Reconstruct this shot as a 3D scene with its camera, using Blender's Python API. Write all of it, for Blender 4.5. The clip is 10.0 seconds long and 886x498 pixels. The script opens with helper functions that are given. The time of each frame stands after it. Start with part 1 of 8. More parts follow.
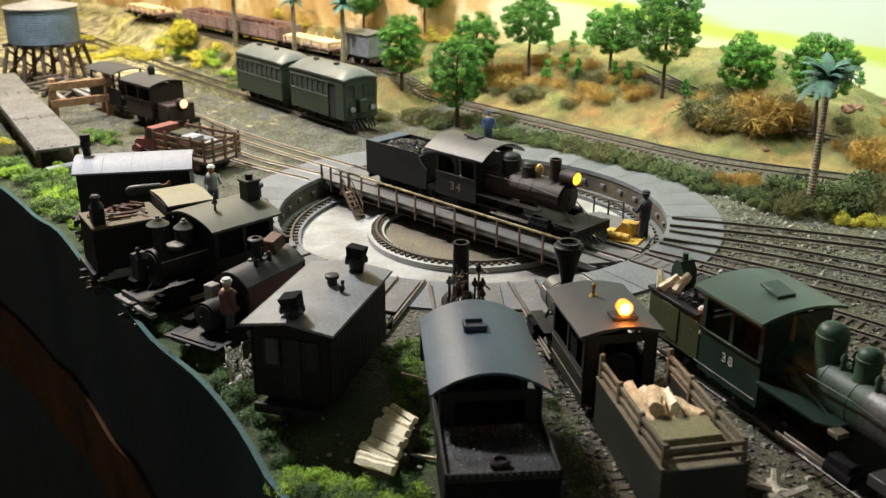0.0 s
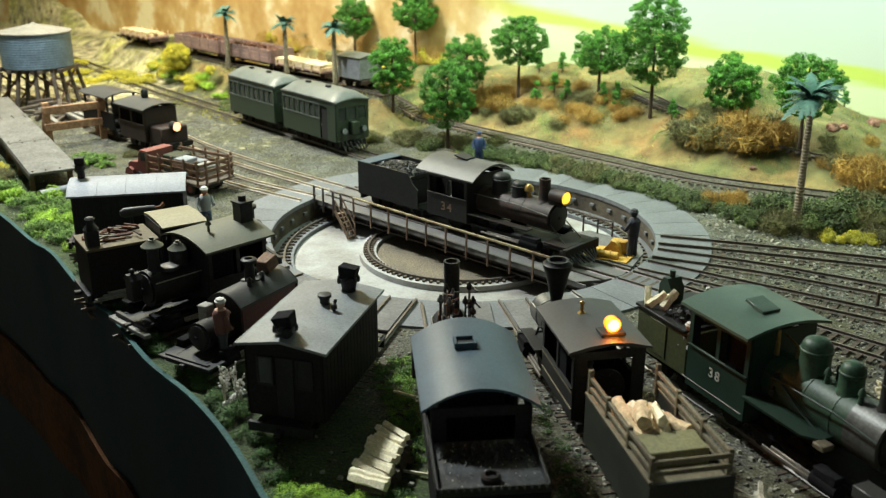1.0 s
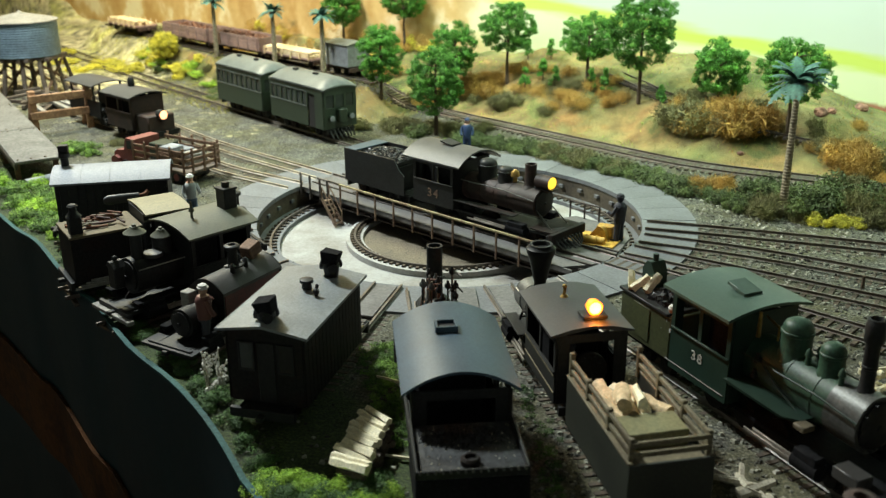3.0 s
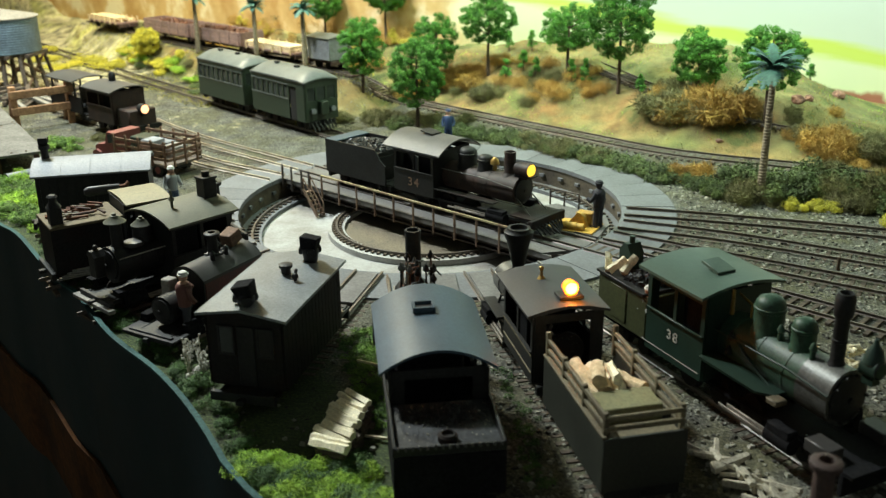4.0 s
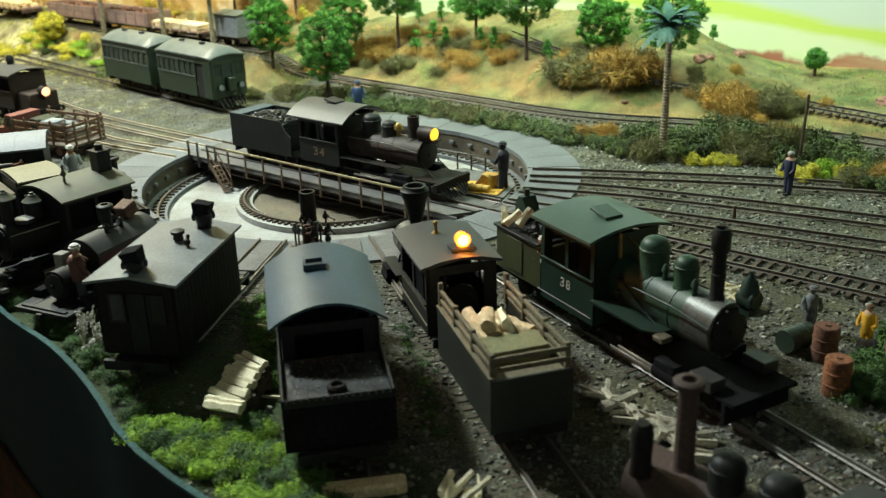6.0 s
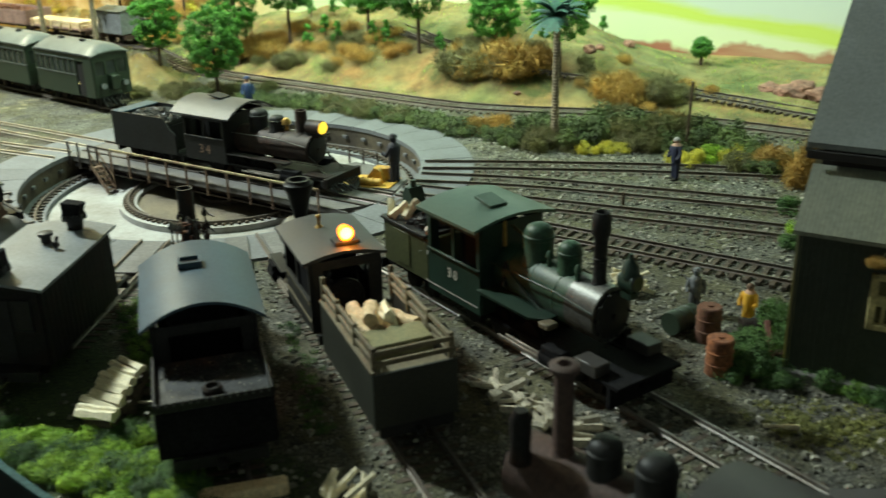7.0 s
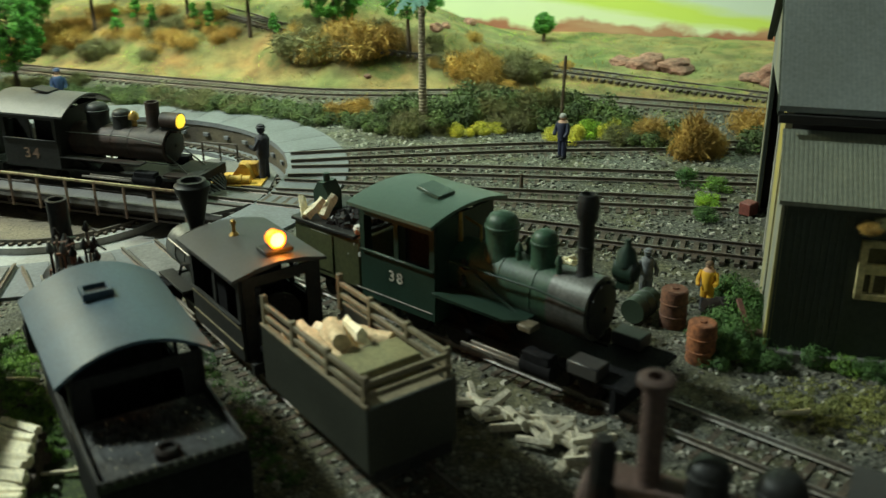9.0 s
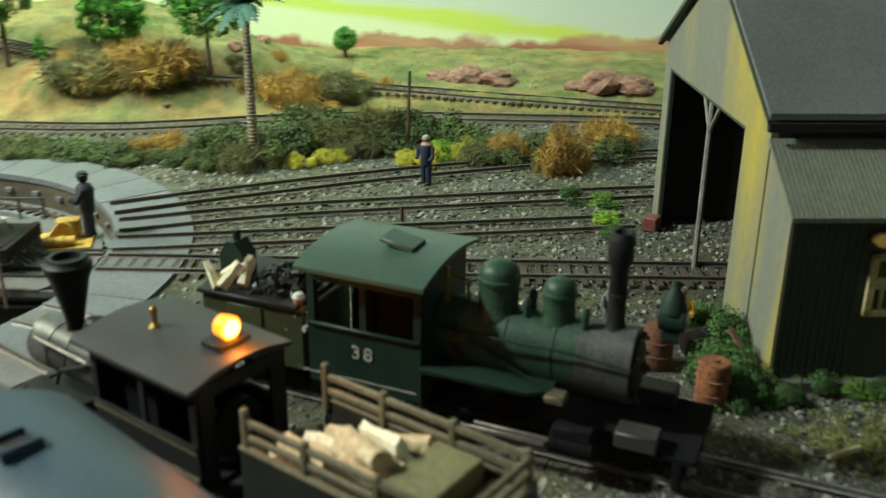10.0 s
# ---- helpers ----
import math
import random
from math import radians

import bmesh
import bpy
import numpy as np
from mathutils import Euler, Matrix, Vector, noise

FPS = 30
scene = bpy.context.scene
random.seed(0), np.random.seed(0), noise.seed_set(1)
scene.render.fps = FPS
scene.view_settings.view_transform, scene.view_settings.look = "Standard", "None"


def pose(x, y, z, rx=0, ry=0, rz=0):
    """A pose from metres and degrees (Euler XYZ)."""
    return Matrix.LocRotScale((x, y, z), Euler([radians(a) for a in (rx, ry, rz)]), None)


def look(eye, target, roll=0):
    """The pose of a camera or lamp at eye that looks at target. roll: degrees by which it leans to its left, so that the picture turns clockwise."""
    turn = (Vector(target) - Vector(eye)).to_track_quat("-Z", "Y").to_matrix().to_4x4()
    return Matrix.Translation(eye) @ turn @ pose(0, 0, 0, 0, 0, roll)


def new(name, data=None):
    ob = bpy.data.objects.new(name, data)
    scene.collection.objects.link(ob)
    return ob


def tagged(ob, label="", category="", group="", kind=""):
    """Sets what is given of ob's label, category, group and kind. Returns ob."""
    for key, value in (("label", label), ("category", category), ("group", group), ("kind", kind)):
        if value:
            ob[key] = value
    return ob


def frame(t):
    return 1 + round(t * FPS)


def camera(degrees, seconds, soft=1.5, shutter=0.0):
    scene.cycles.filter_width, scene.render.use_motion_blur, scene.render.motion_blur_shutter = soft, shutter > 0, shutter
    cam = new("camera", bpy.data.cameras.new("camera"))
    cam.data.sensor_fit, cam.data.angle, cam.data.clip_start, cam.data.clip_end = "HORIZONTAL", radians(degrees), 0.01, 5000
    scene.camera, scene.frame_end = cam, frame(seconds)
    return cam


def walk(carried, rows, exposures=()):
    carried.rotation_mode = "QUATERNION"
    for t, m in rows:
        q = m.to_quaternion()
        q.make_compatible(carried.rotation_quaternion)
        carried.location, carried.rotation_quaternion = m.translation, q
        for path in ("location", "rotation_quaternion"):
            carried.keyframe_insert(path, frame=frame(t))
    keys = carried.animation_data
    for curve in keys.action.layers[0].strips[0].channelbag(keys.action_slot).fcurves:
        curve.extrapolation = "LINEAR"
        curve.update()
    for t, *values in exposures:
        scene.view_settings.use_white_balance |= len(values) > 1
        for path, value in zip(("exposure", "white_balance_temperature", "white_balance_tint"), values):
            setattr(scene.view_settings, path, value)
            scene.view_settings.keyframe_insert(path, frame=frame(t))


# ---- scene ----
cam = camera(49.72, 10.0, 1.3, 0.45)
cam.data.dof.use_dof = True
cam.data.dof.focus_distance = 0.53
cam.data.dof.aperture_fstop = 20.0
PATH = [
    (0, (0.03155, -0.64670, 0.21845), (-0.00565, -0.18184, 0.03810), 0.30),
    (0.5, (0.03338, -0.65195, 0.22132), (-0.00157, -0.18415, 0.04829), 0.13),
    (1, (0.03308, -0.65322, 0.22014), (-0.00074, -0.18431, 0.04990), 0.04),
    (1.5, (0.03457, -0.65259, 0.21957), (0.00021, -0.18383, 0.04903), 0.19),
    (2, (0.03645, -0.65277, 0.21792), (0.00430, -0.18510, 0.04400), 0.21),
    (2.5, (0.03818, -0.65226, 0.21782), (0.00576, -0.18494, 0.04299), -0.04),
    (4, (0.04371, -0.65821, 0.21226), (0.01902, -0.19089, 0.03620), -0.57),
    (4.5, (0.05073, -0.66444, 0.20760), (0.03240, -0.19698, 0.03111), -0.65),
    (5, (0.05362, -0.66487, 0.20343), (0.04427, -0.19789, 0.02499), -0.44),
    (5.5, (0.05922, -0.66581, 0.20132), (0.05837, -0.20017, 0.01917), -1.02),
    (6.8, (0.07202, -0.65851, 0.19855), (0.11008, -0.19609, 0.01222), -1.98),
    (7, (0.07582, -0.65822, 0.19508), (0.12899, -0.19737, 0.00855), -1.50),
    (7.5, (0.08966, -0.66776, 0.19478), (0.15949, -0.20949, 0.00739), -1.64),
    (8, (0.09340, -0.66257, 0.19055), (0.18104, -0.20677, 0.00463), -2.26),
    (8.5, (0.07308, -0.63534, 0.18636), (0.17822, -0.18580, -0.00562), -1.64),
    (9, (0.02231, -0.59282, 0.17868), (0.18567, -0.16137, -0.01412), -0.53),
    (9.5, (-0.01902, -0.55626, 0.17732), (0.21149, -0.15574, -0.01358), 0.99),
    (10, (-0.02021, -0.49193, 0.16571), (0.26991, -0.12901, -0.01902), 0.54),
]
walk(cam, [(t, look(eye, target, roll)) for t, eye, target, roll in PATH],
     [(0.0, 0.04, 7000, 20), (0.8, 0.03, 6750, 6), (5.0, 0.0, 6750, 2), (8.0, 0.01, 6850, -8), (9.3, -0.14, 6950, -9), (10.0, 0.01, 6800, -3)])

# ---- light ----
world = bpy.data.worlds.new("room_air")
scene.world = world
world.use_nodes = True
world.node_tree.nodes["Background"].inputs[0].default_value = (0.75, 0.85, 1.0, 1)
world.node_tree.nodes["Background"].inputs[1].default_value = 0.065


def area_lamp(name, eye, target, size_x, size_y, watts, color, spread=180):
    data = bpy.data.lights.new(name, "AREA")
    data.shape, data.size, data.size_y, data.energy, data.color, data.spread = "RECTANGLE", size_x, size_y, watts, color, radians(spread)
    ob = new(name, data)
    ob.matrix_world = look(eye, target)
    return ob


# a lamp over the stalls, a warm one over the far yard and a cool tube along the backdrop
area_lamp("stall_lamp_light", (-0.43, 0.15, 0.68), (-0.08, -0.16, 0.0), 0.065, 0.065, 11.3, (0.88, 0.95, 0.99))
area_lamp("yard_lamp_light", (-0.50, 0.52, 0.70), (-0.42, 0.62, 0.10), 0.14, 0.14, 9.0, (1.0, 0.92, 0.64))
area_lamp("tube_lamp_light", (0.30, 0.08, 0.66), (0.33, 0.36, 0.05), 0.7, 0.10, 4.3, (0.78, 1.0, 0.79), 108)


def point_lamp(name, at, watts, color, radius):
    data = bpy.data.lights.new(name, "POINT")
    data.energy, data.color, data.shadow_soft_size = watts, color, radius
    ob = new(name, data)
    ob.matrix_world = Matrix.Translation(at)


# ---- materials ----


def material(name, color, rough=0.6, metal=0.0, vary=0.25, grain=900.0, patch=60.0, bump=0.15, second=None, mix=0.5, spec=0.5):
    """Base colour with patches and grain at two scales, and fine relief."""
    m = bpy.data.materials.new(name)
    m.use_nodes = True
    nt = m.node_tree
    bsdf = nt.nodes["Principled BSDF"]
    tc = nt.nodes.new("ShaderNodeTexCoord")
    big, fine = nt.nodes.new("ShaderNodeTexNoise"), nt.nodes.new("ShaderNodeTexNoise")
    big.inputs["Scale"].default_value, fine.inputs["Scale"].default_value = patch, grain
    big.inputs["Detail"].default_value, fine.inputs["Detail"].default_value = 6, 3
    big.inputs["Roughness"].default_value = 0.65
    nt.links.new(tc.outputs["Object"], big.inputs["Vector"])
    nt.links.new(tc.outputs["Object"], fine.inputs["Vector"])
    ramp = nt.nodes.new("ShaderNodeValToRGB")
    c2 = second or tuple(c * 0.55 for c in color)
    ramp.color_ramp.elements[0].position, ramp.color_ramp.elements[1].position = mix - 0.14, mix + 0.14
    ramp.color_ramp.elements[0].color, ramp.color_ramp.elements[1].color = (*c2, 1), (*color, 1)
    nt.links.new(big.outputs["Fac"], ramp.inputs["Fac"])
    hsv = nt.nodes.new("ShaderNodeHueSaturation")
    rng = nt.nodes.new("ShaderNodeMapRange")
    rng.inputs["To Min"].default_value, rng.inputs["To Max"].default_value = 1 - vary, 1 + vary
    rng.inputs["From Min"].default_value, rng.inputs["From Max"].default_value = 0.3, 0.7
    nt.links.new(fine.outputs["Fac"], rng.inputs["Value"])
    nt.links.new(rng.outputs["Result"], hsv.inputs["Value"])
    nt.links.new(ramp.outputs["Color"], hsv.inputs["Color"])
    info = nt.nodes.new("ShaderNodeObjectInfo")
    rnd = nt.nodes.new("ShaderNodeMapRange")
    rnd.inputs["To Min"].default_value, rnd.inputs["To Max"].default_value = 0.88, 1.12
    nt.links.new(info.outputs["Random"], rnd.inputs["Value"])
    mul = nt.nodes.new("ShaderNodeVectorMath")
    mul.operation = "SCALE"
    nt.links.new(hsv.outputs["Color"], mul.inputs[0])
    nt.links.new(rnd.outputs["Result"], mul.inputs["Scale"])
    nt.links.new(mul.outputs["Vector"], bsdf.inputs["Base Color"])
    rr = nt.nodes.new("ShaderNodeMapRange")
    rr.inputs["To Min"].default_value, rr.inputs["To Max"].default_value = max(0.05, rough - 0.12), min(1, rough + 0.12)
    nt.links.new(big.outputs["Fac"], rr.inputs["Value"])
    nt.links.new(rr.outputs["Result"], bsdf.inputs["Roughness"])
    bsdf.inputs["Metallic"].default_value = metal
    bsdf.inputs["Specular IOR Level"].default_value = spec
    if bump:
        bp = nt.nodes.new("ShaderNodeBump")
        bp.inputs["Strength"].default_value, bp.inputs["Distance"].default_value = bump, 0.0006
        nt.links.new(fine.outputs["Fac"], bp.inputs["Height"])
        nt.links.new(bp.outputs["Normal"], bsdf.inputs["Normal"])
    return m


def glow(name, color, strength):
    m = bpy.data.materials.new(name)
    m.use_nodes = True
    nt = m.node_tree
    b = nt.nodes["Principled BSDF"]
    b.inputs["Base Color"].default_value = (*color, 1)
    b.inputs["Emission Color"].default_value = (*color, 1)
    b.inputs["Emission Strength"].default_value = strength
    return m


M_BLACK = material("sooty_black_paint", (0.019, 0.0195, 0.019), 0.52, 0.0, 0.3, 700, 60, 0.12, (0.012, 0.012, 0.0115), spec=0.28)
M_SOOT = material("matt_soot_black", (0.013, 0.013, 0.0145), 0.85, 0.0, 0.4, 700, 60, 0.15, (0.008, 0.008, 0.009), spec=0.08)
M_BLACKRED = material("rust_tinged_black_paint", (0.016, 0.0155, 0.0145), 0.62, 0.0, 0.3, 700, 60, 0.12, (0.022, 0.010, 0.007), 0.40, spec=0.14)
M_ROOFGREY = material("satin_dark_grey_roof_paint", (0.054, 0.088, 0.118), 0.46, 0.0, 0.16, 900, 45, 0.05, (0.038, 0.062, 0.084), spec=0.32)
M_ROOFDUST = material("dusty_black_engine_roof_paint", (0.066, 0.066, 0.066), 0.5, 0.0, 0.15, 900, 45, 0.06, (0.045, 0.044, 0.042), spec=0.4)
M_ROOFSATIN = material("satin_grey_van_roof_paint", (0.215, 0.235, 0.245), 0.42, 0.0, 0.18, 900, 45, 0.05, (0.15, 0.165, 0.172), spec=0.42)
M_ROOFBROWN = material("dusty_black_roof_paint", (0.046, 0.045, 0.045), 0.52, 0.0, 0.15, 900, 45, 0.06, (0.034, 0.032, 0.031))
M_ROOFTAN = material("faded_olive_tan_roof_paint", (0.22, 0.195, 0.11), 0.6, 0.0, 0.2, 900, 50, 0.08, (0.16, 0.14, 0.08))
M_ROOFOLIVE = material("faded_olive_grey_roof_paint", (0.085, 0.088, 0.055), 0.6, 0.0, 0.12, 900, 50, 0.08, (0.062, 0.064, 0.044))
M_ROOFWHITE = material("weathered_canvas_roof", (0.25, 0.265, 0.29), 0.6, 0.0, 0.12, 800, 50, 0.1, (0.17, 0.18, 0.20))
M_GREEN = material("dark_green_loco_paint", (0.014, 0.034, 0.023), 0.48, 0.0, 0.15, 800, 50, 0.06, (0.010, 0.024, 0.016), spec=0.4)
# loco green again, lightened for the light falling on boiler and domes
M_GREENLIT = material("green_boiler_paint_lit", (0.030, 0.072, 0.042), 0.50, 0.0, 0.25, 800, 50, 0.08, (0.019, 0.047, 0.027), spec=0.4)
M_GREENROOF = material("dusty_green_roof_paint", (0.042, 0.080, 0.060), 0.42, 0.0, 0.10, 900, 45, 0.05, (0.05, 0.085, 0.06))
M_SMOKEBOX = material("graphite_smokebox", (0.115, 0.118, 0.11), 0.40, 0.35, 0.25, 800, 60, 0.12, (0.055, 0.054, 0.05))
M_MAROON = material("dark_maroon_paint", (0.13, 0.016, 0.018), 0.45, 0.0, 0.2, 800, 50, 0.08, (0.06, 0.01, 0.012))
M_OLIVE = material("dark_olive_tender_paint", (0.027, 0.030, 0.022), 0.55, 0.0, 0.25, 800, 50, 0.08, (0.020, 0.022, 0.017))
M_OLIVEWOOD = material("olive_painted_timber", (0.17, 0.145, 0.085), 0.65, 0.0, 0.25, 700, 60, 0.15, (0.10, 0.08, 0.05))
M_STEEL = material("dull_worn_steel", (0.24, 0.225, 0.2), 0.5, 0.6, 0.2, 900, 80, 0.08, (0.3, 0.26, 0.22))
M_RAIL = material("rusty_rail_sides", (0.14, 0.125, 0.11), 0.5, 0.4, 0.3, 900, 50, 0.1, (0.11, 0.085, 0.065))
M_SLEEPER = material("dark_tarred_sleeper", (0.095, 0.07, 0.048), 0.85, 0.0, 0.4, 600, 90, 0.4, (0.05, 0.04, 0.03))
M_RUST = material("old_rust", (0.20, 0.085, 0.046), 0.85, 0.0, 0.35, 700, 70, 0.3, (0.10, 0.045, 0.03))
M_RUSTORANGE = material("bright_orange_rust", (0.36, 0.13, 0.05), 0.85, 0.0, 0.35, 700, 90, 0.3, (0.16, 0.06, 0.03))
M_RUSTDULL = material("dull_rusty_boiler_plate", (0.066, 0.036, 0.029), 0.75, 0.0, 0.3, 700, 60, 0.25, (0.05, 0.03, 0.025))
M_COAL = material("coal", (0.016, 0.016, 0.017), 0.42, 0.0, 0.5, 900, 200, 0.3, (0.008, 0.008, 0.009))
M_BRASS = material("dull_brass", (0.5, 0.32, 0.1), 0.35, 0.85, 0.2, 900, 80, 0.08)
M_WHITE = material("off_white_paint", (0.75, 0.73, 0.66), 0.6, 0.0, 0.1, 900, 80, 0.05)
M_LOGCUT = material("fresh_split_wood", (0.86, 0.80, 0.60), 0.75, 0.0, 0.2, 900, 120, 0.25, (0.74, 0.66, 0.44))
M_LOGGREY = material("weathered_split_wood", (0.52, 0.49, 0.39), 0.8, 0.0, 0.25, 900, 120, 0.25, (0.36, 0.33, 0.26))
M_LOGBARK = material("peeled_log_bark", (0.76, 0.62, 0.40), 0.8, 0.0, 0.25, 800, 120, 0.3, (0.58, 0.42, 0.24))
M_CONCRETE = material("pale_pit_concrete", (0.40, 0.405, 0.40), 0.8, 0.0, 0.12, 500, 18, 0.15, (0.19, 0.17, 0.145), 0.46)
M_RIM = material("grey_coping_slab", (0.15, 0.16, 0.172), 0.7, 0.0, 0.18, 500, 30, 0.2, (0.105, 0.11, 0.118))
M_PITWALL = material("dark_stained_pit_wall", (0.12, 0.10, 0.065), 0.8, 0.0, 0.25, 600, 50, 0.25, (0.06, 0.048, 0.036))
M_DIRT = material("brown_pit_grit", (0.20, 0.165, 0.115), 0.95, 0.0, 0.5, 800, 80, 0.7, (0.14, 0.12, 0.09))
M_DECK = material("grey_deck_boards", (0.16, 0.155, 0.15), 0.75, 0.0, 0.2, 600, 40, 0.25, (0.11, 0.105, 0.1))
# grimy steel, darkened to include the shadow below the bridge deck
M_BRIDGE = material("grimy_shaded_bridge_steel", (0.06, 0.052, 0.046), 0.65, 0.0, 0.3, 600, 40, 0.25, (0.045, 0.03, 0.024))
M_HANDRAIL = material("chipped_yellow_handrail", (0.40, 0.36, 0.19), 0.6, 0.0, 0.3, 500, 130, 0.2, (0.17, 0.10, 0.06))
M_POST = material("rusty_brown_post", (0.22, 0.15, 0.10), 0.7, 0.0, 0.3, 500, 90, 0.2, (0.12, 0.07, 0.05))
M_YELLOW = material("worn_ochre_machine_paint", (0.62, 0.38, 0.06), 0.5, 0.0, 0.25, 700, 110, 0.15, (0.38, 0.2, 0.04))
M_TIMBER = material("brown_weathered_timber", (0.19, 0.11, 0.068), 0.8, 0.0, 0.3, 500, 70, 0.3, (0.12, 0.068, 0.043))
M_GREYWOOD = material("silvered_grey_planks", (0.30, 0.285, 0.255), 0.85, 0.0, 0.25, 500, 60, 0.3, (0.2, 0.19, 0.17))
M_TANK = material("galvanised_blue_iron", (0.19, 0.28, 0.36), 0.6, 0.1, 0.2, 500, 30, 0.15, (0.11, 0.16, 0.21))
M_COACH = material("dull_green_coach_paint", (0.028, 0.043, 0.028), 0.45, 0.0, 0.15, 800, 45, 0.06, (0.021, 0.033, 0.021))
M_COACHROOF = material("silver_grey_coach_roof", (0.125, 0.14, 0.132), 0.46, 0.0, 0.15, 800, 45, 0.08, (0.08, 0.092, 0.086))
M_WAGON = material("oxide_wagon_paint", (0.31, 0.195, 0.17), 0.8, 0.0, 0.25, 600, 50, 0.2, (0.21, 0.14, 0.125))
M_BOXGREY = material("dull_blue_grey_wagon_paint", (0.22, 0.23, 0.245), 0.7, 0.0, 0.25, 600, 50, 0.15, (0.15, 0.155, 0.165))
M_RED = material("faded_red_truck_paint", (0.24, 0.06, 0.048), 0.6, 0.0, 0.25, 700, 60, 0.1, (0.16, 0.05, 0.04))
M_GLASS = material("dusty_window_glass", (0.05, 0.06, 0.055), 0.12, 0.0, 0.1, 500, 60, 0.0)
M_FASCIA = material("black_green_fascia_paint", (0.007, 0.024, 0.029), 0.5, 0.0, 0.1, 300, 12, 0.05, (0.005, 0.018, 0.022), spec=0.12)
M_FASCIAEDGE = material("teal_green_fascia_edge", (0.040, 0.092, 0.088), 0.75, 0.0, 0.3, 600, 30, 0.1, (0.022, 0.055, 0.055), spec=0.15)
M_SHEDROOF = material("grey_shed_roof_sheet", (0.165, 0.188, 0.182), 0.6, 0.0, 0.14, 600, 14, 0.12, (0.125, 0.14, 0.132))
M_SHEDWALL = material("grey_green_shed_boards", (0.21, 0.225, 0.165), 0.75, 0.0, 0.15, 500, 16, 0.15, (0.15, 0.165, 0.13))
M_SHEDDARK = material("black_green_boards_with_shade", (0.045, 0.056, 0.04), 0.7, 0.0, 0.2, 500, 18, 0.15, (0.03, 0.038, 0.028))
# near-black for dark parts, and for shade inside openings
M_DARK = material("dark_paint_and_shade", (0.02, 0.018, 0.016), 0.8, 0.0, 0.2, 500, 40, 0.1)
M_TRUNK = material("brown_tree_bark", (0.12, 0.085, 0.055), 0.9, 0.0, 0.3, 700, 120, 0.4)
M_PALMTRUNK = material("ringed_palm_bark", (0.30, 0.25, 0.17), 0.85, 0.0, 0.35, 500, 200, 0.4)
M_LEAF = material("bright_foam_leaves", (0.12, 0.34, 0.035), 0.7, 0.0, 0.55, 700, 110, 0.0, (0.04, 0.15, 0.018))
M_LEAFDARK = material("deep_green_leaves", (0.105, 0.145, 0.036), 0.75, 0.0, 0.5, 600, 90, 0.0, (0.04, 0.062, 0.02))
M_LEAFFERN = material("fresh_dark_green_leaves", (0.105, 0.215, 0.045), 0.75, 0.0, 0.5, 600, 60, 0.0, (0.03, 0.07, 0.02))
M_LEAFMOSS = material("moss_green_clumps", (0.46, 0.68, 0.06), 0.8, 0.0, 0.5, 500, 70, 0.0, (0.12, 0.26, 0.03))
M_LEAFYELLOW = material("yellow_flowering_leaves", (0.68, 0.60, 0.06), 0.75, 0.0, 0.4, 500, 90, 0.0, (0.42, 0.40, 0.06))
M_LEAFOCHRE = material("dry_ochre_scrub", (0.50, 0.31, 0.075), 0.85, 0.0, 0.4, 500, 90, 0.0, (0.33, 0.205, 0.055))
M_LEAFOLIVE = material("olive_scrub_leaves", (0.19, 0.19, 0.07), 0.8, 0.0, 0.4, 500, 90, 0.0, (0.11, 0.10, 0.045))
M_LEAFPALM = material("blue_green_palm_fronds", (0.062, 0.17, 0.13), 0.6, 0.0, 0.3, 500, 90, 0.0, (0.03, 0.09, 0.075))
# brown timber made paler to carry the lamplight on the gantry
M_GANTRY = material("lamplit_brown_timber", (0.42, 0.24, 0.13), 0.8, 0.0, 0.3, 500, 70, 0.3, (0.28, 0.15, 0.08))
M_DARKTIMBER = material("dark_grey_brown_timber", (0.12, 0.095, 0.075), 0.85, 0.0, 0.35, 500, 60, 0.3, (0.07, 0.052, 0.04))
# pale tone holds the lamp's shine on the yard rails
M_RAILBRIGHT = material("pale_shine_rail", (0.55, 0.5, 0.4), 0.42, 0.5, 0.2, 900, 50, 0.1, (0.36, 0.3, 0.22))
M_YARDPAINT = material("rusty_brown_black_paint", (0.027, 0.019, 0.016), 0.6, 0.0, 0.3, 700, 60, 0.15, (0.05, 0.024, 0.016), 0.42, spec=0.35)
M_ROCK = material("reddish_brown_rock", (0.30, 0.15, 0.11), 0.9, 0.0, 0.4, 400, 60, 0.7, (0.12, 0.065, 0.05))
M_RAILMID = material("worn_steel_rail", (0.24, 0.23, 0.21), 0.5, 0.4, 0.25, 900, 50, 0.1, (0.13, 0.11, 0.09))
M_LEAFPATH = material("yellow_olive_path_moss", (0.30, 0.31, 0.10), 0.85, 0.0, 0.5, 600, 70, 0.0, (0.12, 0.13, 0.05))
M_LEAFBRIGHT = material("fresh_green_leaves", (0.22, 0.38, 0.055), 0.75, 0.0, 0.55, 600, 70, 0.0, (0.045, 0.10, 0.022))
M_RAMP = material("grey_weathered_decking", (0.165, 0.16, 0.145), 0.85, 0.0, 0.3, 500, 40, 0.3, (0.105, 0.10, 0.09))
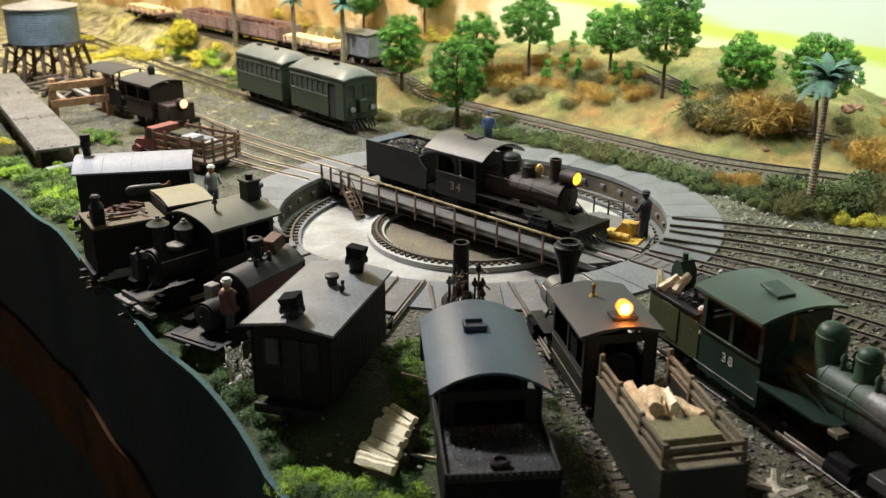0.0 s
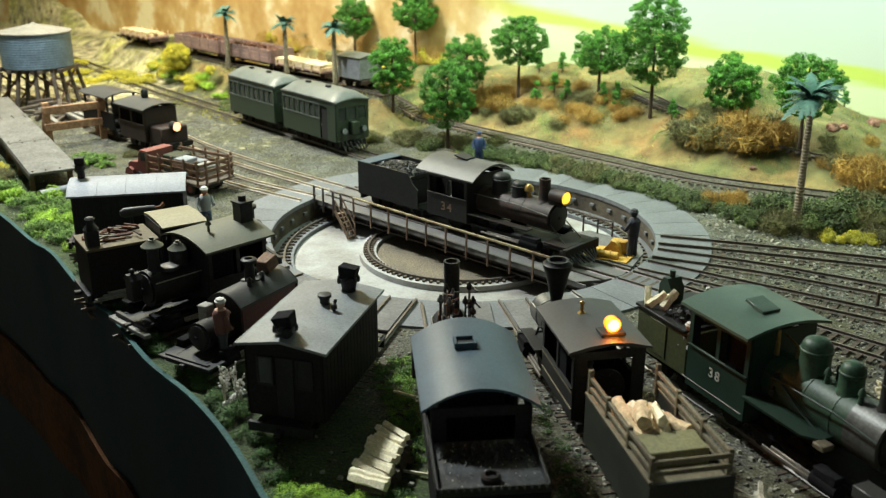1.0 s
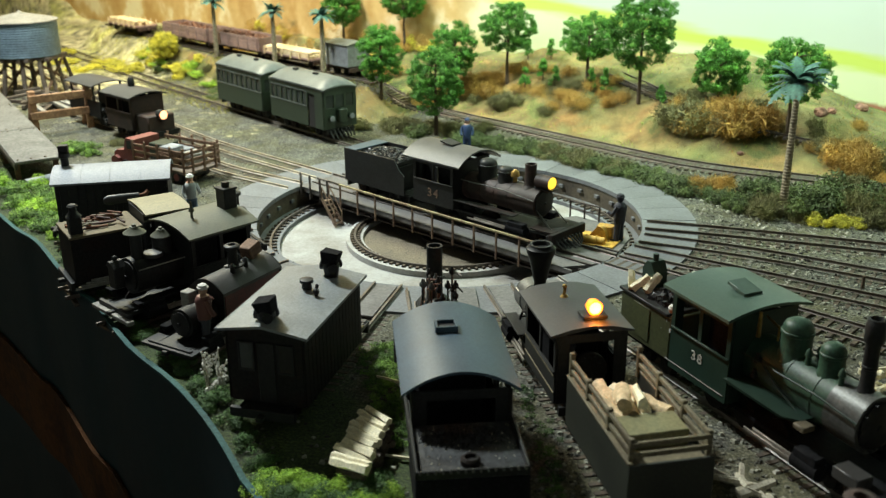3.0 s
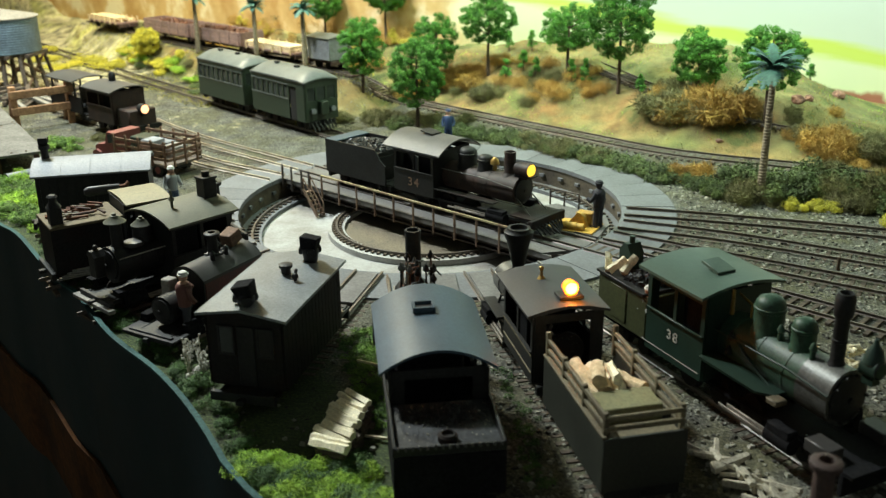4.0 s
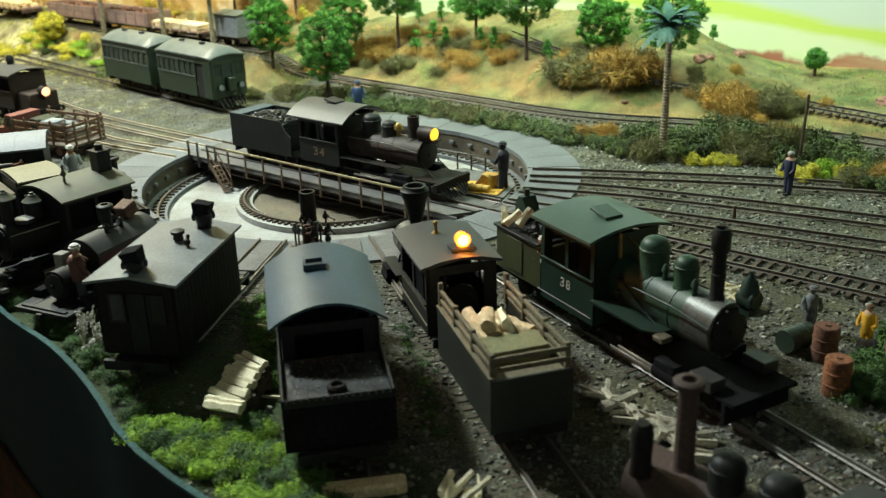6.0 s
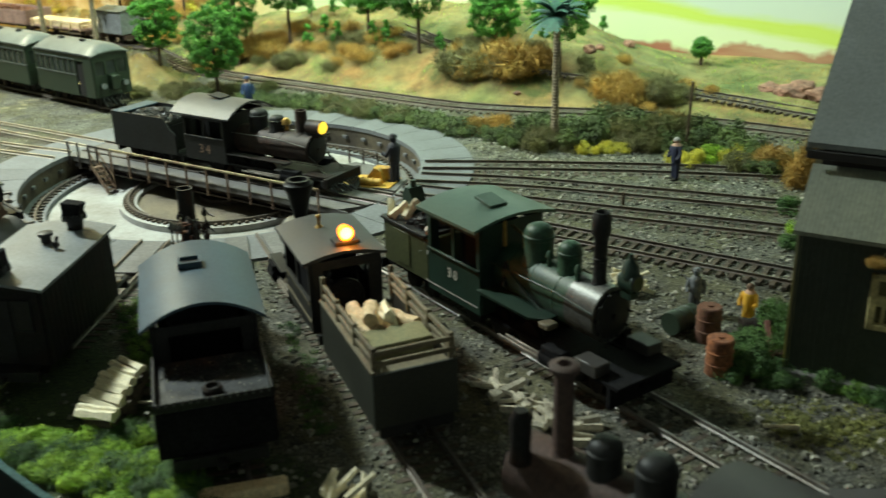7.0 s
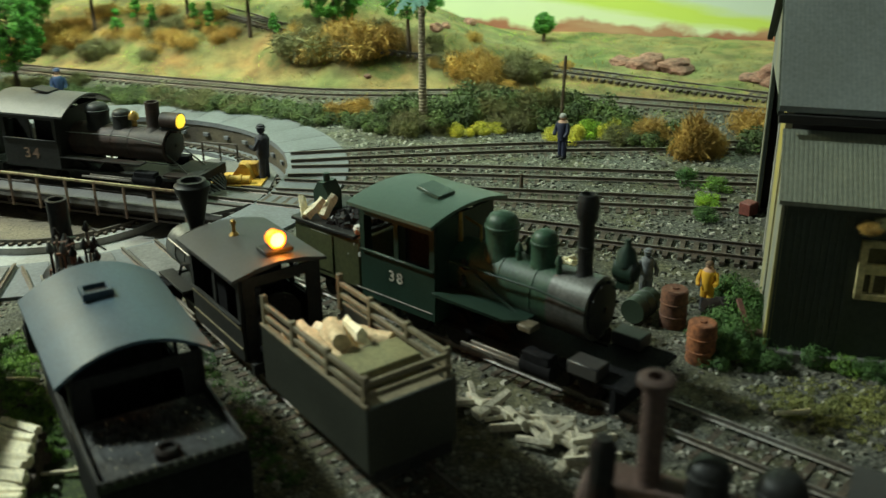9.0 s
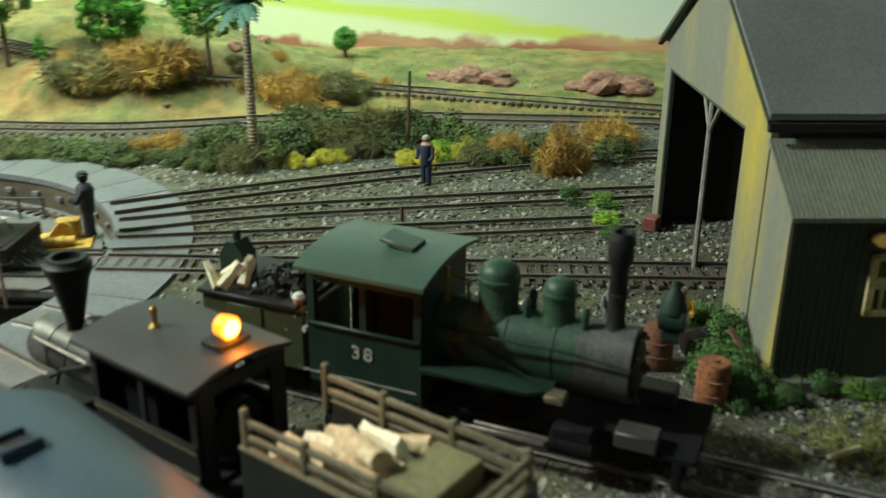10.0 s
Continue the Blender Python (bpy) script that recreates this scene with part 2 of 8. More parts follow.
def painted_figure(name, bands):
    """Matt figure paint in bands from boots to hat."""
    m = material(name, (0.5, 0.5, 0.5), 0.7, 0.0, 0.3, 400, 140, 0.1)
    nt = m.node_tree
    tc, sep, r = nt.nodes.new("ShaderNodeTexCoord"), nt.nodes.new("ShaderNodeSeparateXYZ"), nt.nodes.new("ShaderNodeValToRGB")
    nt.links.new(tc.outputs["Generated"], sep.inputs[0])
    nt.links.new(sep.outputs["Z"], r.inputs["Fac"])
    r.color_ramp.interpolation = "CONSTANT"
    while len(r.color_ramp.elements) < len(bands):
        r.color_ramp.elements.new(0.5)
    for e, (p, c) in zip(r.color_ramp.elements, bands):
        e.position, e.color = p, (*c, 1)
    nt.links.new(r.outputs["Color"], nt.nodes["Principled BSDF"].inputs["Base Color"])
    return m


M_FIGWORK = painted_figure("painted_pale_shirt_figure", [(0.0, (0.02, 0.02, 0.02)), (0.06, (0.05, 0.08, 0.13)), (0.44, (0.30, 0.32, 0.32)), (0.80, (0.42, 0.24, 0.16)), (0.91, (0.55, 0.55, 0.5))])
M_FIGNAVY = painted_figure("painted_navy_suit_figure", [(0.0, (0.02, 0.02, 0.02)), (0.06, (0.012, 0.016, 0.045)), (0.80, (0.40, 0.24, 0.17)), (0.91, (0.32, 0.31, 0.29))])
M_FIGOVERALL = painted_figure("painted_blue_overall_figure", [(0.0, (0.02, 0.02, 0.02)), (0.06, (0.02, 0.045, 0.12)), (0.80, (0.40, 0.24, 0.17)), (0.91, (0.03, 0.05, 0.12))])
M_FIGCOAT = painted_figure("painted_yellow_coat_figure", [(0.0, (0.05, 0.05, 0.06)), (0.26, (0.66, 0.36, 0.03)), (0.80, (0.45, 0.27, 0.18)), (0.92, (0.12, 0.07, 0.04))])
M_FIGBROWN = painted_figure("painted_brown_shirt_figure", [(0.0, (0.02, 0.02, 0.02)), (0.06, (0.035, 0.04, 0.05)), (0.42, (0.12, 0.045, 0.035)), (0.80, (0.40, 0.24, 0.17)), (0.91, (0.55, 0.54, 0.5))])
M_FIGDARK = material("painted_dark_figure", (0.03, 0.032, 0.045), 0.7, 0.0, 0.3, 400, 140, 0.1)
M_FIGGREY = material("painted_grey_figure", (0.16, 0.17, 0.18), 0.7, 0.0, 0.4, 400, 140, 0.1)
M_AMBER = glow("amber_lamp_glass", (1.0, 0.24, 0.015), 2.4)
M_AMBERCORE = glow("amber_lamp_core", (1.0, 0.74, 0.24), 3.6)
M_HEADLAMP = glow("warm_headlamp_glass", (1.0, 0.62, 0.06), 1.5)
M_HEADLAMPHOT = glow("hot_headlamp_glass", (1.0, 0.45, 0.24), 2.4)


def ground_material():
    """Grey grit in the yard, dark moss with painted shade at the near edge, sandy and olive turf up the slope: mixed by
    place and noise.
    """
    m = bpy.data.materials.new("scenic_ground_cover")
    m.use_nodes = True
    nt = m.node_tree
    N, L = nt.nodes.new, nt.links.new
    bsdf = nt.nodes["Principled BSDF"]
    tc = N("ShaderNodeTexCoord")

    def noise_tex(scale, detail=5):
        n = N("ShaderNodeTexNoise")
        n.inputs["Scale"].default_value, n.inputs["Detail"].default_value = scale, detail
        n.inputs["Roughness"].default_value = 0.65
        L(tc.outputs["Object"], n.inputs["Vector"])
        return n

    def ramp(fac, stops):
        r = N("ShaderNodeValToRGB")
        while len(r.color_ramp.elements) < len(stops):
            r.color_ramp.elements.new(0.5)
        for e, (p, c) in zip(r.color_ramp.elements, stops):
            e.position, e.color = p, (*c, 1)
        L(fac, r.inputs["Fac"])
        return r

    def mixed(fac, a, b):
        x = N("ShaderNodeMix")
        x.data_type = "RGBA"
        L(fac, x.inputs["Factor"])
        L(a, x.inputs["A"])
        L(b, x.inputs["B"])
        return x.outputs["Result"]

    chips = noise_tex(750, 3)
    grit = ramp(chips.outputs["Fac"], [(0.34, (0.022, 0.022, 0.018)), (0.5, (0.072, 0.073, 0.060)), (0.68, (0.205, 0.205, 0.17))])
    patch = noise_tex(26)
    soil = ramp(chips.outputs["Fac"], [(0.34, (0.03, 0.032, 0.018)), (0.5, (0.075, 0.074, 0.04)), (0.68, (0.17, 0.16, 0.10))])
    pf = ramp(patch.outputs["Fac"], [(0.44, (0, 0, 0)), (0.58, (1, 1, 1))])
    yard = mixed(pf.outputs["Color"], grit.outputs["Color"], soil.outputs["Color"])
    turf_n = noise_tex(11, 7)
    turf = ramp(turf_n.outputs["Fac"], [(0.32, (0.05, 0.075, 0.02)), (0.42, (0.115, 0.13, 0.038)), (0.48, (0.21, 0.165, 0.06)), (0.53, (0.18, 0.17, 0.066)), (0.60, (0.10, 0.125, 0.035))])
    broad = noise_tex(4.5, 4)
    earth = ramp(broad.outputs["Fac"], [(0.38, (0.09, 0.11, 0.04)), (0.47, (0.16, 0.15, 0.06)), (0.55, (0.31, 0.155, 0.055)), (0.62, (0.13, 0.14, 0.05))])
    half = ramp(noise_tex(22, 6).outputs["Fac"], [(0.42, (0.05, 0.05, 0.05)), (0.62, (0.75, 0.75, 0.75))])
    turf_mix = mixed(half.outputs["Color"], turf.outputs["Color"], earth.outputs["Color"])
    hill_at = N("ShaderNodeAttribute")
    hill_at.attribute_name = "hill"
    moss_shade_at = N("ShaderNodeAttribute")
    moss_shade_at.attribute_name = "moss"
    # moss tones held dark, to serve as the van's ground shadow too
    moss = ramp(chips.outputs["Fac"], [(0.3, (0.012, 0.016, 0.008)), (0.5, (0.032, 0.05, 0.015)), (0.7, (0.085, 0.12, 0.03))])
    sand_at = N("ShaderNodeAttribute")
    sand_at.attribute_name = "sand"
    sand = ramp(turf_n.outputs["Fac"], [(0.35, (0.44, 0.39, 0.22)), (0.5, (0.55, 0.50, 0.32)), (0.62, (0.50, 0.49, 0.17))])
    edge = noise_tex(60)

    def fuzzy(att):
        a = N("ShaderNodeMath")
        a.operation = "MULTIPLY_ADD"
        L(edge.outputs["Fac"], a.inputs[0])
        a.inputs[1].default_value = 1.2
        s = N("ShaderNodeMath")
        s.operation = "SUBTRACT"
        L(att.outputs["Fac"], s.inputs[0])
        s.inputs[1].default_value = 0.6
        L(s.outputs[0], a.inputs[2])
        r = N("ShaderNodeMapRange")
        r.inputs["From Min"].default_value, r.inputs["From Max"].default_value = 0.35, 0.65
        L(a.outputs[0], r.inputs["Value"])
        return r.outputs["Result"]

    c = mixed(fuzzy(hill_at), yard, turf_mix)
    c = mixed(fuzzy(moss_shade_at), c, moss.outputs["Color"])
    c = mixed(fuzzy(sand_at), c, sand.outputs["Color"])
    stain = N("ShaderNodeMapRange")
    stain.inputs["From Min"].default_value, stain.inputs["From Max"].default_value = 0.36, 0.64
    stain.inputs["To Min"].default_value, stain.inputs["To Max"].default_value = 0.62, 1.3
    L(noise_tex(48, 6).outputs["Fac"], stain.inputs["Value"])
    stained = N("ShaderNodeVectorMath")
    stained.operation = "SCALE"
    L(c, stained.inputs[0])
    L(stain.outputs["Result"], stained.inputs["Scale"])
    L(stained.outputs["Vector"], bsdf.inputs["Base Color"])
    bsdf.inputs["Roughness"].default_value = 0.92
    bp = N("ShaderNodeBump")
    bp.inputs["Strength"].default_value, bp.inputs["Distance"].default_value = 0.8, 0.0012
    L(chips.outputs["Fac"], bp.inputs["Height"])
    L(bp.outputs["Normal"], bsdf.inputs["Normal"])
    return m


def backdrop_material():
    """A hand-painted backdrop: pale sky above, brushed lime-green fields, red-brown earth low down, rocky ochre at the yard end."""
    m = bpy.data.materials.new("painted_backdrop")
    m.use_nodes = True
    nt = m.node_tree
    N, L = nt.nodes.new, nt.links.new
    bsdf = nt.nodes["Principled BSDF"]
    tc = N("ShaderNodeTexCoord")
    sep = N("ShaderNodeSeparateXYZ")
    L(tc.outputs["Object"], sep.inputs[0])
    mp = N("ShaderNodeMapping")
    mp.inputs["Scale"].default_value = (7, 7, 40)
    L(tc.outputs["Object"], mp.inputs["Vector"])
    brush = N("ShaderNodeTexNoise")
    brush.inputs["Scale"].default_value, brush.inputs["Detail"].default_value = 1.0, 5
    L(mp.outputs["Vector"], brush.inputs["Vector"])
    wave = N("ShaderNodeMath")
    wave.operation = "MULTIPLY_ADD"
    L(brush.outputs["Fac"], wave.inputs[0])
    wave.inputs[1].default_value = 0.03
    L(sep.outputs["Z"], wave.inputs[2])
    tilt = N("ShaderNodeMath")
    tilt.operation = "MULTIPLY_ADD"
    L(sep.outputs["X"], tilt.inputs[0])
    tilt.inputs[1].default_value = BACK_TILT
    L(wave.outputs[0], tilt.inputs[2])
    r = N("ShaderNodeValToRGB")
    stops = [(0.0, (0.56, 0.59, 0.36)), (0.085, (0.63, 0.72, 0.41)), (0.102, (0.68, 0.73, 0.48)), (0.119, (0.70, 0.74, 0.50)), (0.126, (0.57, 0.67, 0.14)),
             (0.133, (0.57, 0.67, 0.13)), (0.141, (0.59, 0.64, 0.57)), (0.22, (0.56, 0.62, 0.62))]
    while len(r.color_ramp.elements) < len(stops):
        r.color_ramp.elements.new(0.5)
    for e, (p, c) in zip(r.color_ramp.elements, stops):
        e.position, e.color = p * 4, (*c, 1)
    k = N("ShaderNodeMath")
    k.operation = "MULTIPLY"
    k.inputs[1].default_value = 4.0
    L(tilt.outputs[0], k.inputs[0])
    L(k.outputs[0], r.inputs["Fac"])
    rock_n = N("ShaderNodeTexNoise")
    rock_n.inputs["Scale"].default_value, rock_n.inputs["Detail"].default_value = 22, 6
    L(tc.outputs["Object"], rock_n.inputs["Vector"])
    rock = N("ShaderNodeValToRGB")
    for e, (p, c) in zip(rock.color_ramp.elements, [(0.36, (0.48, 0.29, 0.10)), (0.62, (0.80, 0.70, 0.46))]):
        e.position, e.color = p, (*c, 1)
    e = rock.color_ramp.elements.new(0.5)
    e.color = (0.61, 0.42, 0.18, 1)
    L(rock_n.outputs["Fac"], rock.inputs["Fac"])
    side = N("ShaderNodeMapRange")
    side.inputs["From Min"].default_value, side.inputs["From Max"].default_value = 0.06, -0.02
    L(sep.outputs["X"], side.inputs["Value"])
    x = N("ShaderNodeMix")
    x.data_type = "RGBA"
    L(side.outputs["Result"], x.inputs["Factor"])
    low = N("ShaderNodeMapRange")
    low.inputs["From Min"].default_value, low.inputs["From Max"].default_value = 0.054, 0.049
    earth_h = N("ShaderNodeMath")
    earth_h.operation = "MULTIPLY_ADD"
    L(rock_n.outputs["Fac"], earth_h.inputs[0])
    earth_h.inputs[1].default_value = 0.05
    L(sep.outputs["Z"], earth_h.inputs[2])
    L(earth_h.outputs[0], low.inputs["Value"])
    earth = N("ShaderNodeValToRGB")
    for e, (p, c) in zip(earth.color_ramp.elements, [(0.4, (0.34, 0.13, 0.085)), (0.6, (0.52, 0.33, 0.2))]):
        e.position, e.color = p, (*c, 1)
    L(brush.outputs["Fac"], earth.inputs["Fac"])
    y = N("ShaderNodeMix")
    y.data_type = "RGBA"
    L(low.outputs["Result"], y.inputs["Factor"])
    L(r.outputs["Color"], y.inputs["A"])
    L(earth.outputs["Color"], y.inputs["B"])
    L(y.outputs["Result"], x.inputs["A"])
    L(rock.outputs["Color"], x.inputs["B"])
    L(x.outputs["Result"], bsdf.inputs["Base Color"])
    bsdf.inputs["Roughness"].default_value = 0.85
    return m


BACK_TILT = 0.14
M_GROUND = ground_material()
M_BACKDROP = backdrop_material()

# ---- mesh helpers: all sizes below in millimetres ----
MM = 0.001


def box(bm, c, s, turn=None, bevel=0.0, taper=1.0):
    """A box with centre c and size s; taper narrows the top."""
    m = Matrix.Translation(c) @ (turn.to_4x4() if turn else Matrix()) @ Matrix.Diagonal((*s, 1))
    vs = bmesh.ops.create_cube(bm, size=1.0, matrix=Matrix())["verts"]
    for v in vs:
        if v.co.z > 0:
            v.co.x *= taper
            v.co.y *= taper
    bmesh.ops.transform(bm, matrix=m, verts=vs)
    if bevel:
        es = list({e for v in vs for e in v.link_edges})
        bmesh.ops.bevel(bm, geom=es, offset=bevel, segments=1, affect="EDGES")


def rod(bm, a, b, r0, r1=None, n=10, caps=True):
    """A round bar from a to b, tapering from r0 to r1."""
    a, b = Vector(a), Vector(b)
    r1 = r0 if r1 is None else r1
    d = b - a
    m = Matrix.Translation((a + b) / 2) @ d.to_track_quat("Z", "Y").to_matrix().to_4x4()
    bmesh.ops.create_cone(bm, cap_ends=caps, segments=n, radius1=r0, radius2=r1, depth=d.length, matrix=m)


def lathe(bm, c, profile, n=14, axis="Z"):
    """A turned solid: profile rows of (radius, height) round c."""
    rings = []
    for r, hgt in profile:
        ring = []
        for i in range(n):
            a = 2 * math.pi * i / n
            p = Vector((r * math.cos(a), r * math.sin(a), hgt))
            if axis == "X":
                p = Vector((p.z, p.x, p.y))
            ring.append(bm.verts.new(Vector(c) + p))
        rings.append(ring)
    for lo, hi in zip(rings, rings[1:]):
        for i in range(n):
            bm.faces.new((lo[i], lo[(i + 1) % n], hi[(i + 1) % n], hi[i]))
    bm.faces.new(rings[0][::-1])
    bm.faces.new(rings[-1])


def prism(bm, outline, x0, x1, axis="X"):
    """An outline of (a, b) pairs pushed from x0 to x1 along the axis: X takes (y, z), Y takes (x, z), Z takes (x, y)."""
    put_at = {"X": lambda k, a, b: (k, a, b), "Y": lambda k, a, b: (a, k, b), "Z": lambda k, a, b: (a, b, k)}[axis]
    lo = [bm.verts.new(put_at(x0, a, b)) for a, b in outline]
    hi = [bm.verts.new(put_at(x1, a, b)) for a, b in outline]
    n = len(outline)
    for i in range(n):
        bm.faces.new((lo[i], lo[(i + 1) % n], hi[(i + 1) % n], hi[i]))
    bm.faces.new(lo[::-1])
    bm.faces.new(hi)


def bent(bm, pts, r, n=6):
    """A round bar through the points."""
    for a, b in zip(pts, pts[1:]):
        rod(bm, a, b, r, n=n)
    for p in pts[1:-1]:
        bmesh.ops.create_icosphere(bm, subdivisions=1, radius=r * 1.02, matrix=Matrix.Translation(p))


def mesh_of(name, bm, mat, smooth=False):
    bmesh.ops.recalc_face_normals(bm, faces=bm.faces)
    bmesh.ops.scale(bm, vec=(MM, MM, MM), verts=bm.verts)
    me = bpy.data.meshes.new(name)
    bm.to_mesh(me)
    bm.free()
    me.materials.append(mat)
    if smooth:
        for p in me.polygons:
            p.use_smooth = True
        me.set_sharp_from_angle(angle=radians(40))
    return me


def part(name, bm, mat, parent, label="", smooth=True, at=None):
    ob = new(name, mesh_of(name, bm, mat, smooth))
    ob.parent = parent
    if at is not None:
        ob.matrix_basis = at
    if label:
        ob["label"] = label
    return ob


def place(x, y, z=0.0, rz=0.0, rx=0.0, ry=0.0):
    return pose(x * MM, y * MM, z * MM, rx, ry, rz)


def thing(name, label, category, m, group="", kind=""):
    ob = new(name)
    ob.empty_display_size = 0.01
    ob.matrix_basis = m
    return tagged(ob, label, category, group, kind)


def polar(r, deg):
    return r * math.cos(radians(deg)), r * math.sin(radians(deg))


def array_mesh(name, verts, faces, mat, smooth=False):
    me = bpy.data.meshes.new(name)
    me.from_pydata([tuple(v * MM) for v in verts] if isinstance(verts, np.ndarray) else [(x * MM, y * MM, z * MM) for x, y, z in verts], [], faces)
    me.materials.append(mat)
    if smooth:
        for p in me.polygons:
            p.use_smooth = True
    return me


# ---- the lie of the land ----
EDGE = [(-1100, 700), (-750, 380), (-560, 200), (-430, 80), (-346, 2), (-291, -57), (-264, -82), (-209, -153), (-188, -174), (-147, -228), (-113, -263),
        (-89, -293), (-71, -320), (-59, -340), (-46, -357), (-30, -374), (0, -402), (50, -450), (110, -520), (230, -600), (520, -640), (1000, -640)]
BACKTRACK = [(-700, 960), (-420, 690), (-200, 470), (-60, 338), (5, 275), (110, 182), (195, 112), (300, 66), (354, 32), (406, -12), (500, -100), (640, -250), (800, -430)]
BACKLINE = [(-1100, 1320), (-760, 1050), (-520, 860), (-300, 680), (-130, 530), (20, 430), (170, 358), (330, 295), (450, 228), (560, 140), (680, 20), (860, -200), (1000, -420)]


def spline(points, step=6.0):
    """Points every step or so along a smooth line through the given ones."""
    p = [Vector(q) for q in points]
    p = [2 * p[0] - p[1]] + p + [2 * p[-1] - p[-2]]
    out = []
    for a, b, c, d in zip(p, p[1:], p[2:], p[3:]):
        n = max(1, int((c - b).length / step))
        # few chips near the van, which leaves its painted shadow dark
        for i in range(n):
            t = i / n
            out.append(0.5 * ((2 * b) + (c - a) * t + (2 * a - 5 * b + 4 * c - d) * t * t + (3 * b - a - 3 * c + d) * t**3))
    out.append(p[-2])
    return out


def side_of(line, x, y):
    """Signed distance from each (x, y) to a line: positive to its left; and the nearest point."""
    best, sign = np.full(x.shape, 1e9), np.ones(x.shape)
    nx, ny = x.copy(), y.copy()
    for a, b in zip(line, line[1:]):
        ax, ay, dx, dy = a[0], a[1], b[0] - a[0], b[1] - a[1]
        t = np.clip(((x - ax) * dx + (y - ay) * dy) / (dx * dx + dy * dy), 0, 1)
        px, py = ax + t * dx, ay + t * dy
        d = np.hypot(x - px, y - py)
        near = d < best
        cr = dx * (y - ay) - dy * (x - ax)
        best, sign = np.where(near, d, best), np.where(near, np.sign(cr), sign)
        nx, ny = np.where(near, px, nx), np.where(near, py, ny)
    return best * sign, nx, ny


edge_line = [tuple(p) for p in spline(EDGE, 12)]
back_line = [tuple(p) for p in spline(BACKLINE, 20)]
track_line = [tuple(p) for p in spline(BACKTRACK, 20)]


def smooth_step(a, b, v):
    t = np.clip((v - a) / (b - a), 0, 1)
    return t * t * (3 - 2 * t)


def height(x, y):
    """Height of the scenic ground in millimetres."""
    x, y = np.atleast_1d(np.asarray(x, float)), np.atleast_1d(np.asarray(y, float))
    d, _, _ = side_of(track_line, x, y)
    steep = 1.0 - 0.80 * smooth_step(270, 420, x)
    z = -1.6 + 8.5 * smooth_step(-34, -12, d) + steep * (34 * smooth_step(14, 95, d) + 22 * smooth_step(80, 190, d))
    lumps = np.array([noise.noise(Vector((a / 38, b / 38, 3.1))) for a, b in zip(x.ravel(), y.ravel())]).reshape(x.shape)
    fine = np.array([noise.noise(Vector((a / 9, b / 9, 7.7))) for a, b in zip(x.ravel(), y.ravel())]).reshape(x.shape)
    # the bench that carries the siding
    bx, by = np.array([-560, -395, -240, -95.0]), np.array([800, 612, 470, 345.0])
    db, _, _ = side_of(list(zip(bx, by)), x, y)
    bench = 30.0 * smooth_step(58, 20, np.abs(db)) * smooth_step(-60, -110, x)
    z = np.maximum(z, bench - 1.6)
    flat = np.hypot(x, y)
    yard = smooth_step(172, 215, flat)
    return z + lumps * (0.9 * yard + 7.0 * steep * smooth_step(14, 60, d)) + fine * (0.35 + 1.0 * smooth_step(14, 60, d))


def build_ground():
    step = 8.0
    xs, ys = np.arange(-1000, 905, step), np.arange(-640, 1250, step)
    gx, gy = np.meshgrid(xs, ys)
    de, ex, ey = side_of(edge_line, gx, gy)
    db, bx, by = side_of(back_line, gx, gy)
    out_e, out_b = de < 0, db > 0
    far = (de < -step * 1.6) | (db > step * 1.6)
    gx, gy = np.where(out_e, ex, np.where(out_b, bx, gx)), np.where(out_e, ey, np.where(out_b, by, gy))
    gz = height(gx, gy)
    rad = np.hypot(gx, gy)
    rows, cols = gx.shape
    index = -np.ones(gx.shape, int)
    faces = []
    keep = np.zeros(gx.shape, bool)
    for i in range(rows - 1):
        for j in range(cols - 1):
            sl = (slice(i, i + 2), slice(j, j + 2))
            if far[sl].any() or (rad[sl] < 162).all() or (out_e[sl].all()) or (out_b[sl].all()):
                continue
            faces.append((i, j))
            keep[sl] = True
    index[keep] = np.arange(keep.sum())
    verts = np.stack([gx[keep], gy[keep], gz[keep]], 1)
    quads = [(int(index[i, j]), int(index[i, j + 1]), int(index[i + 1, j + 1]), int(index[i + 1, j])) for i, j in faces]
    me = array_mesh("ground", verts, quads, M_GROUND, smooth=True)
    x, y = verts[:, 0], verts[:, 1]
    d, _, _ = side_of(track_line, x, y)
    de, _, _ = side_of(edge_line, x, y)
    dbench, _, _ = side_of([(-560, 800), (-395, 612), (-240, 470), (-95, 345)], x, y)
    # the moss weight spreads past the edge, to paint shadow between the stalls
    values = {"hill": np.clip(0.9 * smooth_step(70, 45, np.abs(dbench)) * smooth_step(16, 26, np.abs(dbench)) + smooth_step(-30, 4, d) * (1 - np.exp(-(((d + 6) / 21.0) ** 2)) * 0.92), 0, 1),
              "moss": smooth_step(105, 30, de) * (1 - smooth_step(40, 110, x)),
              "sand": np.maximum(smooth_step(-300, -420, x) * smooth_step(220, 420, y) * 0.55, 0.29 * smooth_step(-40, -130, x) * smooth_step(150, 250, y))}
    for name, vals in values.items():
        att = me.attributes.new(name, "FLOAT", "POINT")
        att.data.foreach_set("value", vals.astype(np.float32))
    return tagged(new("ground", me), "grey gritty yard ground rising to a grassy sandy slope", "ground", kind="structure")


build_ground()


